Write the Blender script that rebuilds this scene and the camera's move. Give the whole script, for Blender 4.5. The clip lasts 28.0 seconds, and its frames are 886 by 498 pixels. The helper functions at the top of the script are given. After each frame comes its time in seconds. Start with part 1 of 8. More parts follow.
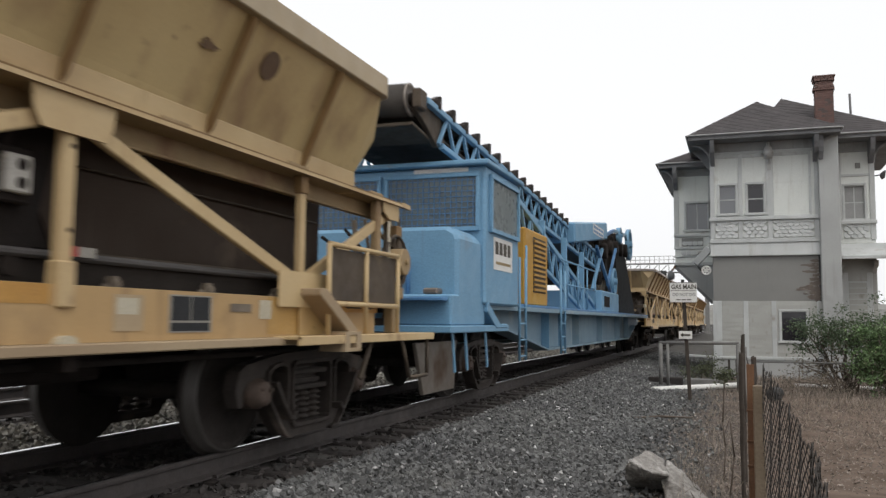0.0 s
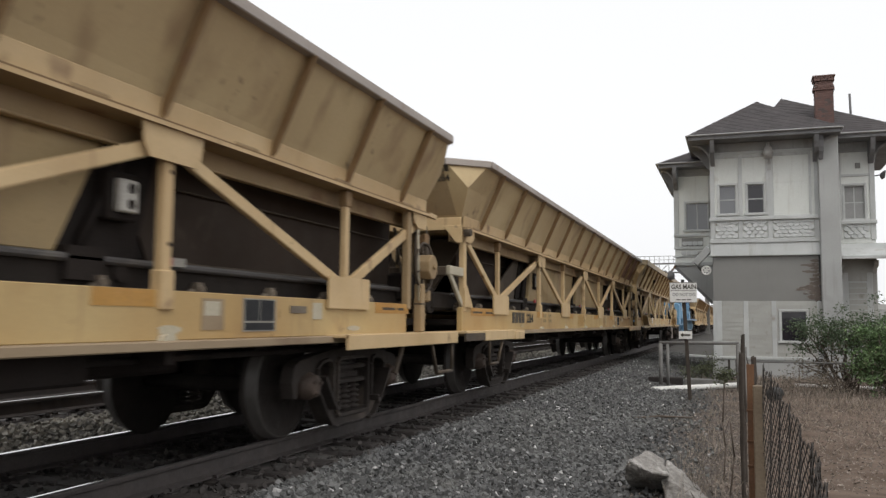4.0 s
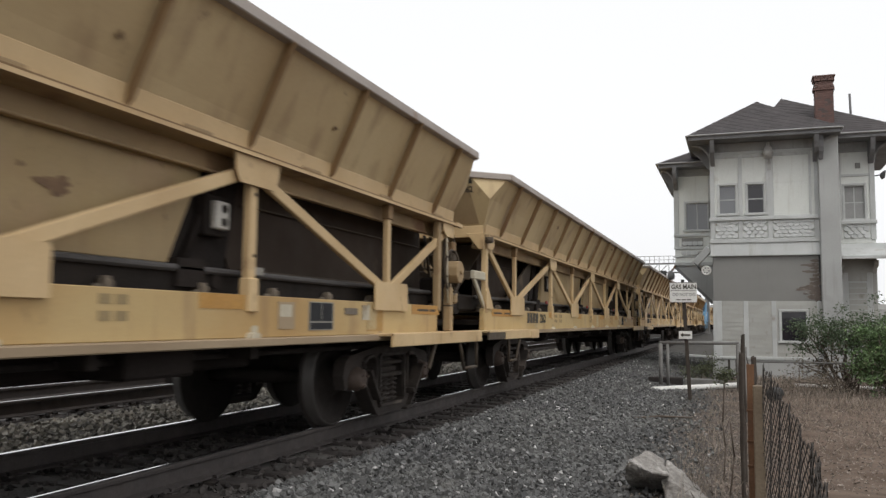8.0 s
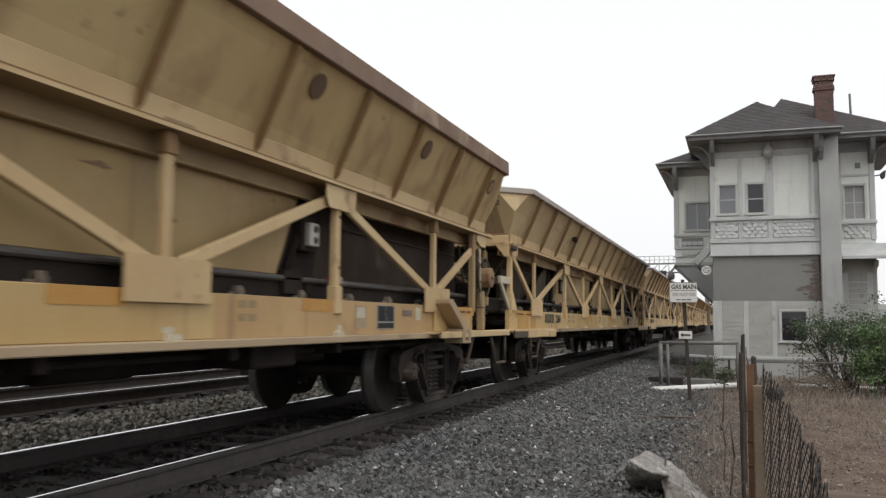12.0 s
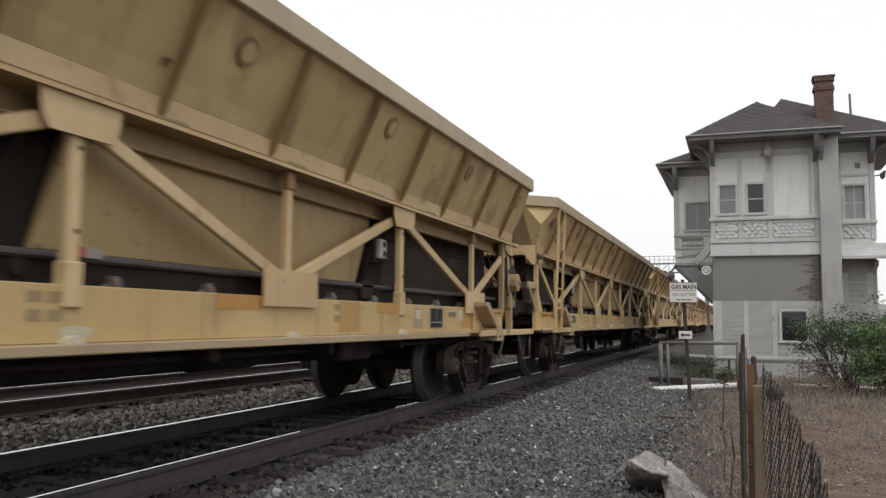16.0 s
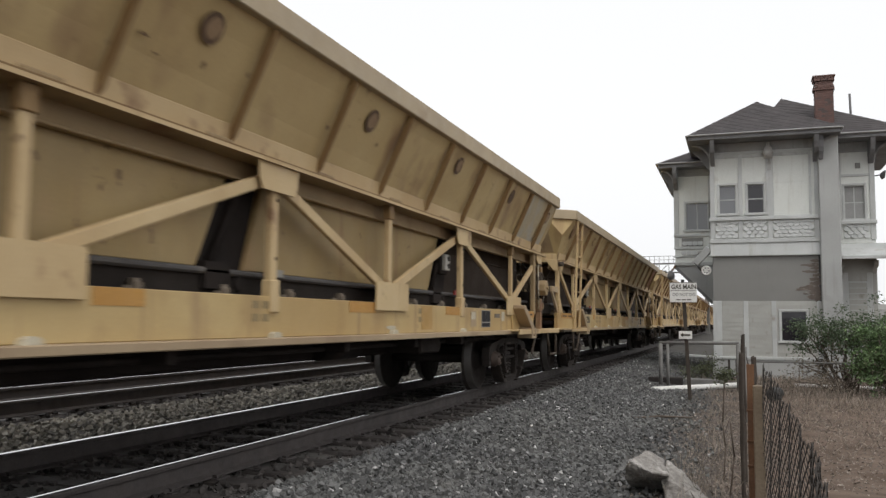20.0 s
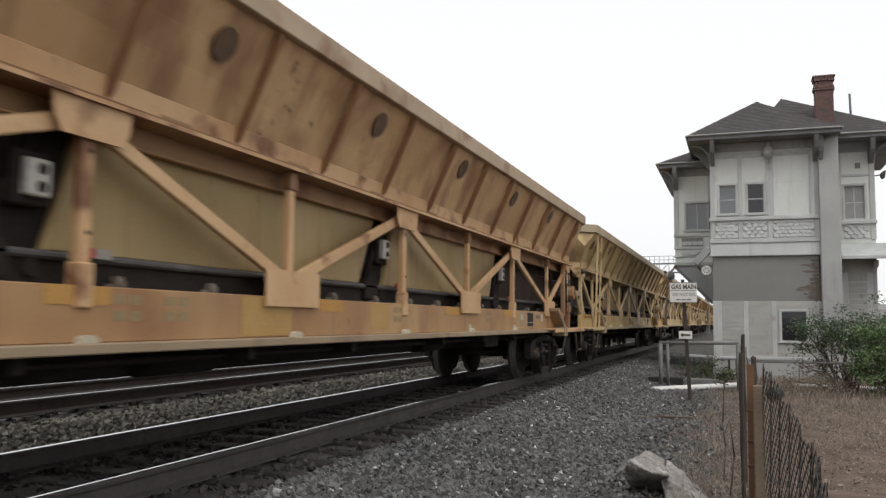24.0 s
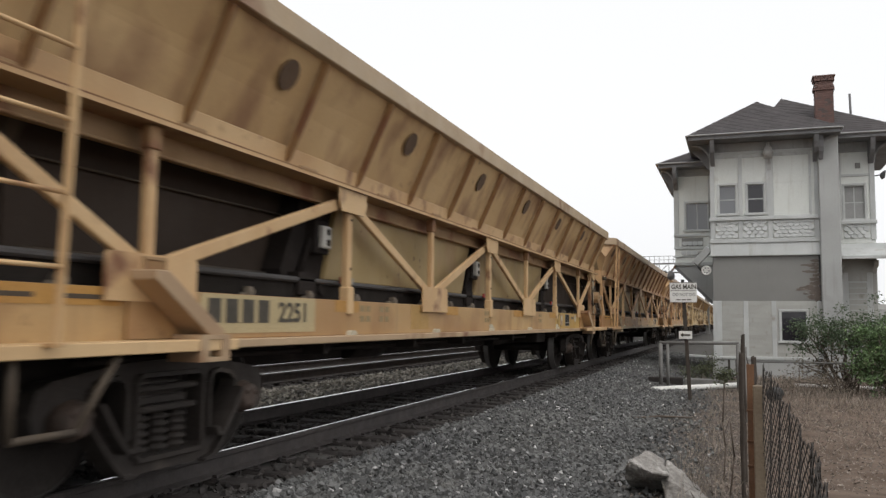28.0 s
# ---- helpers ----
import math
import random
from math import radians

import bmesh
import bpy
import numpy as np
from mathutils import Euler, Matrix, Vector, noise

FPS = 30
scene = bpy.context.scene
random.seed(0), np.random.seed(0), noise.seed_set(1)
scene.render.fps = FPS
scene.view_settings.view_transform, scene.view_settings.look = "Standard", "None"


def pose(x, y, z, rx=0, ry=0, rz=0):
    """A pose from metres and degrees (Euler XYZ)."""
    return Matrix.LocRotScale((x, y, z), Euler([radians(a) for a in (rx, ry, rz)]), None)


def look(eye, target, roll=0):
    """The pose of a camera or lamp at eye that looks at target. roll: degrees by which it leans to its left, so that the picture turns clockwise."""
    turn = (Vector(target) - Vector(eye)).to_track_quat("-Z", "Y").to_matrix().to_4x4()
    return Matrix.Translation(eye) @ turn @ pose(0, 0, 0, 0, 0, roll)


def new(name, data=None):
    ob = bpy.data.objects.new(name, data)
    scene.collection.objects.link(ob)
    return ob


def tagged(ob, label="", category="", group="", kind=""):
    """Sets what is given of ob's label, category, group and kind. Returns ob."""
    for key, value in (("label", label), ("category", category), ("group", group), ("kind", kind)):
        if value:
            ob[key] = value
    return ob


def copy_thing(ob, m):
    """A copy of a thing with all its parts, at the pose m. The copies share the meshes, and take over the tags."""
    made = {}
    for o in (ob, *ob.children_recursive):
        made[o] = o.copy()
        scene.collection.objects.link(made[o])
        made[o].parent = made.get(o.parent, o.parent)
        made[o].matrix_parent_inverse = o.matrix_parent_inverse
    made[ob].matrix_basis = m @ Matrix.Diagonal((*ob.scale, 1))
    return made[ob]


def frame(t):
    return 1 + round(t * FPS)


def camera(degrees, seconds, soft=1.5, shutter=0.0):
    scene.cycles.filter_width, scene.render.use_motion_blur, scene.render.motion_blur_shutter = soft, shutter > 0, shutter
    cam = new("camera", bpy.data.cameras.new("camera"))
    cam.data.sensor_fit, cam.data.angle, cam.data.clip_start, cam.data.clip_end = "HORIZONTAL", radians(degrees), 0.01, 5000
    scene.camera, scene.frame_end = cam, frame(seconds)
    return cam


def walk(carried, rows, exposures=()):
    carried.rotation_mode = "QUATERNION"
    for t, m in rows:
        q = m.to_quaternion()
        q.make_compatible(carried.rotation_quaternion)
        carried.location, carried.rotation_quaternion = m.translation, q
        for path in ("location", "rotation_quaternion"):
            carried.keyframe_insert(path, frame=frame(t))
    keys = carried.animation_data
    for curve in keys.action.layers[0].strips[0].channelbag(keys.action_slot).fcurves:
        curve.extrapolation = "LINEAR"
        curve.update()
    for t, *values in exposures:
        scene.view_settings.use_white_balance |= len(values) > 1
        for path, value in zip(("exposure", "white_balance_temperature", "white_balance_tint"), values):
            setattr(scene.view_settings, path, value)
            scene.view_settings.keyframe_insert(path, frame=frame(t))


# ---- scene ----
# ---- camera: it stands still beside the line ----
EYE = (0.0, 0.0, 1.0798)
YAW, PITCH, ROLL = 0.3407, 0.0860, 0.50
AIM = (EYE[0] - math.sin(YAW) * math.cos(PITCH), EYE[1] + math.cos(YAW) * math.cos(PITCH), EYE[2] + math.sin(PITCH))
cam = camera(56.2, 28.0, soft=1.4, shutter=0.18)
walk(cam, [(0.0, look(EYE, AIM, ROLL)), (28.0, look(EYE, AIM, ROLL))], exposures=[(0.0, 0.0), (28.0, 0.0)])

# ---- world: bright overcast ----
world = bpy.data.worlds.new("overcast")
scene.world = world
world.use_nodes = True
wn, wl = world.node_tree.nodes, world.node_tree.links
sky = wn.new("ShaderNodeTexSky")
sky.sky_type, sky.sun_disc = "NISHITA", False
sky.sun_elevation, sky.sun_rotation = radians(52), radians(150)
sky.air_density, sky.dust_density, sky.ozone_density = 1.0, 6.0, 1.0
grey = wn.new("ShaderNodeHueSaturation")
grey.inputs["Saturation"].default_value = 0.12
wl.new(sky.outputs[0], grey.inputs["Color"])
cloud = wn.new("ShaderNodeMix")
cloud.data_type = "RGBA"
cloud.inputs["Factor"].default_value = 0.72
cloud.inputs["B"].default_value = (12.6, 12.7, 12.9, 1)
wl.new(grey.outputs[0], cloud.inputs["A"])
bg = wn["Background"]
wl.new(cloud.outputs["Result"], bg.inputs["Color"])
bg.inputs["Strength"].default_value = 0.10

sun = new("sun", bpy.data.lights.new("sun", "SUN"))
sun.data.energy, sun.data.angle, sun.data.color = 0.9, radians(30), (1.0, 0.97, 0.92)
sun.matrix_world = look((8, -14, 26), (0, 0, 0))


# ---- materials ----
def mat(name, a, b, scale=2.0, rough=0.7, metal=0.0, bump=0.2, fine=60.0, stain=None, stain_at=0.6, stain_scale=1.2,
        streak=None, streak_at=0.62, island=False, lump=0.0, spread=0.25, speck=None, grain=0.18, gloss=0.5, soft_stain=0.12, streak_w=7.0, chip=0.55, chip_at=0.53):
    """A surface with large blotches (a to b), fine grain, an optional stain and upright streaks."""
    m = bpy.data.materials.new(name)
    m.use_nodes = True
    n, l = m.node_tree.nodes, m.node_tree.links
    bsdf = n["Principled BSDF"]
    co = n.new("ShaderNodeTexCoord")
    info = n.new("ShaderNodeObjectInfo")
    shift = n.new("ShaderNodeVectorMath")
    shift.operation = "MULTIPLY_ADD"
    l.new(info.outputs["Random"], shift.inputs[0])
    shift.inputs[1].default_value = (37, 53, 71)
    l.new(co.outputs["Object"], shift.inputs[2])

    def noise_at(s, detail, stretch=None):
        t = n.new("ShaderNodeTexNoise")
        t.inputs["Scale"].default_value, t.inputs["Detail"].default_value = s, detail
        src = shift.outputs[0]
        if stretch:
            mp = n.new("ShaderNodeMapping")
            mp.inputs["Scale"].default_value = stretch
            l.new(src, mp.inputs["Vector"])
            src = mp.outputs[0]
        l.new(src, t.inputs["Vector"])
        return t.outputs["Fac"]

    def ramp(fac, p, q, u=0.0, v=1.0):
        r = n.new("ShaderNodeMapRange")
        for k, val in zip(("From Min", "From Max", "To Min", "To Max"), (p, q, u, v)):
            r.inputs[k].default_value = val
        l.new(fac, r.inputs["Value"])
        return r.outputs[0]

    def mix(fac, c, d, how="MIX"):
        x = n.new("ShaderNodeMix")
        x.data_type, x.blend_type = "RGBA", how
        for sock, val in (("Factor", fac), ("A", c), ("B", d)):
            i = x.inputs[sock] if sock == "Factor" else x.inputs[6 if sock == "A" else 7]
            if isinstance(val, bpy.types.NodeSocket):
                l.new(val, i)
            elif isinstance(val, (int, float)):
                i.default_value = val
            else:
                i.default_value = (*val, 1)
        return x.outputs[2]

    col = mix(ramp(noise_at(scale, 5), 0.5 - spread, 0.5 + spread), a, b)
    if island:
        geo = n.new("ShaderNodeNewGeometry")
        isl = ramp(geo.outputs["Random Per Island"], 0, 1, 0.35, 1.65)
        val = n.new("ShaderNodeCombineColor")
        for k in range(3):
            l.new(isl, val.inputs[k])
        col = mix(1.0, col, val.outputs[0], "MULTIPLY")
    if stain:
        col = mix(ramp(noise_at(stain_scale, 7), stain_at, stain_at + soft_stain), col, stain)
    if streak:
        col = mix(ramp(noise_at(1.0, 4, (streak_w, streak_w, 0.07 * streak_w)), streak_at, streak_at + 0.2, 0, 0.75), col, streak)
    if speck:
        # clusters of small dark chips and scabs
        chips = n.new("ShaderNodeMath")
        chips.operation = "MULTIPLY"
        l.new(ramp(noise_at(9.0, 5), 0.63, 0.70), chips.inputs[0])
        l.new(ramp(noise_at(0.9, 3), chip_at, chip_at + 0.13, 0.0, chip), chips.inputs[1])
        col = mix(chips.outputs[0], col, speck)
    g = noise_at(fine, 4)
    gc = n.new("ShaderNodeCombineColor")
    gs = ramp(g, 0.25, 0.75, 1.0 - grain, 1.0 + 0.85 * grain)
    for k in range(3):
        l.new(gs, gc.inputs[k])
    col = mix(1.0, col, gc.outputs[0], "MULTIPLY")
    l.new(col, bsdf.inputs["Base Color"])
    l.new(ramp(noise_at(scale * 3, 3), 0.3, 0.7, max(rough - 0.1, 0.05), min(rough + 0.1, 1)), bsdf.inputs["Roughness"])
    bsdf.inputs["Metallic"].default_value = metal
    bsdf.inputs["Specular IOR Level"].default_value = gloss
    bp = n.new("ShaderNodeBump")
    bp.inputs["Strength"].default_value, bp.inputs["Distance"].default_value = bump, 0.01
    l.new(g, bp.inputs["Height"])
    if lump:
        bp2 = n.new("ShaderNodeBump")
        bp2.inputs["Strength"].default_value, bp2.inputs["Distance"].default_value = lump, 0.05
        l.new(noise_at(1.6, 2), bp2.inputs["Height"])
        l.new(bp.outputs[0], bp2.inputs["Normal"])
        l.new(bp2.outputs[0], bsdf.inputs["Normal"])
    else:
        l.new(bp.outputs[0], bsdf.inputs["Normal"])
    return m


def glass_mat(name, tint, rough=0.05):
    m = bpy.data.materials.new(name)
    m.use_nodes = True
    b = m.node_tree.nodes["Principled BSDF"]
    b.inputs["Base Color"].default_value = (*tint, 1)
    b.inputs["Roughness"].default_value = rough
    b.inputs["IOR"].default_value = 1.5
    b.inputs["Specular IOR Level"].default_value = 0.6
    return m


# train paints: pale, khaki and rusty tan cars
def car_paints(tag, hop_a, hop_b, trim_a, trim_b, sill_a, sill_b, rust, at):
    dull = [0.5 * c + 0.5 * g for c, g in zip(trim_a, (0.33, 0.285, 0.225))]
    chip = [c * 0.5 for c in rust]
    return {
        "hopper": mat("hopper_paint_" + tag, hop_a, hop_b, 0.7, 0.62, 0, 0.12, 40, rust, at - 0.02, 1.2, rust, at - 0.06, lump=0.15, spread=0.16, speck=chip, grain=0.05, soft_stain=0.26, streak_w=2.4, chip=0.75, chip_at=0.52),
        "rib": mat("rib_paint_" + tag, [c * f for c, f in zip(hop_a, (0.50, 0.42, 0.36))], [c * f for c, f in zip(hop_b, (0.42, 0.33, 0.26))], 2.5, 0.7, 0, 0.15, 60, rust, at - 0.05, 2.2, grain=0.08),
        "trim": mat("trim_paint_" + tag, [1.1 * c for c in trim_a], [1.1 * c for c in trim_b], 1.1, 0.6, 0, 0.12, 45, rust, at + 0.01, 2.3, rust, 0.64, spread=0.16, speck=chip, grain=0.05),
        "sill": mat("sill_paint_" + tag, sill_a, sill_b, 0.55, 0.6, 0, 0.12, 45, [0.55 * c + 0.45 * r for c, r in zip(sill_b, rust)], at - 0.06, 1.3, (0.24, 0.145, 0.075), 0.585, spread=0.15, speck=chip, grain=0.05, soft_stain=0.22),
        # Darkened trim; on the recessed inner beam it stands in for shade.
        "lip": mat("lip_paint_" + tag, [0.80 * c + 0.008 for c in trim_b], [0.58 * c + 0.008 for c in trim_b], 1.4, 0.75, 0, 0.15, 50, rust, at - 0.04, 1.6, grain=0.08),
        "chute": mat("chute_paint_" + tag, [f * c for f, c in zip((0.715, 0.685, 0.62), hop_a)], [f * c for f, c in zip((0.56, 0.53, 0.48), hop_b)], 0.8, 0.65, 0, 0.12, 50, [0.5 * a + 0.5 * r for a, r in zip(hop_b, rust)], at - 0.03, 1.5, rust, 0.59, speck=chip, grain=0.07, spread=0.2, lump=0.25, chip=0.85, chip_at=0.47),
        "edge": mat("edge_paint_" + tag, [0.55 * c + 0.45 * g for c, g in zip(trim_a, (0.38, 0.30, 0.225))], [0.45 * c + 0.50 * g for c, g in zip(trim_b, (0.28, 0.205, 0.15))], 0.9, 0.7, 0, 0.12, 45, rust, at, 1.5, grain=0.06),
        "rim": mat("rim_paint_" + tag, dull, [c * 0.8 for c in dull], 1.6, 0.6, 0, 0.12, 50, rust, at + 0.02, 1.2, grain=0.06),
    }


PALE = car_paints("pale", (0.526, 0.402, 0.222), (0.430, 0.312, 0.166), (0.555, 0.405, 0.222), (0.450, 0.312, 0.160),
                  (0.500, 0.365, 0.170), (0.420, 0.268, 0.105), (0.19, 0.105, 0.055), 0.62)
KHAKI = car_paints("khaki", (0.515, 0.388, 0.190), (0.422, 0.302, 0.138), (0.505, 0.378, 0.205), (0.42, 0.295, 0.150),
                   (0.490, 0.358, 0.165), (0.415, 0.280, 0.112), (0.19, 0.10, 0.05), 0.60)
TAN = car_paints("tan", (0.580, 0.385, 0.200), (0.455, 0.275, 0.128), (0.535, 0.350, 0.185), (0.43, 0.250, 0.118),
                 (0.430, 0.265, 0.122), (0.325, 0.172, 0.074), (0.20, 0.090, 0.042), 0.54)
AMBER = car_paints("amber", (0.605, 0.415, 0.208), (0.490, 0.315, 0.145), (0.565, 0.388, 0.205), (0.465, 0.290, 0.140),
                   (0.470, 0.305, 0.135), (0.370, 0.212, 0.088), (0.20, 0.090, 0.042), 0.57)
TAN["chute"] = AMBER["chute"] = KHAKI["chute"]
PALE["edge"] = mat("edge_paint_grimy", (0.36, 0.275, 0.175), (0.255, 0.185, 0.115), 0.7, 0.7, 0, 0.12, 45, (0.17, 0.11, 0.065), 0.56, 1.2, grain=0.07, soft_stain=0.2)
TAN["edge"] = PALE["edge"]
KHAKI["edge"] = mat("edge_paint_dusty", (0.40, 0.305, 0.19), (0.31, 0.225, 0.138), 0.7, 0.7, 0, 0.12, 45, (0.20, 0.13, 0.075), 0.58, 1.2, grain=0.07, soft_stain=0.2)
PALE["rim"] = mat("rim_paint_worn_grey", (0.40, 0.355, 0.32), (0.30, 0.255, 0.225), 1.2, 0.6, 0, 0.12, 50, (0.22, 0.13, 0.08), 0.64, 1.4, grain=0.06)
# Plate colour set dark to hold the shade behind the truss.
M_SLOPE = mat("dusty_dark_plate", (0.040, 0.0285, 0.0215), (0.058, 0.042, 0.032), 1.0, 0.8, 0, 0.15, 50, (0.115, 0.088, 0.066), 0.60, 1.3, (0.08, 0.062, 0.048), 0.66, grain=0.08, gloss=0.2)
M_VALVE = mat("dull_grey_enamel", (0.285, 0.268, 0.235), (0.215, 0.20, 0.17), 3.0, 0.5, 0, 0.1, 60, (0.15, 0.13, 0.11), 0.64)
M_VALVEBOX = mat("pale_grey_enamel", (0.47, 0.45, 0.41), (0.38, 0.36, 0.32), 3.0, 0.5, 0, 0.1, 60, (0.22, 0.20, 0.17), 0.64)
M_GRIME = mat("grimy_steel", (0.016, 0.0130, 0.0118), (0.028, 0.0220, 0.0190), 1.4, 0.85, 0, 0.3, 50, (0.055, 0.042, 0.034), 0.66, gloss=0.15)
M_TRUCK = mat("cast_truck_steel", (0.032, 0.0270, 0.0245), (0.053, 0.043, 0.037), 3.0, 0.75, 0.1, 0.35, 45, (0.150, 0.122, 0.102), 0.62, gloss=0.3)
M_BEARING = mat("rusty_bearing_cap", (0.105, 0.074, 0.058), (0.062, 0.046, 0.038), 5.0, 0.65, 0.1, 0.25, 50, (0.19, 0.16, 0.14), 0.64, 5.0, gloss=0.35)
M_STIRRUP = mat("grimy_brown_steel", (0.090, 0.066, 0.043), (0.050, 0.036, 0.025), 3.0, 0.75, 0, 0.2, 50, (0.18, 0.13, 0.08), 0.66)
M_WHEEL = mat("wheel_steel", (0.022, 0.0190, 0.0175), (0.038, 0.032, 0.0285), 3.0, 0.85, 0.0, 0.3, 45, gloss=0.2)
M_TREAD = mat("worn_wheel_tread", (0.085, 0.078, 0.072), (0.06, 0.054, 0.05), 4.0, 0.55, 0.3, 0.1, 60)
M_BELT = mat("conveyor_rubber", (0.021, 0.0175, 0.0155), (0.034, 0.028, 0.024), 2.0, 0.9, 0, 0.2, 60, gloss=0.12)
M_BELTEDGE = mat("grey_skirt_rubber", (0.078, 0.072, 0.070), (0.052, 0.047, 0.045), 1.4, 0.7, 0, 0.15, 50, (0.13, 0.115, 0.10), 0.62, 2.0)
M_DUSTBELT = mat("dusty_belt_rubber", (0.060, 0.052, 0.045), (0.036, 0.031, 0.027), 2.0, 0.85, 0, 0.2, 60, (0.12, 0.095, 0.075), 0.60, 2.0)
M_PATCH = mat("orange_patch_paint", (0.46, 0.25, 0.06), (0.40, 0.20, 0.045), 3.0, 0.6, 0, 0.1, 60)
M_OCHRE = mat("ochre_patch_paint", (0.42, 0.26, 0.085), (0.36, 0.21, 0.06), 2.0, 0.6, 0, 0.1, 60)
M_CREAM = mat("cream_number_board", (0.46, 0.37, 0.205), (0.41, 0.315, 0.165), 2.0, 0.6, 0, 0.1, 60)
M_INK = mat("black_stencil_paint", (0.042, 0.036, 0.027), (0.07, 0.058, 0.04), 6.0, 0.7, 0, 0.1, 80)
M_FADED = mat("faded_stencil_paint", (0.24, 0.18, 0.09), (0.30, 0.22, 0.11), 6.0, 0.7, 0, 0.1, 80)
M_WHITE = mat("white_paint", (0.72, 0.71, 0.68), (0.64, 0.63, 0.60), 3.0, 0.6, 0, 0.1, 60)
M_RED = mat("red_enamel", (0.35, 0.03, 0.02), (0.28, 0.03, 0.02), 3.0, 0.5, 0, 0.1, 60)
M_BLUE = mat("blue_machine_paint", (0.165, 0.325, 0.475), (0.128, 0.272, 0.415), 1.2, 0.5, 0, 0.1, 55, (0.16, 0.22, 0.28), 0.66, 1.5, (0.12, 0.16, 0.22), 0.68)
M_BLUE_DUST = mat("dusty_blue_girder_paint", (0.235, 0.325, 0.385), (0.165, 0.255, 0.325), 0.6, 0.65, 0, 0.12, 50, (0.33, 0.37, 0.38), 0.56, 0.8, (0.16, 0.15, 0.13), 0.62)
M_BLUE_DK = mat("blue_frame_paint", (0.085, 0.22, 0.42), (0.06, 0.16, 0.32), 2.0, 0.55, 0, 0.12, 60, (0.10, 0.08, 0.06), 0.66)
M_YELLOW = mat("yellow_engine_cover", (0.48, 0.27, 0.04), (0.40, 0.21, 0.03), 1.5, 0.5, 0, 0.1, 60)
M_STEEL = mat("bare_worn_steel", (0.30, 0.27, 0.24), (0.22, 0.18, 0.15), 3.0, 0.45, 0.6, 0.15, 60, (0.14, 0.09, 0.06), 0.6)
M_RUSTY = mat("rusty_steel", (0.19, 0.095, 0.045), (0.11, 0.055, 0.03), 4.0, 0.8, 0.1, 0.3, 60)
M_FAINTSPOT = mat("faded_patch_paint", (0.30, 0.20, 0.11), (0.22, 0.14, 0.078), 5.0, 0.7, 0, 0.1, 60)
M_SCAB = mat("brown_rust_scab", (0.20, 0.122, 0.066), (0.125, 0.076, 0.043), 9.0, 0.8, 0, 0.2, 60)
M_RUSTSPOT = mat("dark_rust_patch", (0.135, 0.080, 0.043), (0.090, 0.055, 0.033), 4.0, 0.8, 0, 0.2, 60)
M_IDLER = mat("dusty_idler_bracket", (0.20, 0.165, 0.125), (0.12, 0.095, 0.072), 4.0, 0.8, 0, 0.2, 50)
M_ENDGRIME = mat("grimy_end_paint", (0.36, 0.26, 0.14), (0.22, 0.145, 0.08), 1.2, 0.7, 0, 0.15, 50, (0.12, 0.075, 0.042), 0.60, 1.8, (0.13, 0.085, 0.05), 0.58, grain=0.06)
M_ENDCHUTE = mat("grimy_end_chute_paint", (0.105, 0.080, 0.055), (0.065, 0.050, 0.037), 1.2, 0.8, 0, 0.15, 50, (0.16, 0.12, 0.08), 0.62, 1.6, (0.05, 0.038, 0.03), 0.58, grain=0.06)
M_PALEBAR = mat("pale_worn_bar", (0.52, 0.475, 0.37), (0.42, 0.37, 0.27), 3.0, 0.6, 0, 0.1, 50, (0.2, 0.14, 0.08), 0.66)
M_SLATE = mat("slate_panel_paint", (0.027, 0.028, 0.030), (0.042, 0.043, 0.045), 4.0, 0.85, 0, 0.1, 60, gloss=0.12)
M_GRILLE = mat("dark_mesh_glass", (0.12, 0.145, 0.15), (0.09, 0.11, 0.115), 2.0, 0.3, 0, 0.05, 60)

# ground and line
M_RAIL = mat("rail_steel", (0.042, 0.0355, 0.0345), (0.066, 0.055, 0.051), 3.0, 0.75, 0.1, 0.25, 50)
M_RAILTOP_FAR = mat("mirror_worn_rail_head", (0.74, 0.74, 0.75), (0.64, 0.64, 0.65), 6.0, 0.06, 1.0, 0.0, 80)
M_RAILTOP = mat("polished_rail_head", (0.66, 0.66, 0.67), (0.56, 0.56, 0.57), 6.0, 0.13, 1.0, 0.03, 80)
M_TIE = mat("creosoted_timber", (0.031, 0.0270, 0.0260), (0.053, 0.046, 0.0425), 3.0, 0.85, 0, 0.5, 35, (0.05, 0.042, 0.035), 0.64, 3.0, gloss=0.2)
M_STONE = mat("ballast_stone", (0.076, 0.076, 0.077), (0.118, 0.117, 0.112), 0.6, 0.85, 0, 0.3, 60, (0.17, 0.165, 0.155), 0.66, 0.9, island=True)
M_DUSTSTONE = mat("dusty_ballast_stone", (0.155, 0.144, 0.124), (0.225, 0.207, 0.177), 0.6, 0.85, 0, 0.3, 60, (0.24, 0.22, 0.19), 0.64, 0.9, island=True)
M_PALESTONE = mat("pale_ballast_stone", (0.27, 0.265, 0.26), (0.40, 0.39, 0.38), 2.0, 0.8, 0, 0.2, 60, island=True)
# Dark base holds oil and the shade under the train; far track shares it.
M_DARKSTONE = mat("oily_ballast_stone", (0.040, 0.0355, 0.0335), (0.066, 0.059, 0.055), 0.6, 0.85, 0, 0.3, 60, island=True, gloss=0.2)
M_ROCK = mat("granite_boulder", (0.29, 0.275, 0.255), (0.17, 0.155, 0.142), 5.0, 0.9, 0, 0.9, 26, (0.42, 0.40, 0.375), 0.56, 6.0, grain=0.3)


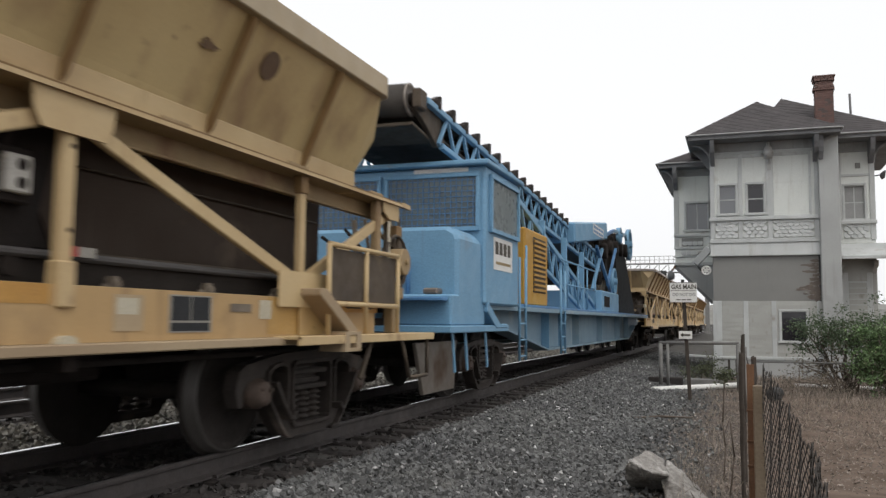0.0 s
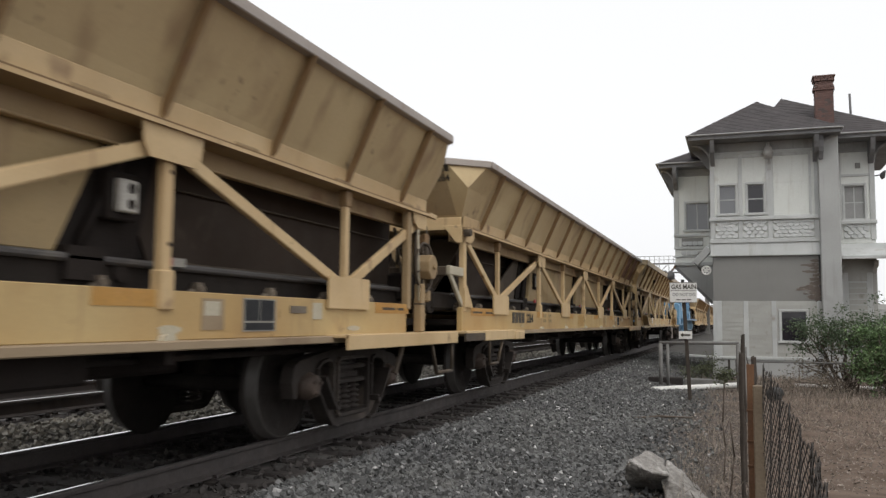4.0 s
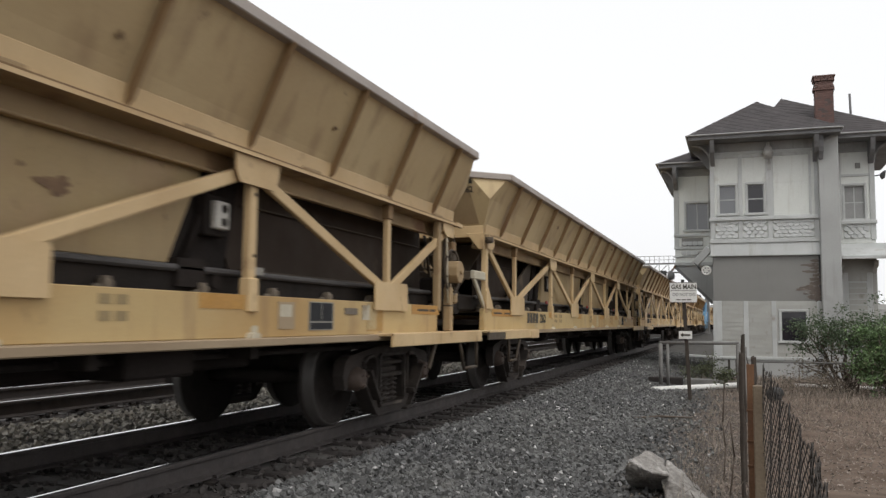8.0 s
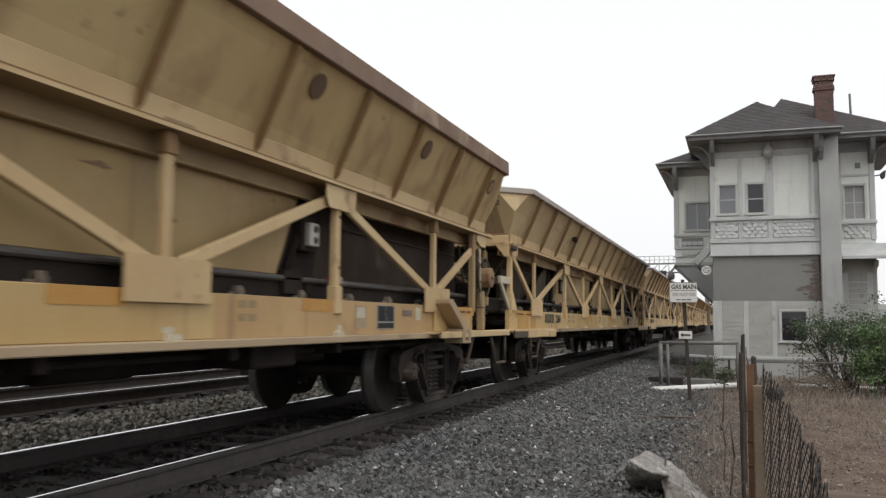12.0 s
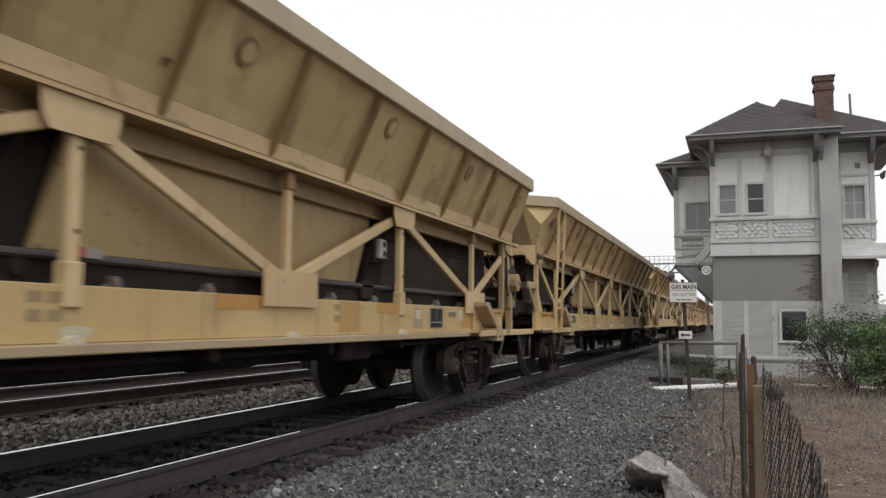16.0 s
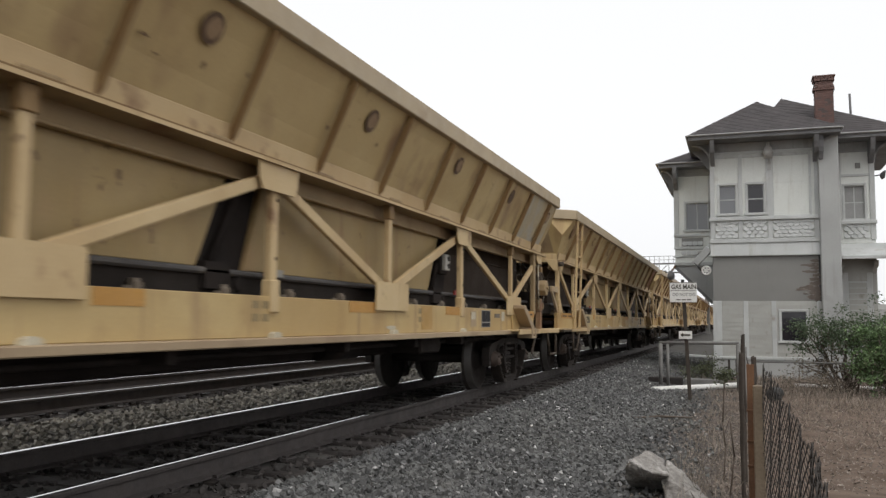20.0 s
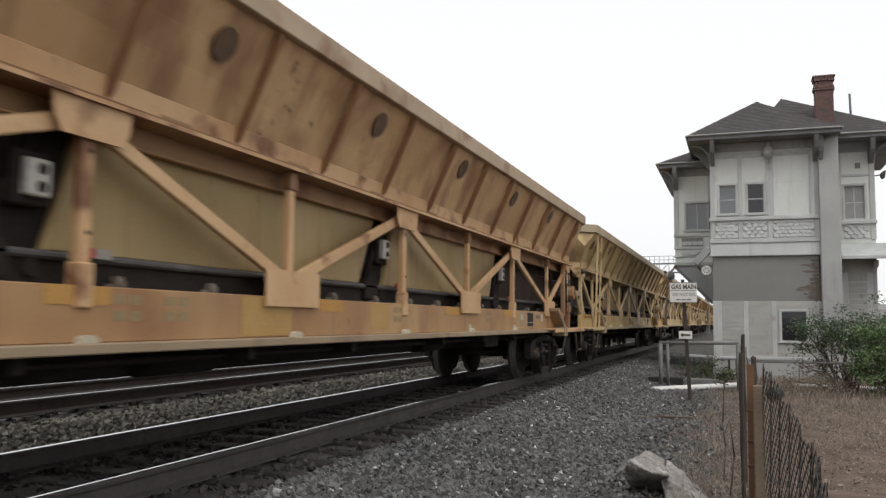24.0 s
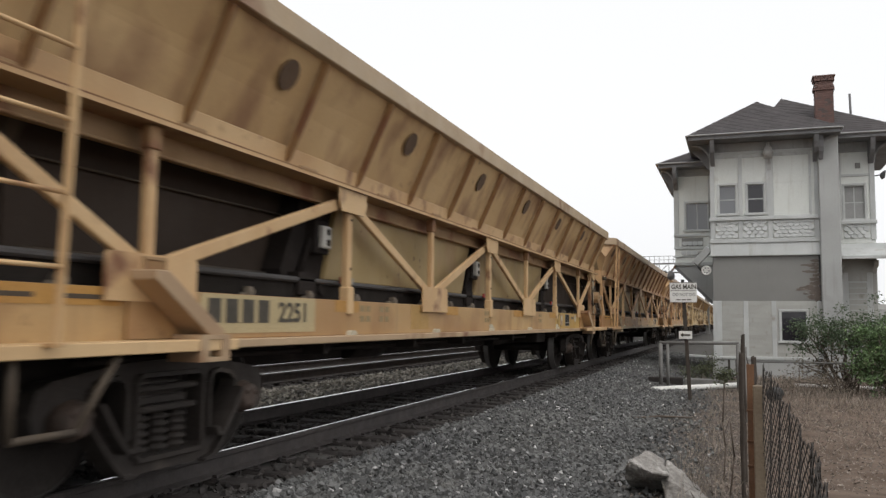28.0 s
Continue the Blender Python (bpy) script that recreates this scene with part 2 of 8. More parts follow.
def ground_mat():
    """Grey grit along the line, dry brown earth beside the house, darker ground beyond the far track."""
    m = mat("ground_grit_and_earth", (0.072, 0.069, 0.066), (0.105, 0.10, 0.094), 1.3, 0.95, 0, 0.9, 26, (0.055, 0.05, 0.045), 0.6, 0.6, gloss=0.02)
    n, l = m.node_tree.nodes, m.node_tree.links
    bsdf = n["Principled BSDF"]
    grit = bsdf.inputs["Base Color"].links[0].from_socket
    co = n.new("ShaderNodeTexCoord")
    sep = n.new("ShaderNodeSeparateXYZ")
    l.new(co.outputs["Object"], sep.inputs[0])
    wob = n.new("ShaderNodeTexNoise")
    wob.inputs["Scale"].default_value, wob.inputs["Detail"].default_value = 1.1, 6
    l.new(co.outputs["Object"], wob.inputs["Vector"])
    add = n.new("ShaderNodeMath")
    add.operation = "MULTIPLY_ADD"
    l.new(wob.outputs["Fac"], add.inputs[0])
    add.inputs[1].default_value = 2.2
    l.new(sep.outputs["X"], add.inputs[2])
    edge = n.new("ShaderNodeMapRange")
    edge.inputs["From Min"].default_value, edge.inputs["From Max"].default_value = 0.3, 1.6
    l.new(add.outputs[0], edge.inputs["Value"])
    e1 = n.new("ShaderNodeTexNoise")
    e1.inputs["Scale"].default_value, e1.inputs["Detail"].default_value = 2.4, 8
    l.new(co.outputs["Object"], e1.inputs["Vector"])
    earth = n.new("ShaderNodeValToRGB")
    earth.color_ramp.elements[0].position, earth.color_ramp.elements[0].color = 0.3, (0.096, 0.072, 0.057, 1)
    earth.color_ramp.elements[1].position, earth.color_ramp.elements[1].color = 0.72, (0.182, 0.139, 0.112, 1)
    l.new(e1.outputs["Fac"], earth.inputs[0])
    mx = n.new("ShaderNodeMix")
    mx.data_type = "RGBA"
    l.new(edge.outputs[0], mx.inputs["Factor"])
    l.new(grit, mx.inputs[6])
    l.new(earth.outputs[0], mx.inputs[7])
    # Ground colour turns darker beyond the far track.
    far = n.new("ShaderNodeMapRange")
    far.inputs["From Min"].default_value, far.inputs["From Max"].default_value = -9.4, -11.4
    l.new(add.outputs[0], far.inputs["Value"])
    far_dark = n.new("ShaderNodeMix")
    far_dark.data_type = "RGBA"
    far_dark.inputs[7].default_value = (0.019, 0.017, 0.016, 1)
    l.new(far.outputs[0], far_dark.inputs["Factor"])
    l.new(mx.outputs[2], far_dark.inputs[6])
    l.new(far_dark.outputs[2], bsdf.inputs["Base Color"])
    return m


M_GROUND = ground_mat()


# ---- mesh helpers ----
def box(bm, x0, x1, y0, y1, z0, z1):
    v = [bm.verts.new((x, y, z)) for x in (x0, x1) for y in (y0, y1) for z in (z0, z1)]
    for q in ((0, 1, 3, 2), (4, 6, 7, 5), (0, 4, 5, 1), (2, 3, 7, 6), (0, 2, 6, 4), (1, 5, 7, 3)):
        bm.faces.new([v[i] for i in q])
    return v


def beam(bm, p, q, w, h, up=(1, 0, 0)):
    """A bar from p to q: w across, h along up."""
    p, q, up = Vector(p), Vector(q), Vector(up)
    d = (q - p).normalized()
    s = d.cross(up).normalized() * (w / 2)
    u = s.cross(d).normalized() * (h / 2)
    v = [bm.verts.new(e + a * s + b * u) for e in (p, q) for a, b in ((-1, -1), (1, -1), (1, 1), (-1, 1))]
    for f in ((3, 2, 1, 0), (4, 5, 6, 7), (0, 1, 5, 4), (1, 2, 6, 5), (2, 3, 7, 6), (3, 0, 4, 7)):
        bm.faces.new([v[i] for i in f])


def prism(bm, pts, axis, a, b):
    """A flat outline (pairs) pushed out along axis from a to b. Pairs are the two other axes in order."""
    def at(p, c):
        return (c, p[0], p[1]) if axis == "x" else (p[0], c, p[1]) if axis == "y" else (p[0], p[1], c)
    lo = [bm.verts.new(at(p, a)) for p in pts]
    hi = [bm.verts.new(at(p, b)) for p in pts]
    bm.faces.new(lo), bm.faces.new(hi[::-1])
    for i in range(len(pts)):
        j = (i + 1) % len(pts)
        bm.faces.new((lo[i], hi[i], hi[j], lo[j]))


def tube(bm, p, q, r, seg=10, r2=None):
    p, q = Vector(p), Vector(q)
    d = (q - p).normalized()
    s = d.orthogonal().normalized()
    u = d.cross(s)
    rings = [[bm.verts.new(e + rr * (math.cos(a) * s + math.sin(a) * u)) for a in (2 * math.pi * k / seg for k in range(seg))]
             for e, rr in ((p, r), (q, r if r2 is None else r2))]
    bm.faces.new(rings[0][::-1]), bm.faces.new(rings[1])
    for k in range(seg):
        j = (k + 1) % seg
        f = bm.faces.new((rings[0][k], rings[0][j], rings[1][j], rings[1][k]))
        f.smooth = True


def lathe(bm, profile, axis_at, seg=28):
    """A turned shape about the x axis through axis_at (y, z). profile: (x, radius) pairs, closed with caps."""
    y, z = axis_at
    rings = [[bm.verts.new((x, y + r * math.cos(a), z + r * math.sin(a))) for a in (2 * math.pi * k / seg for k in range(seg))] for x, r in profile]
    for r0, r1 in zip(rings, rings[1:]):
        for k in range(seg):
            j = (k + 1) % seg
            bm.faces.new((r0[k], r0[j], r1[j], r1[k])).smooth = True
    bm.faces.new(rings[0][::-1]), bm.faces.new(rings[-1])


def turned(bm, profile, at, seg=12):
    """A turned shape about the upright axis through at (x, y). profile: (z, radius) pairs."""
    rings = [[bm.verts.new((at[0] + r * math.cos(a), at[1] + r * math.sin(a), z)) for a in (2 * math.pi * k / seg for k in range(seg))] for z, r in profile]
    for r0, r1 in zip(rings, rings[1:]):
        for k in range(seg):
            j = (k + 1) % seg
            bm.faces.new((r0[k], r0[j], r1[j], r1[k])).smooth = True
    bm.faces.new(rings[0][::-1]), bm.faces.new(rings[-1])


def torus(bm, at, R, r, seg=24, ring=6):
    """A ring of round bar facing along x."""
    loops = [[bm.verts.new((at[0] + r * math.sin(b), at[1] + (R + r * math.cos(b)) * math.cos(a), at[2] + (R + r * math.cos(b)) * math.sin(a)))
              for b in (2 * math.pi * j / ring for j in range(ring))] for a in (2 * math.pi * k / seg for k in range(seg))]
    for r0, r1 in zip(loops, loops[1:] + loops[:1]):
        for j in range(ring):
            bm.faces.new((r0[j], r0[(j + 1) % ring], r1[(j + 1) % ring], r1[j])).smooth = True


def sheet(bm, pts, thick):
    """A plate of that thickness from a flat outline of points in space."""
    pts = [Vector(p) for p in pts]
    nrm = (pts[1] - pts[0]).cross(pts[2] - pts[0]).normalized() * thick
    lo = [bm.verts.new(p) for p in pts]
    hi = [bm.verts.new(p + nrm) for p in pts]
    bm.faces.new(lo[::-1]), bm.faces.new(hi)
    for i in range(len(pts)):
        j = (i + 1) % len(pts)
        bm.faces.new((lo[i], lo[j], hi[j], hi[i]))


def chamfer(bm, w=0.008):
    bmesh.ops.recalc_face_normals(bm, faces=bm.faces)
    edges = [e for e in bm.edges if len(e.link_faces) == 2 and e.calc_face_angle(0) > 0.6]
    bmesh.ops.bevel(bm, geom=edges, offset=w, segments=1, affect="EDGES", clamp_overlap=True)


def part(name, bm, material, parent=None, label="", bevel=0.0, at=None):
    if bevel:
        chamfer(bm, bevel)
    else:
        bmesh.ops.recalc_face_normals(bm, faces=bm.faces)
    me = bpy.data.meshes.new(name)
    bm.to_mesh(me)
    bm.free()
    for m in material if isinstance(material, (list, tuple)) else (material,):
        me.materials.append(m)
    ob = new(name, me)
    if parent:
        ob.parent = parent
    if at:
        ob.matrix_basis = at
    if label:
        ob["label"] = label
    return ob


def boxpart(name, dims, material, parent=None, label="", bevel=0.0):
    bm = bmesh.new()
    box(bm, *dims)
    return part(name, bm, material, parent, label, bevel)


def beampart(name, p, q, w, h, material, parent=None, up=(1, 0, 0), bevel=0.0, label=""):
    bm = bmesh.new()
    beam(bm, p, q, w, h, up)
    return part(name, bm, material, parent, label, bevel)


def tubepart(name, p, q, r, material, parent=None, label="", seg=10):
    bm = bmesh.new()
    tube(bm, p, q, r, seg)
    return part(name, bm, material, parent, label)


def holed_frame(bm, x0, x1, z0, z1, y0, y1, w):
    box(bm, x0, x1, y0, y1, z0, z0 + w)
    box(bm, x0, x1, y0, y1, z1 - w, z1)
    box(bm, x0, x0 + w, y0, y1, z0 + w, z1 - w)
    box(bm, x1 - w, x1, y0, y1, z0 + w, z1 - w)


def merge(name, obs, parent, label=""):
    """Several part meshes joined into one, each face keeping its material."""
    bm, mats = bmesh.new(), []
    for ob in obs:
        start = len(bm.faces)
        bm.from_mesh(ob.data)
        bm.faces.ensure_lookup_table()
        slots = []
        for m in ob.data.materials:
            if m not in mats:
                mats.append(m)
            slots.append(mats.index(m))
        for f in bm.faces[start:]:
            f.material_index = slots[f.material_index]
        me = ob.data
        bpy.data.objects.remove(ob)
        bpy.data.meshes.remove(me)
    return part(name, bm, mats, parent, label)


def lettering(name, words, size, m, material, parent=None, label="", depth=0.002):
    cu = bpy.data.curves.new(name, "FONT")
    cu.body, cu.size, cu.extrude, cu.align_x, cu.offset = words, size, depth, "LEFT", size * 0.022
    cu.resolution_u = 3
    tmp = bpy.data.objects.new(name, cu)
    scene.collection.objects.link(tmp)
    me = bpy.data.meshes.new_from_object(tmp.evaluated_get(bpy.context.evaluated_depsgraph_get()))
    bpy.data.objects.remove(tmp)
    bpy.data.curves.remove(cu)
    me.materials.clear()
    me.materials.append(material)
    ob = new(name, me)
    if parent:
        ob.parent = parent
    ob.matrix_basis = m
    if label:
        ob["label"] = label
    return ob


def thing(name, label, category, group="", kind="", at=(0, 0, 0)):
    ob = new(name)
    ob.empty_display_size = 0.2
    ob.location = at
    return tagged(ob, label, category, group, kind)


# ---- ground: one sheet, the two track beds on it ----
def bed(x):
    """Height of the ground across the line."""
    knots = ((-400, -1.2), (-60, -0.7), (-13.5, -0.42), (-10.4, -0.09), (-6.9, -0.09), (-6.3, -0.21), (-3.35, -0.22), (-2.7, -0.27),
             (-1.5, -0.42), (0.2, -0.47), (4.0, -0.50), (30, -0.6), (400, -1.2))
    for (a, za), (b, zb) in zip(knots, knots[1:]):
        if x <= b:
            return za + (zb - za) * (x - a) / (b - a)
    return -1.2


def make_ground():
    xs = [-400, -150, -60, -30, -18] + [-13.5 + 0.3 * k for k in range(80)] + [11, 14, 20, 30, 60, 150, 400]
    ys = [-120, -40, -12, -4, 0] + [2 + 0.3 * k for k in range(120)] + [38.5 + 1.5 * k for k in range(16)] + [66, 80, 110, 160, 260, 500, 1200, 2600]
    bm = bmesh.new()
    grid = []
    for y in ys:
        row = []
        for x in xs:
            lump = 0.0
            if -13 < x < 12 and 1 < y < 40:
                lump = 0.03 * noise.noise((x * 0.9, y * 0.9, 0)) + 0.012 * noise.noise((x * 3.1, y * 3.1, 5))
                if x > 0:
                    lump *= 1.8
            row.append(bm.verts.new((x, y, bed(x) + lump)))
        grid.append(row)
    for r0, r1 in zip(grid, grid[1:]):
        for k in range(len(xs) - 1):
            bm.faces.new((r0[k], r0[k + 1], r1[k + 1], r1[k])).smooth = True
    return tagged(part("ground", bm, M_GROUND), "grey grit and dry brown earth beside the railway", "ground", kind="structure")


make_ground()


def stones(name, count, region, size, seed, material, label):
    """Loose crushed stones: rough six-sided lumps strewn over a strip. region(rng, n) gives x, y, lift."""
    rng = np.random.default_rng(seed)
    x, y = region(rng, count)
    z = np.array([bed(v) for v in x])
    cube = np.array([[sx, sy, sz] for sx in (-1, 1) for sy in (-1, 1) for sz in (-1, 1)], float)
    quads = np.array([(0, 1, 3, 2), (4, 6, 7, 5), (0, 4, 5, 1), (2, 3, 7, 6), (0, 2, 6, 4), (1, 5, 7, 3)])
    r = size * rng.uniform(0.55, 1.25, count)
    base = cube[None] * rng.uniform(0.55, 1.0, (count, 1, 3)) * (1 + rng.uniform(-0.42, 0.25, (count, 8, 1)))
    q = rng.normal(size=(count, 4))
    q /= np.linalg.norm(q, axis=1, keepdims=True)
    w, a, b, c = q.T
    R = np.stack([1 - 2 * (b * b + c * c), 2 * (a * b - w * c), 2 * (a * c + w * b), 2 * (a * b + w * c), 1 - 2 * (a * a + c * c), 2 * (b * c - w * a),
                  2 * (a * c - w * b), 2 * (b * c + w * a), 1 - 2 * (a * a + b * b)], 1).reshape(-1, 3, 3)
    v = np.einsum("nij,nkj->nki", R, base) * (r * 0.5)[:, None, None]
    v += np.stack([x, y, z + r * rng.uniform(-0.1, 0.55, count)], 1)[:, None]
    faces = (quads[None] + 8 * np.arange(count)[:, None, None]).reshape(-1, 4)
    me = bpy.data.meshes.new(name)
    me.vertices.add(count * 8)
    me.vertices.foreach_set("co", v.reshape(-1))
    me.loops.add(faces.size)
    me.loops.foreach_set("vertex_index", faces.reshape(-1).astype(np.int32))
    me.polygons.add(len(faces))
    me.polygons.foreach_set("loop_start", np.arange(0, faces.size, 4, dtype=np.int32))
    me.update(calc_edges=True)
    me.shade_flat()
    me.materials.append(material)
    return tagged(new(name, me), label, "ballast", kind="stuff")


def shoulder(rng, n):
    y = 3.2 + 36 * rng.random(n) ** 1.7
    x = -3.38 + 2.15 * rng.random(n) ** 1.1 + 0.45 * np.abs(rng.normal(size=n)) * (rng.random(n) > 0.7)
    return np.maximum(x, -3.5), y


def behind(rng, n):
    return rng.uniform(-3.4, -1.2, n), rng.uniform(-7, 3.3, n)


def between(rng, n):
    return rng.uniform(-7.25, -5.95, n), 3.5 + 48 * rng.random(n) ** 1.5


def sixfoot(rng, n):
    return rng.uniform(-13, -7.1, n), 4 + 55 * rng.random(n) ** 1.4


def fouling(rng, n):
    return rng.uniform(-5.95, -3.3, n), 2.5 + 40 * rng.random(n) ** 1.4


stones("pale_ballast", 2600, shoulder, 0.046, 7, M_PALESTONE, "scattered pale stones among the grey ballast")
stones("ballast_shoulder", 84000, shoulder, 0.046, 3, M_STONE, "loose grey crushed stone sloping away from the track")
stones("ballast_by_camera", 9000, behind, 0.055, 8, M_STONE, "loose grey crushed stone beside the track")
stones("ballast_between_tracks", 17000, between, 0.054, 4, M_DUSTSTONE, "grey crushed stone heaped between the two tracks")
stones("ballast_far_track", 9000, sixfoot, 0.060, 5, M_DARKSTONE, "oil-darkened crushed stone round the far track's sleepers")
stones("ballast_in_track", 13000, fouling, 0.050, 6, M_DARKSTONE, "dark crushed stone between the rails, oil and shade both in its colour")


# ---- tracks ----
def rail_mesh(bm, x, top, y0, y1):
    half = [(-0.068, -0.176), (0.068, -0.176), (0.068, -0.165), (0.012, -0.145), (0.010, -0.045), (0.034, -0.034), (0.036, -0.012),
            (0.030, -0.003), (-0.030, -0.003), (-0.036, -0.012), (-0.034, -0.034), (-0.010, -0.045), (-0.012, -0.145), (-0.068, -0.165)]
    prism(bm, [(x + a, top + b) for a, b in half], "y", y0, y1)


def make_track(name, mid, top, label, first, last, step, polish, sunk):
    t = thing(name, label, "railway track", kind="structure")
    for side in (-1, 1):
        bm = bmesh.new()
        rail_mesh(bm, mid + side * 0.752, top, -40, 400)
        rail = part("rail", bm, M_RAIL, t, "rusty brown steel rail")
        bm = bmesh.new()
        worn = 0.026 if side < 0 else 0.012 + 0.2 * sunk
        box(bm, mid + side * 0.752 - 0.026, mid + side * 0.752 - 0.026 + 2 * worn, -40, 400, top - 0.0025, top + 0.001)
        part("rail_head", bm, polish, rail, "bright polished running surface")
    bm = bmesh.new()
    box(bm, -1.30, 1.30, -0.115, 0.115, -0.17, 0)
    chamfer(bm, 0.012)
    sleeper = bpy.data.meshes.new("sleeper")
    bm.to_mesh(sleeper)
    bm.free()
    sleeper.materials.append(M_TIE)
    bm = bmesh.new()
    for s in (-1, 1):
        box(bm, s * 0.752 - 0.17, s * 0.752 + 0.17, -0.09, 0.09, 0, 0.012)
        for dx in (-0.12, 0.12):
            box(bm, s * 0.752 + dx - 0.02, s * 0.752 + dx + 0.02, -0.05, -0.02, 0.012, 0.035)
    plate = bpy.data.meshes.new("tie_plate")
    bm.to_mesh(plate)
    bm.free()
    plate.materials.append(M_RAIL)
    rng = random.Random(mid)
    y = first
    while y < last:
        s = new("sleeper", sleeper)
        s.parent = t
        s.matrix_basis = pose(mid + rng.uniform(-0.05, 0.05), y + rng.uniform(-0.03, 0.03), top - 0.178 - sunk + rng.uniform(-0.012, 0.004), 0, rng.uniform(-0.6, 0.6), rng.uniform(-1.5, 1.5))
        p = new("tie_plate", plate)
        p.parent = s
        p.matrix_basis = pose(0, 0, 0)
        y += step
    return t


make_track("track_1", -4.75, 0.0, "near railway track with bright rails on dark sleepers", -4.86, 62, 0.53, M_RAILTOP, 0.0)
make_track("track_2", -8.43, 0.14, "far railway track of rusty rails on dark sleepers", 3.0, 60, 0.53, M_RAILTOP_FAR, 0.03)

# distance behind the line
boxpart("low_brick_wall", (-19.4, -19.0, -30, 60, -0.6, 0.42), mat("old_red_brick", (0.30, 0.12, 0.07), (0.24, 0.10, 0.06), 2.0, 0.9, 0, 0.4, 14, (0.38, 0.30, 0.22), 0.6))
tagged(bpy.data.objects["low_brick_wall"], "low reddish brick wall beyond the far track", "wall", kind="structure")


def make_ridge():
    bm = bmesh.new()
    rng = random.Random(5)
    prev = None
    for k in range(81):
        x = -700 + 17.5 * k
        h = 14 + 9 * noise.noise((x * 0.006, 3, 0)) + 3 * noise.noise((x * 0.05, 1, 0))
        a, b, c = bm.verts.new((x, 820, -2)), bm.verts.new((x, 860, h)), bm.verts.new((x, 990, h + 8))
        if prev:
            bm.faces.new((prev[0], a, b, prev[1])), bm.faces.new((prev[1], b, c, prev[2]))
        prev = (a, b, c)
    ob = part("far_hills", bm, mat("far_dry_hills", (0.16, 0.16, 0.15), (0.22, 0.21, 0.19), 0.02, 0.95, 0, 0.0, 0.3))
    return tagged(ob, "low hazy hills on the horizon", "hills", kind="structure")


make_ridge()
# ---- the train ----
TEXT_SIDE = Matrix(((0, 0, 1, 0), (1, 0, 0, 0), (0, 1, 0, 0), (0, 0, 0, 1)))


def wheelset_mesh():
    bm = bmesh.new()
    for s in (-1, 1):
        prof = [(0.675, 0.10), (0.675, 0.485), (0.690, 0.495), (0.705, 0.485), (0.712, 0.462), (0.815, 0.453), (0.822, 0.435), (0.815, 0.385), (0.775, 0.37),
                (0.765, 0.20), (0.80, 0.155), (0.845, 0.145), (0.85, 0.09)]
        prof = [(x, r * 1.05) for x, r in prof]
        if s < 0:
            prof = [(-x, r) for x, r in prof][::-1]
        lathe(bm, prof, (0, 0), 32)
        for f in bm.faces:
            c = f.calc_center_median()
            if 0.71 < abs(c.x) < 0.82 and math.hypot(c.y, c.z) > 0.462:
                f.material_index = 1
    tube(bm, (-1.02, 0, 0), (1.02, 0, 0), 0.075, 14)
    return bm


def plate_with_holes(outer, holes, y, x0, x1):
    """A cast plate in the y-z plane with openings through it."""
    bm = bmesh.new()
    for loop in [outer] + holes:
        vs = [bm.verts.new((x0, y + a, b)) for a, b in loop]
        for i in range(len(vs)):
            bm.edges.new((vs[i], vs[(i + 1) % len(vs)]))
    bmesh.ops.triangle_fill(bm, use_beauty=True, use_dissolve=False, edges=bm.edges[:])
    out = bmesh.ops.extrude_face_region(bm, geom=bm.faces[:])
    for v in out["geom"]:
        if isinstance(v, bmesh.types.BMVert):
            v.co.x = x1
    return bm


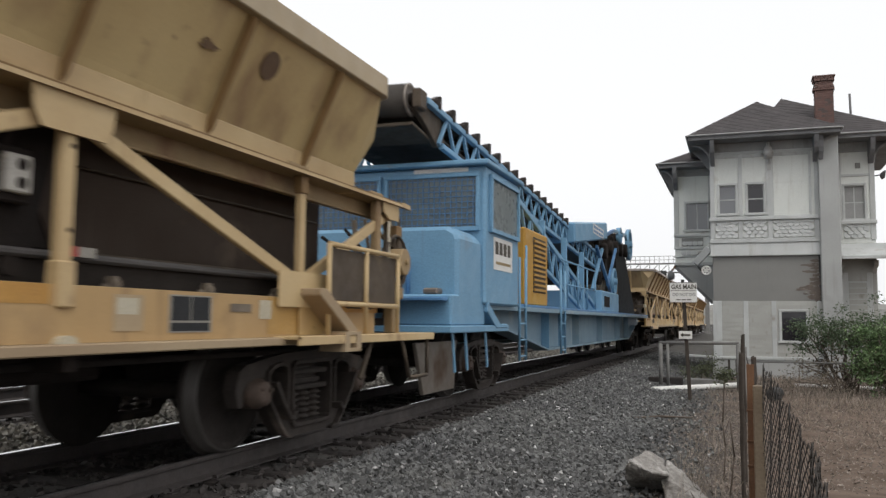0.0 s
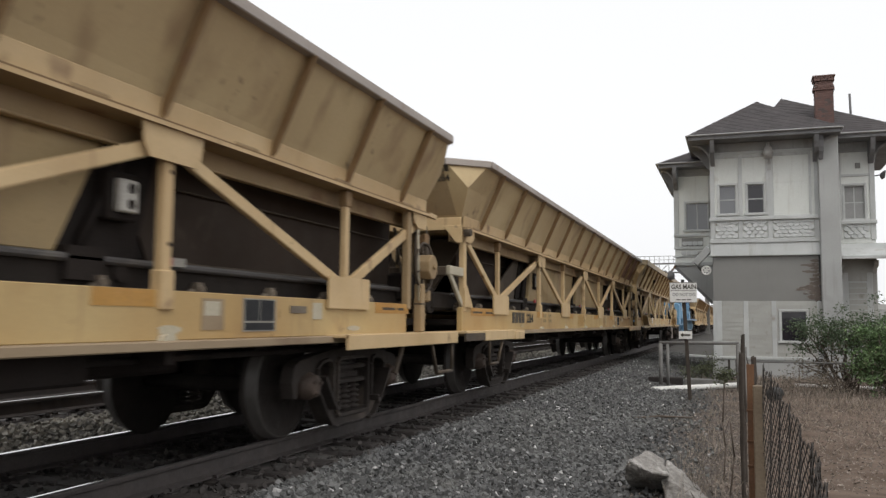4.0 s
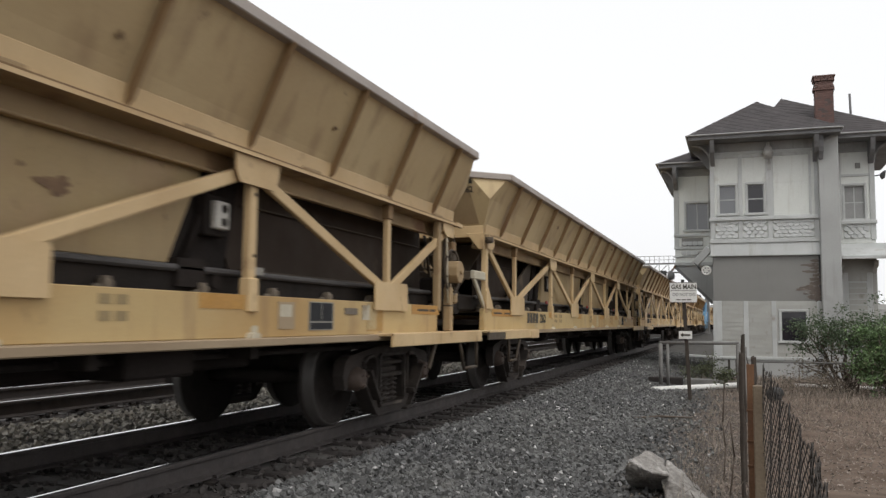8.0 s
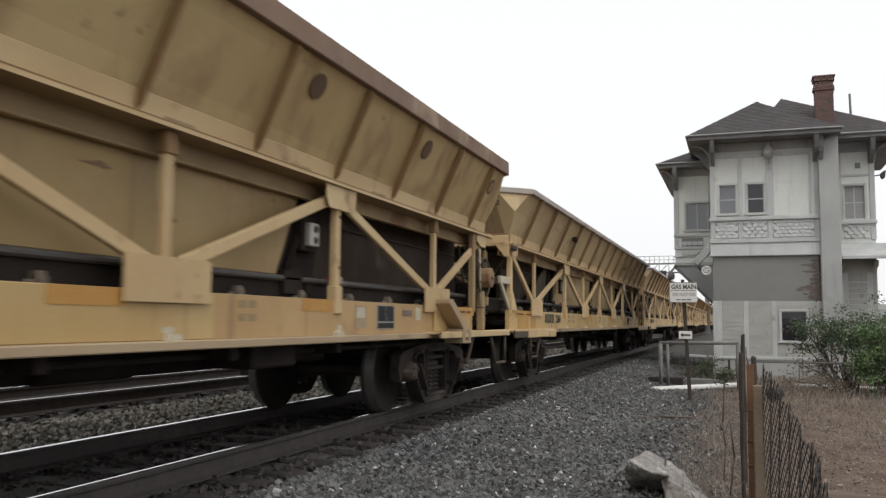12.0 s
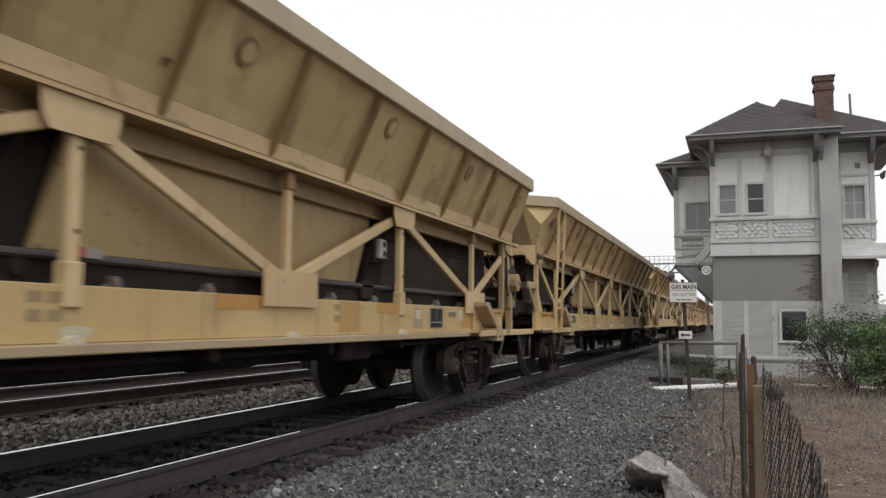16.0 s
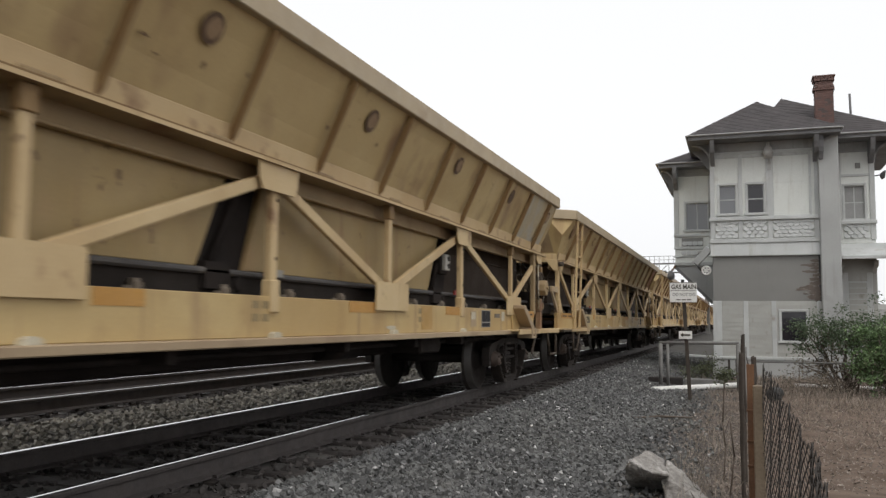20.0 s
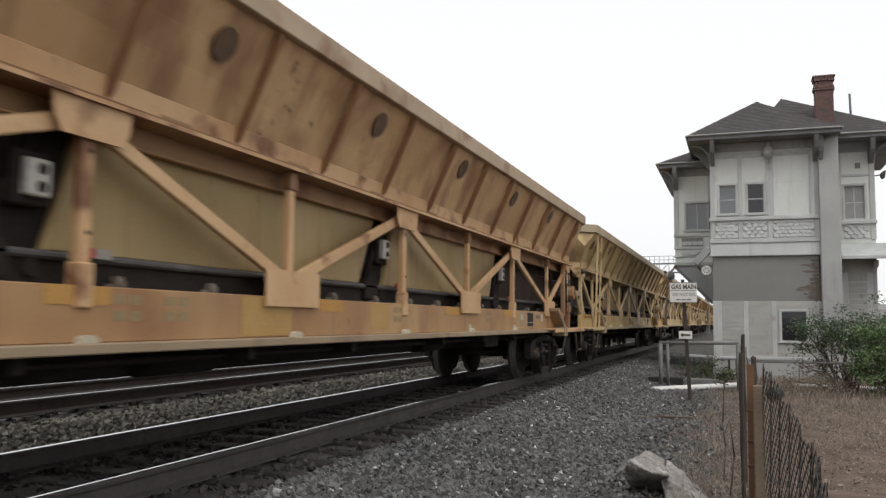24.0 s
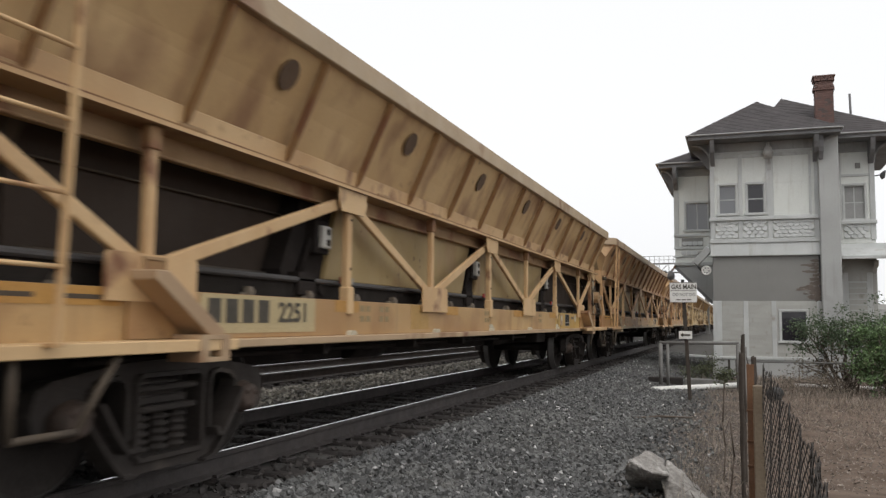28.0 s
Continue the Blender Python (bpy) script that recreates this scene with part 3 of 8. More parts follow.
def make_bogie(parent, y):
    """A three-piece freight truck with its two wheelsets."""
    bm = bmesh.new()
    beam(bm, (-1.0, y, 0.56), (1.0, y, 0.56), 0.40, 0.22, (0, 0, 1))
    tube(bm, (0, y, 0.66), (0, y, 0.82), 0.20, 16)
    box(bm, -0.35, 0.35, y - 0.55, y + 0.55, 0.42, 0.50)
    bogie = part("bogie", bm, M_TRUCK, parent, "dark cast-steel freight bogie", 0.02)
    half = [(0.0, 0.80), (0.45, 0.79), (0.80, 0.745), (1.05, 0.71), (1.15, 0.66), (1.19, 0.52), (1.15, 0.38), (1.09, 0.39), (1.08, 0.51), (1.00, 0.58),
            (0.86, 0.57), (0.79, 0.45), (0.58, 0.19), (0.47, 0.09), (0.36, 0.07)]
    outer = half + [(-a, b) for a, b in half[:0:-1]]
    eye = [(0.435, 0.30), (0.435, 0.62), (0.46, 0.68), (0.54, 0.705), (0.68, 0.68), (0.755, 0.63), (0.745, 0.56), (0.62, 0.38), (0.50, 0.245), (0.455, 0.25)]
    nest = [(-0.35, 0.20), (-0.35, 0.66), (-0.31, 0.705), (0.31, 0.705), (0.35, 0.66), (0.35, 0.20), (0.31, 0.16), (-0.31, 0.16)]
    for s in (-1, 1):
        made = [part("side_frame", plate_with_holes(outer, [eye, [(-a, b) for a, b in eye], nest], y, s * 0.95, s * 1.07), M_TRUCK, bogie)]
        # raised ribs round the openings; the lower ones are broad flanges that hold dust
        bm = bmesh.new()
        for loop in (eye, [(-a, b) for a, b in eye], nest):
            for p, q in zip(loop, loop[1:] + loop[:1]):
                deep = loop is not nest and max(p[1], q[1]) < 0.57
                beam(bm, (s * (1.115 if deep else 1.08), y + p[0], p[1]), (s * (1.115 if deep else 1.08), y + q[0], q[1]), 0.03, 0.13 if deep else 0.05, (1, 0, 0))
        for p, q in zip(half[10:14], half[11:15]):
            for d in (-1, 1):
                beam(bm, (s * 1.09, y + d * p[0], p[1]), (s * 1.09, y + d * q[0], q[1]), 0.025, 0.07, (1, 0, 0))
        made.append(part("casting_rib", bm, M_TRUCK, bogie))
        bm = bmesh.new()
        box(bm, *sorted((s * 0.9, s * 1.09)), y - 0.29, y + 0.29, 0.455, 0.50)
        box(bm, *sorted((s * 0.9, s * 1.03)), y - 0.25, y + 0.25, 0.50, 0.56)
        box(bm, *sorted((s * 0.9, s * 1.08)), y - 0.31, y + 0.31, 0.59, 0.635)
        box(bm, *sorted((s * 0.9, s * 1.10)), y - 0.33, y + 0.33, 0.135, 0.175)
        made.append(part("bolster_end", bm, M_TRUCK, bogie, "", 0.012))
        for k in range(3):
            bm = bmesh.new()
            yy = y - 0.20 + 0.20 * k
            turned(bm, [(0.175, 0.06)] + [(0.185 + 0.052 * c + dz, r) for c in range(5) for dz, r in ((0, 0.052), (0.012, 0.086), (0.026, 0.086), (0.038, 0.052))] + [(0.455, 0.06)], (s * 0.965, yy), 14)
            made.append(part("spring", bm, M_TRUCK, bogie, "dusty coil spring"))
        for d in (-1, 1):
            bm = bmesh.new()
            prof = [(0.93, 0.125), (1.09, 0.125), (1.11, 0.105), (1.15, 0.10), (1.16, 0.06)]
            lathe(bm, prof if s > 0 else [(-x, r) for x, r in prof][::-1], (y + d * 0.89, 0.478), 18)
            for k in range(3):
                a = 2.1 * k + 0.4
                tube(bm, (s * 1.15, y + d * 0.89 + 0.065 * math.cos(a), 0.478 + 0.065 * math.sin(a)), (s * 1.18, y + d * 0.89 + 0.065 * math.cos(a), 0.478 + 0.065 * math.sin(a)), 0.018, 6)
            made.append(part("bearing_cap", bm, M_BEARING, bogie, "rust-brown bearing cap with three bolts"))
        if s < 0:
            merge("side_frame", made, bogie)
    for d in (-1, 1):
        w = new("wheelset", WHEELSET)
        w.parent = bogie
        w.matrix_basis = pose(0, y + d * 0.89, 0.478)
    return bogie


bm_ws = wheelset_mesh()
WHEELSET = bpy.data.meshes.new("wheelset")
bmesh.ops.recalc_face_normals(bm_ws, faces=bm_ws.faces)
bm_ws.to_mesh(WHEELSET)
bm_ws.free()
WHEELSET.materials.append(M_WHEEL)
WHEELSET.materials.append(M_TREAD)

TOPS, LOWS = (-4.80, 0.0, 4.80), (-7.64, -2.48, 2.37, 7.45)


def octagon(x_side, y_side, x_end, y_end):
    return [(x_side, -y_side), (x_side, y_side), (x_end, y_end), (-x_end, y_end), (-x_side, y_side), (-x_side, -y_side), (-x_end, -y_end), (x_end, -y_end)]


def make_hopper(parent, P, capped, cut=0.0):
    """The open hopper body: sloping sides, chamfered corners, rim, ribs and skirt."""
    top = 3.20
    bm = bmesh.new()
    rim = [bm.verts.new((x, y, top)) for x, y in octagon(1.62, 9.38, 1.12, 9.82)]
    inn = [bm.verts.new((x, y, top)) for x, y in octagon(1.57, 9.34, 1.09, 9.76)]
    well = [bm.verts.new((x, y, 2.62)) for x, y in octagon(1.22, 8.9, 0.95, 9.0)]
    knee = {(sx, sy): bm.verts.new((sx * 1.41, sy * 9.68, 2.84)) for sx in (-1, 1) for sy in (-1, 1)}
    low = {(sx, sy): bm.verts.new((sx * 1.27, sy * 9.52, 2.48)) for sx in (-1, 1) for sy in (-1, 1)}
    floor = {(sx, sy): bm.verts.new((sx * 1.25, sy * 9.50, 2.36)) for sx in (-1, 1) for sy in (-1, 1)}
    for i in range(8):
        j = (i + 1) % 8
        bm.faces.new((rim[i], rim[j], inn[j], inn[i]))
        bm.faces.new((inn[i], inn[j], well[j], well[i]))
    bm.faces.new(well)
    bm.faces.new((rim[0], rim[1], knee[1, 1], low[1, 1], low[1, -1], knee[1, -1]))
    bm.faces.new((rim[4], rim[5], knee[-1, -1], low[-1, -1], low[-1, 1], knee[-1, 1]))
    bm.faces.new((rim[2], rim[3], knee[-1, 1], low[-1, 1], low[1, 1], knee[1, 1]))
    bm.faces.new((rim[6], rim[7], knee[1, -1], low[1, -1], low[-1, -1], knee[-1, -1]))
    for r, k in (((1, 2), (1, 1)), ((3, 4), (-1, 1)), ((5, 6), (-1, -1)), ((7, 0), (1, -1))):
        bm.faces.new((rim[r[0]], rim[r[1]], knee[k]))
    ring = ((1, -1), (1, 1), (-1, 1), (-1, -1))
    for a, b in zip(ring, ring[1:] + ring[:1]):
        bm.faces.new((low[a], low[b], floor[b], floor[a]))
    bm.faces.new([floor[k] for k in ring])
    for v in bm.verts:
        if v.co.y > 8.5:
            v.co.y -= cut
    body = part("hopper", bm, P["hopper"], parent, "dusty steel hopper with sloping sides")
    bm = bmesh.new()
    pts = [(x, y - cut if y > 0 else y) for x, y in octagon(1.62, 9.38, 1.12, 9.82)]
    for (ax, ay), (bx, by) in zip(pts, pts[1:] + pts[:1]):
        if capped:
            beam(bm, (ax * 1.012, ay * 1.003, 3.275), (bx * 1.012, by * 1.003, 3.275), 0.075, 0.19, (0, 0, 1))
        else:
            beam(bm, (ax, ay, 3.188), (bx, by, 3.188), 0.10, 0.09, (0, 0, 1))
    part("rim", bm, P["rim"], body, "worn steel top rim", 0.008)
    for s in (-1, 1):
        for k in range(14 if cut == 0 else 13):
            y = -8.71 + 1.34 * k
            bm = bmesh.new()
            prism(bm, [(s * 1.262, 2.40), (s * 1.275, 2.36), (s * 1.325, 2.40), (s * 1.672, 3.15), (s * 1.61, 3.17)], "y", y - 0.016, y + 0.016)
            rib = part("rib", bm, (P["trim"], P["rib"]), body, "plate rib, darker brown than the hopper, with rust stains")
            # Only upward faces keep trim paint; sides and edge take the darker brown.
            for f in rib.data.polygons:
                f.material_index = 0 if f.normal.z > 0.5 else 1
        part("skirt", _skirt(s, cut), P["trim"], body, "paler riveted skirt plate", 0.006)
    bm = bmesh.new()
    sheet(bm, [(-1.2, -9.532, 2.50), (1.2, -9.532, 2.50), (1.08, -9.803, 3.15), (-1.08, -9.803, 3.15)], 0.0015)
    part("end_sheet", bm, M_ENDGRIME, body, "grimy brown end sheet")
    for sy in (-1, 1):
        for x in (-0.72, 0.70):
            beampart("end_rib", (x, sy * 9.54 - (cut if sy > 0 else 0), 2.42), (x, sy * 9.84 - (cut if sy > 0 else 0), 3.16), 0.06, 0.06, P["trim"], body, (0, 1, 0))
        bm = bmesh.new()
        yc = cut if sy > 0 else 0
        box(bm, -1.27, 1.27, min(sy * 9.525, sy * 9.56) - yc, max(sy * 9.525, sy * 9.56) - yc, 2.30, 2.47)
        part("end_skirt", bm, P["trim"], body, "", 0.006)
    return body


def _skirt(s, cut):
    bm = bmesh.new()
    sheet(bm, [(s * 1.268, -9.5, 2.345), (s * 1.268, 9.5 - cut, 2.345), (s * 1.288, 9.5 - cut, 2.495), (s * 1.288, -9.5, 2.495)], 0.012 * s)
    return bm


def truss_side(parent, P, s):
    """One side of the underframe: chord, posts, diagonals, gussets and the deep sill."""
    x = s * 1.24
    before = set(parent.children)
    chord = bmesh.new()
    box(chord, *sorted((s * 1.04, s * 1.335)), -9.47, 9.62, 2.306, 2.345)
    flange = part("top_chord", chord, (P["lip"], P["trim"]), parent, "dirty flange of the top chord, a highlight painted on its edge face")
    # Outer edge face takes pale trim paint as a painted highlight.
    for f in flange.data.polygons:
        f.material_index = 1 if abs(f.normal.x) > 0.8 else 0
    # The beam's shade is put into its darker lip paint.
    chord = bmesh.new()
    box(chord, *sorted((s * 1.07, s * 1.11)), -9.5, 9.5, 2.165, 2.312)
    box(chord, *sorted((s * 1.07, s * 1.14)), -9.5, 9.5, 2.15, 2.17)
    part("inner_beam", chord, P["lip"], parent, "dull recessed beam under the flange, darkened in colour for its shade", 0.006)
    if s > 0:
        # Dark strip painted in for the shaded gap over the flange edge.
        boxpart("flange_seam", (1.333, 1.3365, -9.46, 9.60, 2.334, 2.345), P["rib"], parent, "thin dark strip drawn for the gap above the flange edge")
        # Pale strip repeats the painted edge highlight.
        boxpart("flange_lip", (1.333, 1.3400, -9.465, 9.615, 2.304, 2.330), P["trim"], parent, "pale strip painting a highlight along the flange edge")
    for y in np.arange(-8.9, 9.3, 1.62) if s > 0 else ():
        boxpart("splice_pad", (*sorted((s * 1.27, s * 1.30)), y - 0.16, y + 0.16, 2.345, 2.385), P["lip"], parent, "", 0.012)
    for y in TOPS:
        boxpart("post", (*sorted((x - 0.03, x + 0.04)), y - 0.05, y + 0.05, 1.30, 2.20), P["trim"], parent, "", 0.01)
        if s > 0:
            for z in (2.03, 1.56):
                bm = bmesh.new()
                tube(bm, (x + 0.038, y + 0.015, z), (x + 0.043, y + 0.015, z), 0.016, 8)
                part("bolt_hole", bm, M_GRIME, parent, "dark bolt hole in the post")
        boxpart("post_foot", (*sorted((x - 0.04, x + 0.06)), y - 0.065, y + 0.065, 1.13, 1.39), P["trim"], parent, "", 0.01)
        bm = bmesh.new()
        prism(bm, [(y - 0.31, 2.31), (y + 0.31, 2.31), (y + 0.29, 2.17), (y + 0.24, 2.09), (y - 0.24, 2.09), (y - 0.29, 2.17)], "x", x + s * 0.052, x + s * 0.07)
        part("gusset_plate", bm, P["trim"], parent)
    for y in (-9.42, 9.42):
        d = 1 if y < 0 else -1
        yp = -9.40 if y < 0 else 9.0
        boxpart("end_post", (*sorted((x - 0.03, x + 0.05)), yp - 0.055, yp + 0.055, 1.20, 2.31), P["trim"] if y < 0 else P["lip"], parent, "", 0.012)
        bm = bmesh.new()
        prism(bm, [(y - d * 0.05, 2.31), (y + d * 0.36, 2.31), (y + d * 0.34, 2.20), (y + d * 0.22, 2.14), (y - d * 0.05, 2.14)], "x", x + s * 0.052, x + s * 0.07)
        part("gusset_plate", bm, P["trim"], parent)
    for y in LOWS:
        boxpart("hanger", (*sorted((x - 0.03, x + 0.03)), y - 0.045, y + 0.045, 1.40, 2.30), P["trim"], parent, "", 0.008)
        boxpart("hanger_clip", (*sorted((x - 0.04, x + 0.045)), y - 0.06, y + 0.06, 2.15, 2.305), P["rib"], parent, "rust-stained clip at the hanger's head", 0.008)
        bm = bmesh.new()
        prism(bm, [(y - 0.43, 1.18), (y + 0.43, 1.18), (y + 0.43, 1.45), (y + 0.41, 1.475), (y - 0.41, 1.475), (y - 0.43, 1.45)], "x", x + s * 0.052, x + s * 0.072)
        part("gusset_plate", bm, P["trim"], parent)
    nodes = [(-9.35, 2.22)] + [p for a, b in zip(LOWS, TOPS + (9.35,)) for p in ((a, 1.38), (b, 2.22))]
    for (a, za), (b, zb) in zip(nodes, nodes[1:]):
        beampart("diagonal", (x, a, za), (x, b, zb), 0.10, 0.05, P["trim"], parent, (1, 0, 0), 0.008)
    bm = bmesh.new()
    box(bm, *sorted((s * 1.20, s * 1.275)), -9.5, 8.95, 0.935, 1.26)
    sill = part("side_sill", bm, P["sill"], parent, "deep painted side sill with a pale lower lip", 0.006)
    bm = bmesh.new()
    box(bm, *sorted((s * 1.17, s * 1.37)), -9.52, 9.52, 0.872, 0.935)
    part("sill_lip", bm, P["edge"], parent, "dusty pale lower flange of the sill", 0.008)
    for y in (-4.78, -2.42, 0.0, 2.42, 4.80) if s > 0 else ():
        bm = bmesh.new()
        prism(bm, [(y - 0.07, 0.93), (y + 0.07, 0.93), (y + 0.055, 0.965), (y + 0.02, 0.98), (y - 0.02, 0.98), (y - 0.055, 0.965)], "x", *sorted((s * 1.275, s * 1.33)))
        part("drain_cover", bm, M_PALEBAR, sill, "small pale half-round cover")
    bm = bmesh.new()
    prism(bm, [(-9.47, 1.26), (-9.47, 1.52), (-9.37, 1.56), (-9.10, 1.26)], "x", *sorted((s * 1.29, s * 1.305)))
    part("gusset_plate", bm, P["trim"], parent)
    if s < 0:
        merge("far_truss", [c for c in parent.children if c not in before], parent, "trussed underframe on the car's far side")
        return None
    return sill


def make_car(P, capped, ladder, cut=0.0):
    car = thing("hopper_car", "", "railway wagon")
    make_hopper(car, P, capped, cut)
    for s in (-1, 1):
        sill = truss_side(car, P, s)
        if s > 0:
            # number board, faded data panels and repainted patches
            if capped:
                boxpart("number_board", (1.275, 1.280, -7.12, -5.47, 0.975, 1.255), M_CREAM, sill, "cream board for the car's number")
            over = 0.0 if capped else 0.17
            for k in range(4):
                bm = bmesh.new()
                y = -7.03 + over + 0.215 * k
                prism(bm, [(y, 1.05), (y + 0.155, 1.05), (y + 0.155, 1.225), (y, 1.225)], "x", 1.274, 1.283)
                part("owner_mark", bm, M_INK, sill, "plain dark block mark")
            for y, w in ((-4.55, 0.42), (-4.08, 0.35), (-0.3, 0.35), (3.2, 0.4)):
                bm = bmesh.new()
                for r in range(2):
                    for c in range(int(w / 0.14)):
                        box(bm, 1.276, 1.278, y + 0.14 * c, y + 0.14 * c + 0.10, 1.06 + 0.10 * r, 1.12 + 0.10 * r)
                tagged(part("data_panel", bm, M_FADED, sill, "faded stencilled data"), kind="stuff")
            for y, w in ((-9.1, 1.2), (-5.08, 0.5), (-1.97, 0.45), (1.38, 0.6), (4.15, 0.55), (8.1, 0.9)):
                boxpart("paint_patch", (1.2755, 1.279, y, y + w, 1.15, 1.258), M_PATCH, sill, "orange repainted patch")
            bm = bmesh.new()
            for ya, yb in ((-9.02, -8.56), (-8.40, -8.02), (8.28, 8.62), (8.68, 8.86)):
                box(bm, 1.279, 1.2805, ya, yb, 1.185, 1.212)
            tagged(part("text_bar", bm, M_STIRRUP, sill, "faded line of lettering"), kind="stuff")
            bm = bmesh.new()
            box(bm, 1.276, 1.281, 5.70, 6.16, 0.985, 1.235)
            panel = part("test_panel", bm, M_VALVE, sill, "slate test-data panel with pale lines")
            for k in range(2):
                boxpart("data_square", (1.281, 1.283, 5.72 + 0.215 * k, 5.92 + 0.215 * k, 1.065, 1.225), M_SLATE, panel)
            boxpart("data_square", (1.281, 1.283, 5.72, 6.135, 0.995, 1.05), M_SLATE, panel)
            card = boxpart("card_board", (1.276, 1.281, 5.19, 5.45, 1.00, 1.22), P["edge"], sill, "small board with a worn white card")
            boxpart("card", (1.281, 1.283, 5.215, 5.40, 1.10, 1.20), M_PALEBAR, card)
            boxpart("card", (1.276, 1.280, 6.78, 6.95, 1.08, 1.225), M_PALEBAR, sill, "worn white card")
            boxpart("name_plate", (1.276, 1.284, 6.39, 6.66, 1.13, 1.19), M_IDLER, sill, "small dull grey plate")
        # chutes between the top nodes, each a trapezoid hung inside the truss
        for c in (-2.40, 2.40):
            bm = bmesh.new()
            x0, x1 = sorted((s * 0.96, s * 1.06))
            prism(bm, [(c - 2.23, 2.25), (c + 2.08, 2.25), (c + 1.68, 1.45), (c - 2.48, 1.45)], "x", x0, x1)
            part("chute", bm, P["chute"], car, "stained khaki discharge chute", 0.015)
        # slope sheets over the bogies, their shade painted in with a dark plate colour
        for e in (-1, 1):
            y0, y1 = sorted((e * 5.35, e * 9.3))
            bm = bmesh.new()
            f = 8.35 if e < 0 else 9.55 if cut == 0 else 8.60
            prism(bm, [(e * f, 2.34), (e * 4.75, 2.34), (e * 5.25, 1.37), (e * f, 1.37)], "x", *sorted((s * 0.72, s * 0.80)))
            part("slope_sheet", bm, M_SLOPE, car, "sheet above the bogie, its shade painted into a dark dusty colour")
            for z, r in ((2.03, 0.010), (1.48, 0.018)) if s > 0 else ():
                tubepart("conduit", (s * 0.83, e * (f - 0.1), z), (s * 0.83, e * 5.3, z), r, M_STIRRUP, car, seg=6)
        for y in TOPS:
            if abs(y) > 1 or cut or (capped and P is not KHAKI):
                o = y - 0.30 if capped or y > 1 else y + 0.32
                bm = bmesh.new()
                box(bm, *sorted((s * 1.00, s * 1.15)), o, o + 0.17, 1.74, 1.95)
                vb = part("valve_box", bm, M_VALVEBOX, car, "pale grey valve box on a black bracket", 0.01)
                boxpart("bracket", (*sorted((s * 0.98, s * 1.10)), o - 0.06, o + 0.21, 1.69, 2.00), M_GRIME, vb, "black mounting bracket", 0.012)
                for z in (1.765, 1.865):
                    bm = bmesh.new()
                    tube(bm, (s * 1.145, o + 0.10, z + 0.03), (s * 1.156, o + 0.10, z + 0.03), 0.034, 10)
                    part("socket", bm, M_GRIME, vb)
            part("actuator", _actuator(s, y), M_GRIME, car, "dark actuator arm behind the truss post")
            tag = boxpart("tag_plate", (*sorted((s * 1.12, s * 1.14)), y + 0.10, y + 0.24, 1.43, 1.49), M_RED, car, "red tag")
            boxpart("tag_end", (*sorted((s * 1.12, s * 1.14)), y + 0.24, y + 0.38, 1.43, 1.49), M_VALVE, tag)
    if capped:
        bm = bmesh.new()
        box(bm, 1.312, 1.318, -7.76, -7.55, 1.33, 1.455)
        card = part("card_holder", bm, P["rib"], car, "rusty card holder on the gusset")
        bm = bmesh.new()
        holed_frame(bm, -7.765, -7.545, 1.325, 1.46, 1.318, 1.324, 0.018)
        for v in bm.verts:
            v.co = Vector((v.co.y, v.co.x, v.co.z))
        part("frame", bm, P["lip"], card)
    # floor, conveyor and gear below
    # Added box: blocks the view through the car and reads as shade.
    boxpart("inner_bin", (-0.78, 0.78, -5.3, 5.3, 1.48, 2.34), M_GRIME, car, "added dark box that fills the car's middle with shade", 0.02)
    boxpart("centre_sill", (-0.30, 0.30, -9.9, 9.9, 0.72, 1.02), M_GRIME, car, "dark centre sill", 0.02)
    boxpart("return_trough", (-0.62, 0.62, -5.85, 5.85, 0.655, 1.0), M_GRIME, car, "dark trough of the returning belt", 0.03)
    bm = bmesh.new()
    box(bm, -1.18, 1.18, -9.4, 9.4, 1.02, 1.10)
    for k in range(15):
        y = -8.6 + 1.23 * k
        box(bm, -1.19, 1.19, y - 0.05, y + 0.05, 0.91, 1.02)
    part("underframe", bm, M_GRIME, car, "dark crossbearers under the floor")
    boxpart("conveyor_belt", (-1.07, 1.07, -10.1, 10.1, 1.22, 1.455), M_BELT, car, "black rubber conveyor belt running the car's length", 0.03)
    for k in range(20):
        bm = bmesh.new()
        y = -9.2 + 0.97 * k
        tube(bm, (-1.12, y, 1.25), (1.12, y, 1.25), 0.05, 8)
        for s in (-1, 1):
            tube(bm, (s * 1.08, y, 1.30), (s * 1.17, y, 1.285), 0.030, 8)
            box(bm, *sorted((s * 1.10, s * 1.15)), y - 0.028, y + 0.028, 1.22, 1.335)
            box(bm, *sorted((s * 1.09, s * 1.17)), y - 0.07, y + 0.07, 1.22, 1.268)
        part("idler_roller", bm, M_IDLER, car)
    for s in (-1, 1):
        boxpart("skirt_rail", (*sorted((s * 1.06, s * 1.12)), -9.4, 9.4, 1.405, 1.455), M_BELTEDGE, car, "grey rubber edge skirt of the belt", 0.016)
    if not capped:
        bm = bmesh.new()
        prism(bm, [(-5.20, 2.20), (-5.58, 1.45), (-7.1, 1.45), (-5.5, 2.20)], "x", 0.93, 0.97)
        part("chute_wing", bm, M_ENDCHUTE, car, "sloping end of the chute")
    for y in (-5.2, -3.0, -1.2, 1.4, 3.2, 4.9):
        boxpart("drop_hanger", (0.98, 1.26, y - 0.05, y + 0.05, 0.77, 0.90), M_GRIME, car, "", 0.01)
    tubepart("brake_pipe", (1.02, -8, 0.80), (1.02, 8, 0.80), 0.025, M_GRIME, car)
    for y in (-3.6, 1.9):
        bm = bmesh.new()
        tube(bm, (0.66, y, 0.78), (0.66, y + 0.85, 0.78), 0.13, 16)
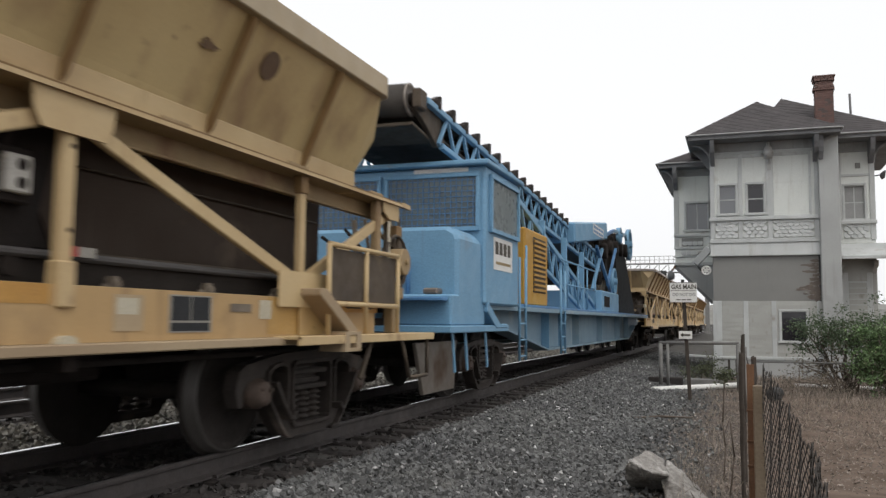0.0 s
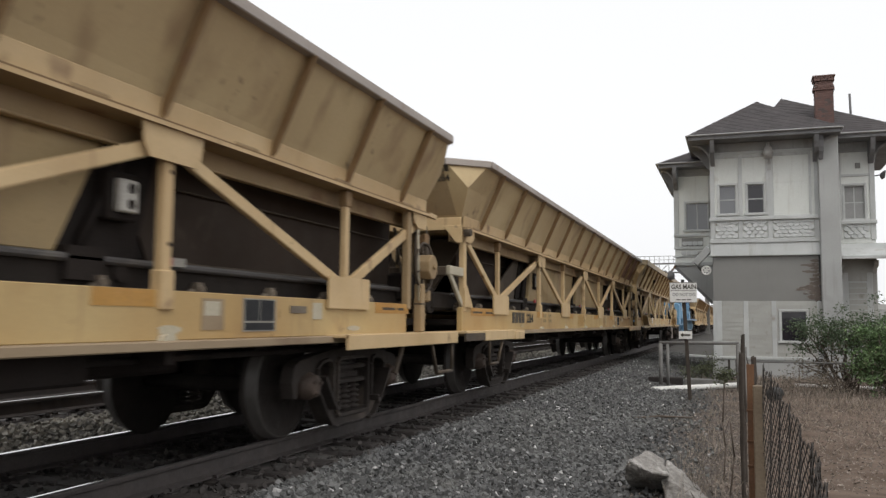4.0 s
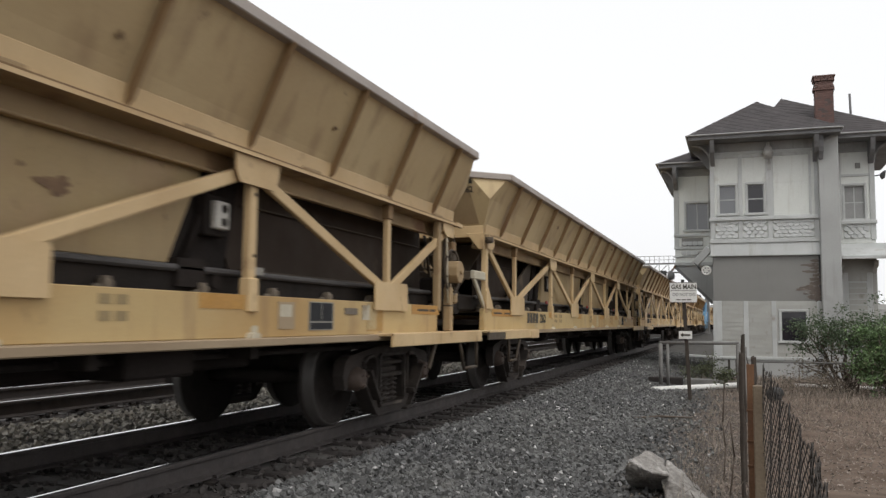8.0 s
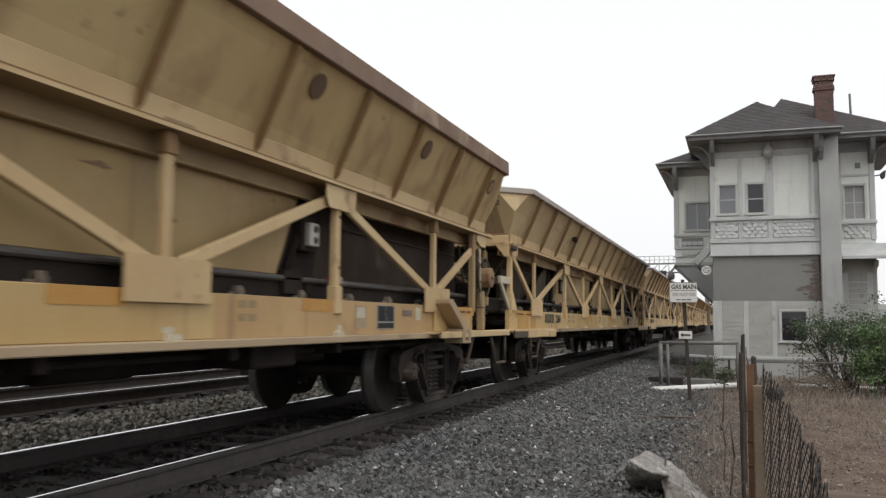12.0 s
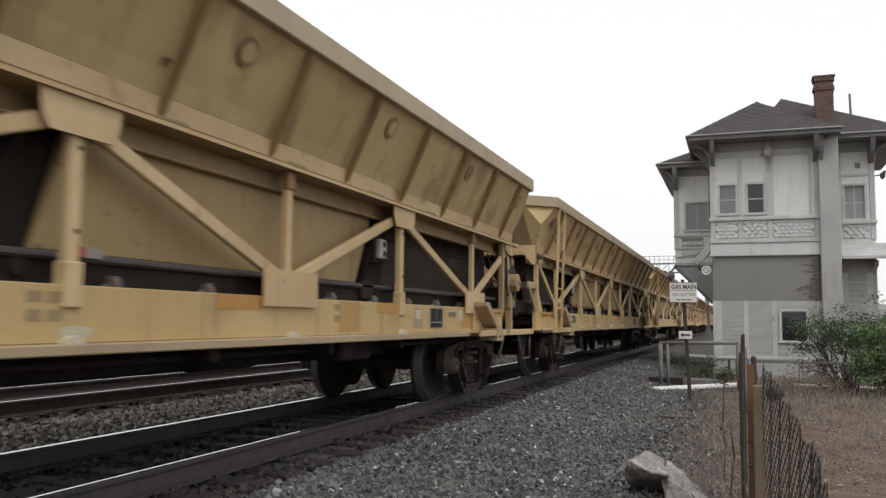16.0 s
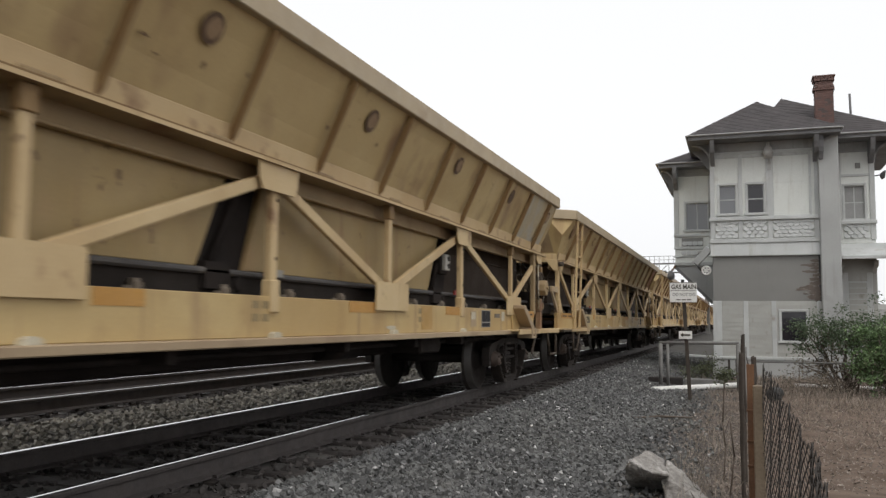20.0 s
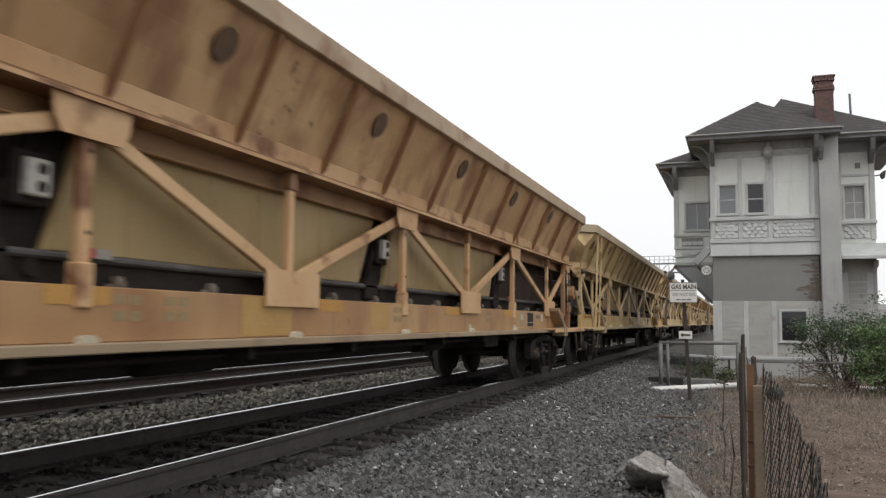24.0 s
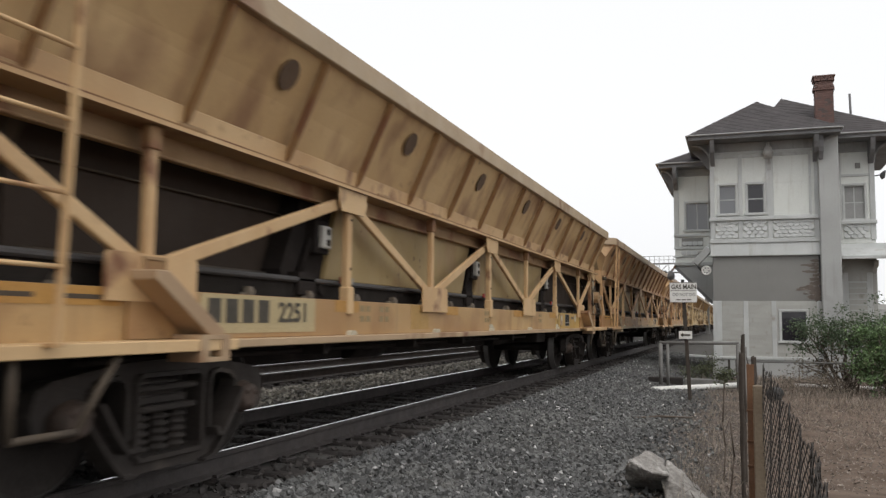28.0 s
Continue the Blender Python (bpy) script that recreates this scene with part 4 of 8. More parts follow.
        part("air_tank", bm, M_GRIME, car, "dark air reservoir under the sill")
    boxpart("control_box", (0.70, 1.15, 3.6, 4.3, 0.68, 0.92), M_GRIME, car, "dark box under the sill", 0.02)
    for e in (-1, 1):
        ends(car, P, e, capped, ladder)
        make_bogie(car, -7.15 if e < 0 else 8.0)
    return car


def _actuator(s, y):
    bm = bmesh.new()
    prism(bm, [(y + 0.22, 2.28), (y - 0.42, 2.28), (y - 0.80, 1.52), (y - 0.74, 1.32), (y - 0.10, 1.32), (y + 0.02, 1.46)], "x", *sorted((s * 0.80, s * 1.00)))
    box(bm, *sorted((s * 0.95, s * 1.12)), y - 0.68, y - 0.38, 1.30, 1.50)
    tube(bm, (s * 0.95, y - 0.20, 1.36), (s * 1.10, y - 0.20, 1.36), 0.06, 12)
    tube(bm, (s * 1.03, y - 0.52, 1.5), (s * 1.03, y - 0.12, 2.2), 0.035, 8)
    bmesh.ops.recalc_face_normals(bm, faces=bm.faces)
    return bm


def ends(car, P, e, pads, ladder):
    """Platform, steps, ladder, brake gear and coupler at one end (e is 1 at the leading end)."""
    y0, y1 = sorted((e * 7.0, e * 10.05))
    for s in (-1, 1):
        bm = bmesh.new()
        low = 0.87 if pads else 0.81
        box(bm, *sorted((s * 1.14, s * 1.52)), y0, y1, 0.915, 0.945)
        box(bm, *sorted((s * 1.49, s * 1.52)), max(y0, -9.2), y1, low, 0.945)
        step = part("step_plate", bm, P["trim"], car, "pale edge plate", 0.006)
        if e < 0:
            boxpart("plate_end", (*sorted((s * 1.49, s * 1.518)), -10.05, -9.2, low + 0.01, 0.943), M_STIRRUP, step, "grimy end of the plate")
        if not pads and e < 0:
            boxpart("end_block", (*sorted((s * 1.30, s * 1.535)), -7.62, -7.06, 0.80, 0.925), P["trim"], step, "", 0.012)
        # stirrup step below the plate
        bm = bmesh.new()
        ya, yb, yc = (-8.85, -8.10, -8.42) if e < 0 else (9.95, 9.20, 9.42)
        tube(bm, (s * 1.47, ya, 0.90), (s * 1.47, ya, 0.48), 0.022, 8)
        tube(bm, (s * 1.47, yb, 0.90), (s * 1.47, yc, 0.48), 0.022, 8)
        tube(bm, (s * 1.47, ya, 0.48), (s * 1.47, yc, 0.48), 0.022, 8)
        part("stirrup_step", bm, M_STIRRUP, car, "bent steel stirrup step")
        if e > 0 and s > 0:
            beampart("step_hanger", (s * 1.40, 8.62, 0.90), (s * 1.36, 8.44, 0.52), 0.07, 0.03, M_STIRRUP, car, (1, 0, 0), 0.006)
        if pads:
            # jacking pad: slanting plate down to a box at the sill's lower edge
            bm = bmesh.new()
            o, zt = (-7.86, 1.37) if e < 0 else (7.36, 1.34)
            r = 0.72
            prism(bm, [(o, zt), (o + 0.12, zt), (o + r, 1.0), (o + r, 0.95), (o + r - 0.14, 0.95), (o, zt - 0.06)], "x", *sorted((s * 1.29, s * 1.50)))
            pad = part("jacking_bracket", bm, P["edge"], car, "slanting steel jacking bracket", 0.008)
            bm = bmesh.new()
            prism(bm, [(o, zt - 0.06), (o, 0.95), (o + r - 0.16, 0.95)], "x", *sorted((s * 1.285, s * 1.305)))
            part("web_plate", bm, P["sill"], pad)
            bm = bmesh.new()
            ya, yb = o + r - 0.30, o + r + 0.02
            box(bm, *sorted((s * 1.28, s * 1.53)), ya, yb, 0.945, 0.975)
            box(bm, *sorted((s * 1.28, s * 1.53)), ya, yb, 0.80, 0.83)
            box(bm, *sorted((s * 1.28, s * 1.53)), ya, ya + 0.09, 0.83, 0.945)
            box(bm, *sorted((s * 1.28, s * 1.53)), yb - 0.09, yb, 0.83, 0.945)
            part("jacking_pad", bm, P["edge"], pad)
    if ladder and e < 0:
        for y in (-9.22, -8.69):
            beampart("ladder_foot", (1.50, y, 0.94), (1.60, y, 0.94), 0.045, 0.02, P["trim"], car, (0, 0, 1))
        for y in (-9.22, -8.69):
            beampart("ladder_rail", (1.575, y, 0.93), (1.655, y, 3.27), 0.045, 0.025, P["trim"], car, (0, 1, 0), 0.004)
        for k in range(7):
            z = 1.33 + 0.37 * k - (0.3 if k == 6 else 0)
            x = 1.575 + 0.08 * (z - 0.92) / 2.35
            tubepart("ladder_rung", (x, -9.22, z), (x, -8.69, z), 0.014, P["trim"], car, seg=6)
    if e < 0:
        bm = bmesh.new()
        box(bm, 1.22, 1.28, -10.0, -9.45, 1.67, 1.79)
        part("end_bracket", bm, P["edge"] if pads else M_PALEBAR, car, "pale worn end bracket", 0.01)
        beampart("end_brace", (1.25, -9.97, 1.70), (1.25, -9.40, 1.26), 0.08, 0.04, P["edge"] if pads else M_PALEBAR, car, (1, 0, 0), 0.008)
        # uncoupling lever with its hanging handle
        beampart("uncoupling_lever", (0.55, -10.04, 1.80), (0.90, -10.04, 1.57), 0.05, 0.035, P["lip"], car, (0, 1, 0))
        beampart("lever_handle", (0.90, -10.04, 1.60), (0.90, -10.02, 1.13), 0.10, 0.05, P["edge"], car, (0, 1, 0), 0.008)
        # rounded grab loop and the belt's tail drum in the gap
        bm = bmesh.new()
        loop = [(0.55, 1.83), (0.58, 1.80), (0.92, 1.80), (0.95, 1.83), (0.95, 1.98), (0.92, 2.01), (0.58, 2.01), (0.55, 1.98)]
        for (a, za), (b, zb) in zip(loop, loop[1:] + loop[:1]):
            tube(bm, (a, -10.05, za), (b, -10.05, zb), 0.018, 6)
        for x in (0.6, 0.9):
            tube(bm, (x, -10.05, 1.81), (x, -9.95, 1.76), 0.016, 6)
        part("grab_iron", bm, M_STIRRUP, car, "rounded grab iron")
        bm = bmesh.new()
        tube(bm, (-1.05, -10.1, 1.34), (1.05, -10.1, 1.34), 0.17, 18)
        part("tail_drum", bm, M_BELT, car, "black belt drum")
        boxpart("end_beam", (-1.2, 1.22, -10.0, -9.88, 1.66, 1.78), M_STIRRUP, car, "grimy cross beam of the end", 0.01)
        bm = bmesh.new()
        prism(bm, [(1.02, 2.36), (1.29, 2.36), (1.29, 2.12), (1.21, 2.12)], "y", -9.585, -9.565)
        part("corner_gusset", bm, P["trim"], car, "", 0.006)
        bm = bmesh.new()
        tube(bm, (1.30, -9.50, 2.26), (1.40, -9.50, 2.26), 0.05, 10)
        box(bm, 1.30, 1.36, -9.54, -9.40, 2.22, 2.30)
        part("pivot_lug", bm, M_STIRRUP, car, "dark pivot lug at the corner")
        bm = bmesh.new()
        prism(bm, [(-0.40, 1.46), (0.40, 1.46), (0.95, 2.30), (-0.95, 2.30)], "y", -8.40, -8.30)
        part("end_chute", bm, M_ENDCHUTE, car, "grimy brown end chute")
        for x in (-0.62, 0.62):
            beampart("end_strut", (0.04 if x > 0 else -0.04, -9.62, 2.36), (x, -9.9, 1.74), 0.10, 0.06, P["lip"], car, (0, 1, 0), 0.008)
    else:
        for sx in (-1, 1):
            boxpart("corner_post", (*sorted((sx * 1.23, sx * 1.33)), 9.28, 9.40, 0.945, 1.50), P["lip"], car, "", 0.012)
            boxpart("post_cap", (*sorted((sx * 1.225, sx * 1.335)), 9.275, 9.405, 1.26, 1.275), M_STIRRUP, car)
        # brake rods ahead of the post
        for k, (yy, x, z0, z1, r) in enumerate(((9.30, 1.22, 1.10, 2.25, 0.018), (9.70, 1.18, 0.95, 2.1, 0.014), (9.78, 1.05, 1.0, 1.9, 0.018), (9.62, 0.8, 0.95, 2.2, 0.03), (9.56, 1.0, 1.3, 2.2, 0.022))):
            tubepart("brake_rod", (x, yy, z0), (x - 0.04 * k, yy + 0.05, z1), r, M_STIRRUP, car, seg=6)
        boxpart("relay_valve", (0.95, 1.24, 9.14, 9.34, 1.30, 1.62), M_GRIME, car, "grimy valve block", 0.03)
        boxpart("relay_valve", (0.70, 1.12, 9.60, 9.84, 1.16, 1.42), M_GRIME, car, "grimy valve block", 0.03)
        bm = bmesh.new()
        torus(bm, (1.30, 9.44, 1.70), 0.285, 0.017)
        for a in (0.3, 1.87, 3.44, 5.01):
            tube(bm, (1.30, 9.42, 1.70), (1.30, 9.44 + 0.28 * math.cos(a), 1.70 + 0.28 * math.sin(a)), 0.014, 6)
        part("brake_wheel", bm, M_STIRRUP, car, "spoked hand brake wheel")
        bm = bmesh.new()
        prism(bm, [(9.42 + 0.15 * math.cos(a), 1.70 + 0.15 * math.sin(a)) for a in (math.pi * (k + 0.5) / 4 for k in range(8))], "x", 1.26, 1.42)
        tube(bm, (1.42, 9.42, 1.70), (1.45, 9.42, 1.70), 0.035, 10)
        part("brake_gearbox", bm, P["lip"], car, "dirty octagonal gearbox", 0.012)
        bm = bmesh.new()
        prism(bm, [(9.44, 1.52), (9.56, 1.52), (9.56, 1.95), (9.53, 2.30), (9.41, 2.30), (9.43, 1.95)], "x", 1.14, 1.20)
        part("brake_plate", bm, P["lip"], car, "dirty brake stand plate", 0.01)
        boxpart("pipe_bracket", (1.20, 1.30, 9.46, 9.60, 1.98, 2.10), P["rib"], car, "rusty pipe bracket", 0.012)
        boxpart("brake_valve", (1.16, 1.30, 9.50, 9.63, 1.84, 1.97), M_STIRRUP, car, "dark brake valve", 0.02)
        boxpart("retainer_valve", (1.20, 1.32, 9.50, 9.62, 1.30, 1.44), P["lip"], car, "dirty retainer valve", 0.02)
        for (ya, za), (yb, zb), x, r in (((9.60, 2.20), (9.68, 1.52), 1.26, 0.012), ((9.68, 1.52), (9.46, 1.12), 1.26, 0.012), ((9.22, 2.12), (9.26, 1.30), 1.30, 0.014), ((9.36, 1.92), (9.66, 1.78), 1.24, 0.012), ((9.66, 1.78), (9.98, 1.86), 1.10, 0.012)):
            tubepart("air_pipe", (x, ya, za), (x, yb, zb), r, M_PALEBAR if r > 0.013 else M_STIRRUP, car, seg=6)
        for k, x in enumerate((0.9, 0.55, 0.25)):
            bm = bmesh.new()
            z0, z1 = 1.5, 2.2 - 0.08 * k
            tube(bm, (x, 9.85, z0), (x + 0.1, 9.95, z0 + 0.4), 0.02, 6)
            tube(bm, (x + 0.1, 9.95, z0 + 0.4), (x - 0.05, 9.8, z1), 0.02, 6)
            part("air_hose", bm, M_GRIME, car)
        beampart("chord_end_rod", (1.32, 9.5, 2.33), (1.32, 9.72, 2.32), 0.05, 0.05, P["trim"], car)
        boxpart("end_beam", (-1.2, 1.0, 9.86, 9.98, 1.40, 1.50), M_STIRRUP, car, "", 0.01)
    bm = bmesh.new()
    box(bm, -0.14, 0.14, *sorted((e * 9.8, e * 10.18)), 0.74, 0.96)
    box(bm, -0.20, 0.12, *sorted((e * 10.10, e * 10.29)), 0.70, 0.98)
    part("coupler", bm, M_TRUCK, car, "knuckle coupler", 0.03)
    bm = bmesh.new()
    pts = [(0.55, e * 9.85, 0.70), (0.55, e * 9.98, 0.42), (0.45, e * 10.15, 0.34), (0.40, e * 10.29, 0.34)]
    for a, b in zip(pts, pts[1:]):
        tube(bm, a, b, 0.028, 8)
    part("brake_hose", bm, M_GRIME, car, "hanging brake hose")


def add_spots(car, P, rng):
    """Round dark patches welded over old holes, one to every second bay."""
    hop = next(c for c in car.children if c.name.startswith("hopper"))
    for k in range(7 if car is protos.get("lead") else 8):
        y = -8.98 + 2.575 * k
        z = 2.96 + rng.uniform(-0.04, 0.04)
        x = 1.27 + 0.35 * (z - 2.48) / 0.72 + 0.004
        bm = bmesh.new()
        tube(bm, (0, 0, -0.004), (0, 0, 0.004), 0.125 if P in (TAN, AMBER) else 0.112, 20)
        ob = part("patch_disc", bm, M_RUSTSPOT, hop, "round rusty patch", 0.0, Matrix.Translation((x, y, z)) @ Euler((0, radians(116), 0)).to_matrix().to_4x4())
        if P not in (TAN, AMBER) and k not in (0, 6):
            bm = bmesh.new()
            prism(bm, [(0.088 * math.cos(a) * rng.uniform(0.75, 1.05), 0.01 + 0.088 * math.sin(a) * rng.uniform(0.75, 1.05)) for a in (2 * math.pi * j / 14 for j in range(14))], "z", 0.004, 0.006)
            part("patch_centre", bm, M_FAINTSPOT, ob)


SLACK = (-0.088, -0.047, 0.032, -0.030, 0.022, 0.035, 0.097, 0.195, -0.088, -0.049, -0.138, -0.053, -0.045, -0.004, 0.158)


def along(t, n):
    """Where the middle of car n is along the line at t seconds: the train gathers speed slowly; couplers have slack."""
    u = t - 14
    s = 2.8116 + 10.6913 * u + 0.0257 * u * u / 2 + 0.0008 * u ** 3 / 6 - 20.5134 * (n - 7)
    return s + (SLACK[n] if 0 <= n < 15 else 4.0 if n < -1 else 0.0)


cars = {}
plans = {"pale": (PALE, False, False, 0.0), "khaki": (KHAKI, True, True, 0.0), "tan": (TAN, True, True, 0.0), "amber": (AMBER, True, True, 0.0), "lead": (KHAKI, True, False, 1.12)}
labels = {"pale": "pale khaki ballast hopper car with a trussed underframe",
          "lead": "khaki ballast car with a shorter hopper beside the blue machine",
          "khaki": "khaki ballast hopper car with capped rim and side ladder",
          "tan": "rust-tinted tan ballast hopper car with side ladder",
          "amber": "amber-tan ballast hopper car with ochre patches and side ladder"}
kinds = {n: "pale" for n in range(-4, 16)}
kinds.update({0: "lead", **{n: "khaki" for n in range(6, 12)}, **{n: "tan" for n in (12, 13)}, 14: "amber", 15: "amber"})
protos = {}
rng_spots = random.Random(8)
for k, (P, capped, lad, cut) in plans.items():
    protos[k] = make_car(P, capped, lad, cut)
    if capped:
        add_spots(protos[k], P, rng_spots)
    tagged(protos[k], labels[k], "railway wagon", "ballast cars of the train")
used = set()
for n, k in kinds.items():
    if n == -1:
        continue
    cars[n] = protos[k] if k not in used else copy_thing(protos[k], pose(-4.75, 0, 0))
    used.add(k)
for n, ob in cars.items():
    if 0 <= n <= 14:
        sill = next(c for c in ob.children if c.name.startswith("side_sill") and c.children)
        m = TEXT_SIDE.copy()
        m.translation = (1.282, -6.09 if kinds[n] != "pale" else -5.90, 1.06)
        hop = next(c for c in ob.children if c.name.startswith("hopper"))
        tilt = Matrix(((1, 0, 0, 0), (0, -0.385, -0.923, 0), (0, 0.923, -0.385, 0), (0, 0, 0, 1)))
        over = 0.12 if kinds[n] == "pale" else 0.0
        tilt.translation = (0.80 + over, -9.725, 2.945)
        lettering("end_number", str(2265 - n), 0.125, tilt, M_INK, hop, "black stencilled car number")
        for k in range(4):
            bm = bmesh.new()
            x = 0.77 + over + 0.072 * k
            sheet(bm, [(x, -9.770, 3.065), (x + 0.056, -9.770, 3.065), (x + 0.056, -9.802, 3.140), (x, -9.802, 3.140)], 0.004)
            part("owner_mark", bm, M_INK, hop, "plain dark block mark")
        for k, (xa, w) in enumerate(((0.08, 0.50), (0.08, 0.50), (0.22, 0.34), (0.22, 0.26), (0.22, 0.38))):
            bm = bmesh.new()
            z = 2.66 + 0.085 * k + (0.06 if k > 1 else 0)
            y0 = -9.528 - 0.417 * (z - 2.48)
            sheet(bm, [(xa, y0, z), (xa + w, y0, z), (xa + w, y0 - 0.0165, z + 0.04), (xa, y0 - 0.0165, z + 0.04)], 0.003)
            part("text_bar", bm, M_FADED, hop, "faded line of lettering")
        lettering("car_number", str(2265 - n), 0.22, m @ Matrix.Diagonal((1.12, 1, 1, 1)), M_INK, sill, "black stencilled car number")


# white identity panel on the car behind the machine
sill = next(c for c in cars[0].children if c.name.startswith("side_sill") and c.children)
idp = boxpart("identity_panel", (1.276, 1.281, -3.74, -3.35, 1.05, 1.28), M_WHITE, sill, "white panel with a thin dark border")
for k in range(2):
    boxpart("text_bar", (1.281, 1.283, -3.70, -3.39, 1.07 + 0.035 * k, 1.09 + 0.035 * k), M_FADED, idp)
for z0, z1 in ((1.14, 1.148), (1.268, 1.276)):
    boxpart("border", (1.281, 1.283, -3.735, -3.355, z0, z1), M_INK, idp)

# panels of other colour on single cars, and daubs of white on the sills
M_RUSTPANEL = mat("heavy_rust_panel", (0.245, 0.108, 0.052), (0.130, 0.058, 0.033), 0.9, 0.8, 0, 0.2, 40, (0.36, 0.235, 0.125), 0.56, 1.1, (0.30, 0.19, 0.10), 0.58, grain=0.08)
M_PALEPANEL = mat("pale_grey_panel", (0.47, 0.375, 0.225), (0.40, 0.345, 0.235), 1.2, 0.65, 0, 0.12, 45, (0.40, 0.385, 0.34), 0.50, 1.0, soft_stain=0.08)


def side_panel(car, k0, k1, material, label):
    hop = next(c for c in car.children if c.name.startswith("hopper"))
    for k in range(k0, k1):
        a, b = -8.71 + 1.34 * k + 0.045, -8.71 + 1.34 * (k + 1) - 0.045
        b = min(b, 9.30)
        bm = bmesh.new()
        sheet(bm, [(1.280, a, 2.490), (1.280, b, 2.490), (1.6155, b, 3.18), (1.6155, a, 3.18)], 0.002)
        part("side_panel", bm, material, hop, label)


M_RUSTRIM = mat("rusty_rim_paint", (0.235, 0.155, 0.105), (0.150, 0.090, 0.060), 1.2, 0.75, 0, 0.15, 45, (0.33, 0.25, 0.17), 0.60, 1.4, grain=0.08)
M_FADEDDISC = mat("faded_brown_disc", (0.285, 0.175, 0.085), (0.20, 0.118, 0.058), 7.0, 0.75, 0, 0.15, 60)
M_DULLLADDER = mat("grimy_ladder_steel", (0.20, 0.150, 0.100), (0.125, 0.090, 0.062), 3.0, 0.7, 0, 0.15, 50, (0.30, 0.22, 0.14), 0.64)


def recolour(ob, m):
    ob.material_slots[0].link = "OBJECT"
    ob.material_slots[0].material = m


def hopper_of(n):
    return next(c for c in cars[n].children if c.name.startswith("hopper"))


recolour(next(c for c in hopper_of(6).children if c.name.startswith("rim")), M_RUSTRIM)
for (ax, ay), (bx, by) in (((1.64, -9.41), (1.135, -9.85)), ((1.135, -9.85), (-1.135, -9.85))):
    beampart("rust_cap", (ax, ay, 3.275), (bx, by, 3.275), 0.079, 0.185, M_RUSTRIM, hopper_of(10), (0, 0, 1))
for c in cars[10].children:
    if c.name.startswith("ladder"):
        recolour(c, M_DULLLADDER)
for n, y in ((6, 4.00), (0, -4.09)):
    disc = min((c for c in hopper_of(n).children if c.name.startswith("patch_disc")), key=lambda c: abs(c.matrix_basis.translation.y - y))
    for c in disc.children:
        recolour(c, M_RUSTSPOT)
# old discs: brown on one car, worn to a ring on the next two, dark on the others
for n in (7, 8, 9):
    for c in hopper_of(n).children_recursive:
        if c.name.startswith("patch_disc"):
            recolour(c, M_FADEDDISC)
        elif c.name.startswith("patch_centre") and n > 7:
            recolour(c, KHAKI["hopper"])

side_panel(cars[1], 11, 14, M_RUSTPANEL, "rust-brown side panel")
side_panel(cars[9], 12, 14, M_RUSTPANEL, "rust-brown side panel")
side_panel(cars[10], 12, 14, M_PALEPANEL, "paler repainted side panel")


def rust_blot(car, y, z, w, h, rng, tilt=0.0):
    """A ragged patch where the paint has scabbed off the hopper's sloping side, or off a chute below it."""
    k = 1.0 if w >= 0.4 else 0.55 if tilt == 0 else 0.62 if w < 0.12 else 0.9
    w, h = k * w, k * h
    on = "hopper" if z > 2.4 else "chute"
    hop = next(c for c in car.children if c.name.startswith(on) and (on == "hopper" or (c.data.vertices[0].co.x > 0 and abs(c.data.vertices[0].co.y - y) < 5)))
    bm = bmesh.new()
    ring, p, q = [], rng.uniform(0, 6), rng.uniform(0, 6)
    for k in range(36):
        a = 2 * math.pi * k / 36
        r = 0.85 + 0.22 * math.sin(3 * a + p) + 0.14 * math.sin(7 * a + q) + rng.uniform(-0.10, 0.10)
        zz = z + h * math.sin(a) * r + tilt * w * math.cos(a)
        if on == "hopper":
            zz = min(max(zz, 2.51), 3.12)
        ring.append((1.278 + 0.486 * (zz - 2.48) if on == "hopper" else 1.063, y + w * math.cos(a) * r, zz))
    sheet(bm, ring, 0.003)
    part("rust_scab", bm, M_SCAB, hop, "ragged rust scab")


blot_rng = random.Random(23)
for n, y, z, w, h in ((5, 5.75, 2.77, 0.12, 0.12), (5, 6.66, 3.04, 0.24, 0.16), (5, 6.5, 2.8, 0.06, 0.08), (3, -5.2, 2.9, 0.12, 0.05), (3, 1.7, 3.05, 0.25, 0.04),
                      (7, -8.2, 2.7, 0.12, 0.10), (8, 0.6, 2.7, 0.09, 0.05), (11, 7.7, 2.72, 0.12, 0.10), (12, -6.0, 2.86, 0.22, 0.16), (13, 4.0, 2.8, 0.24, 0.18)):
    rust_blot(cars[n], y, z, w, h, blot_rng)
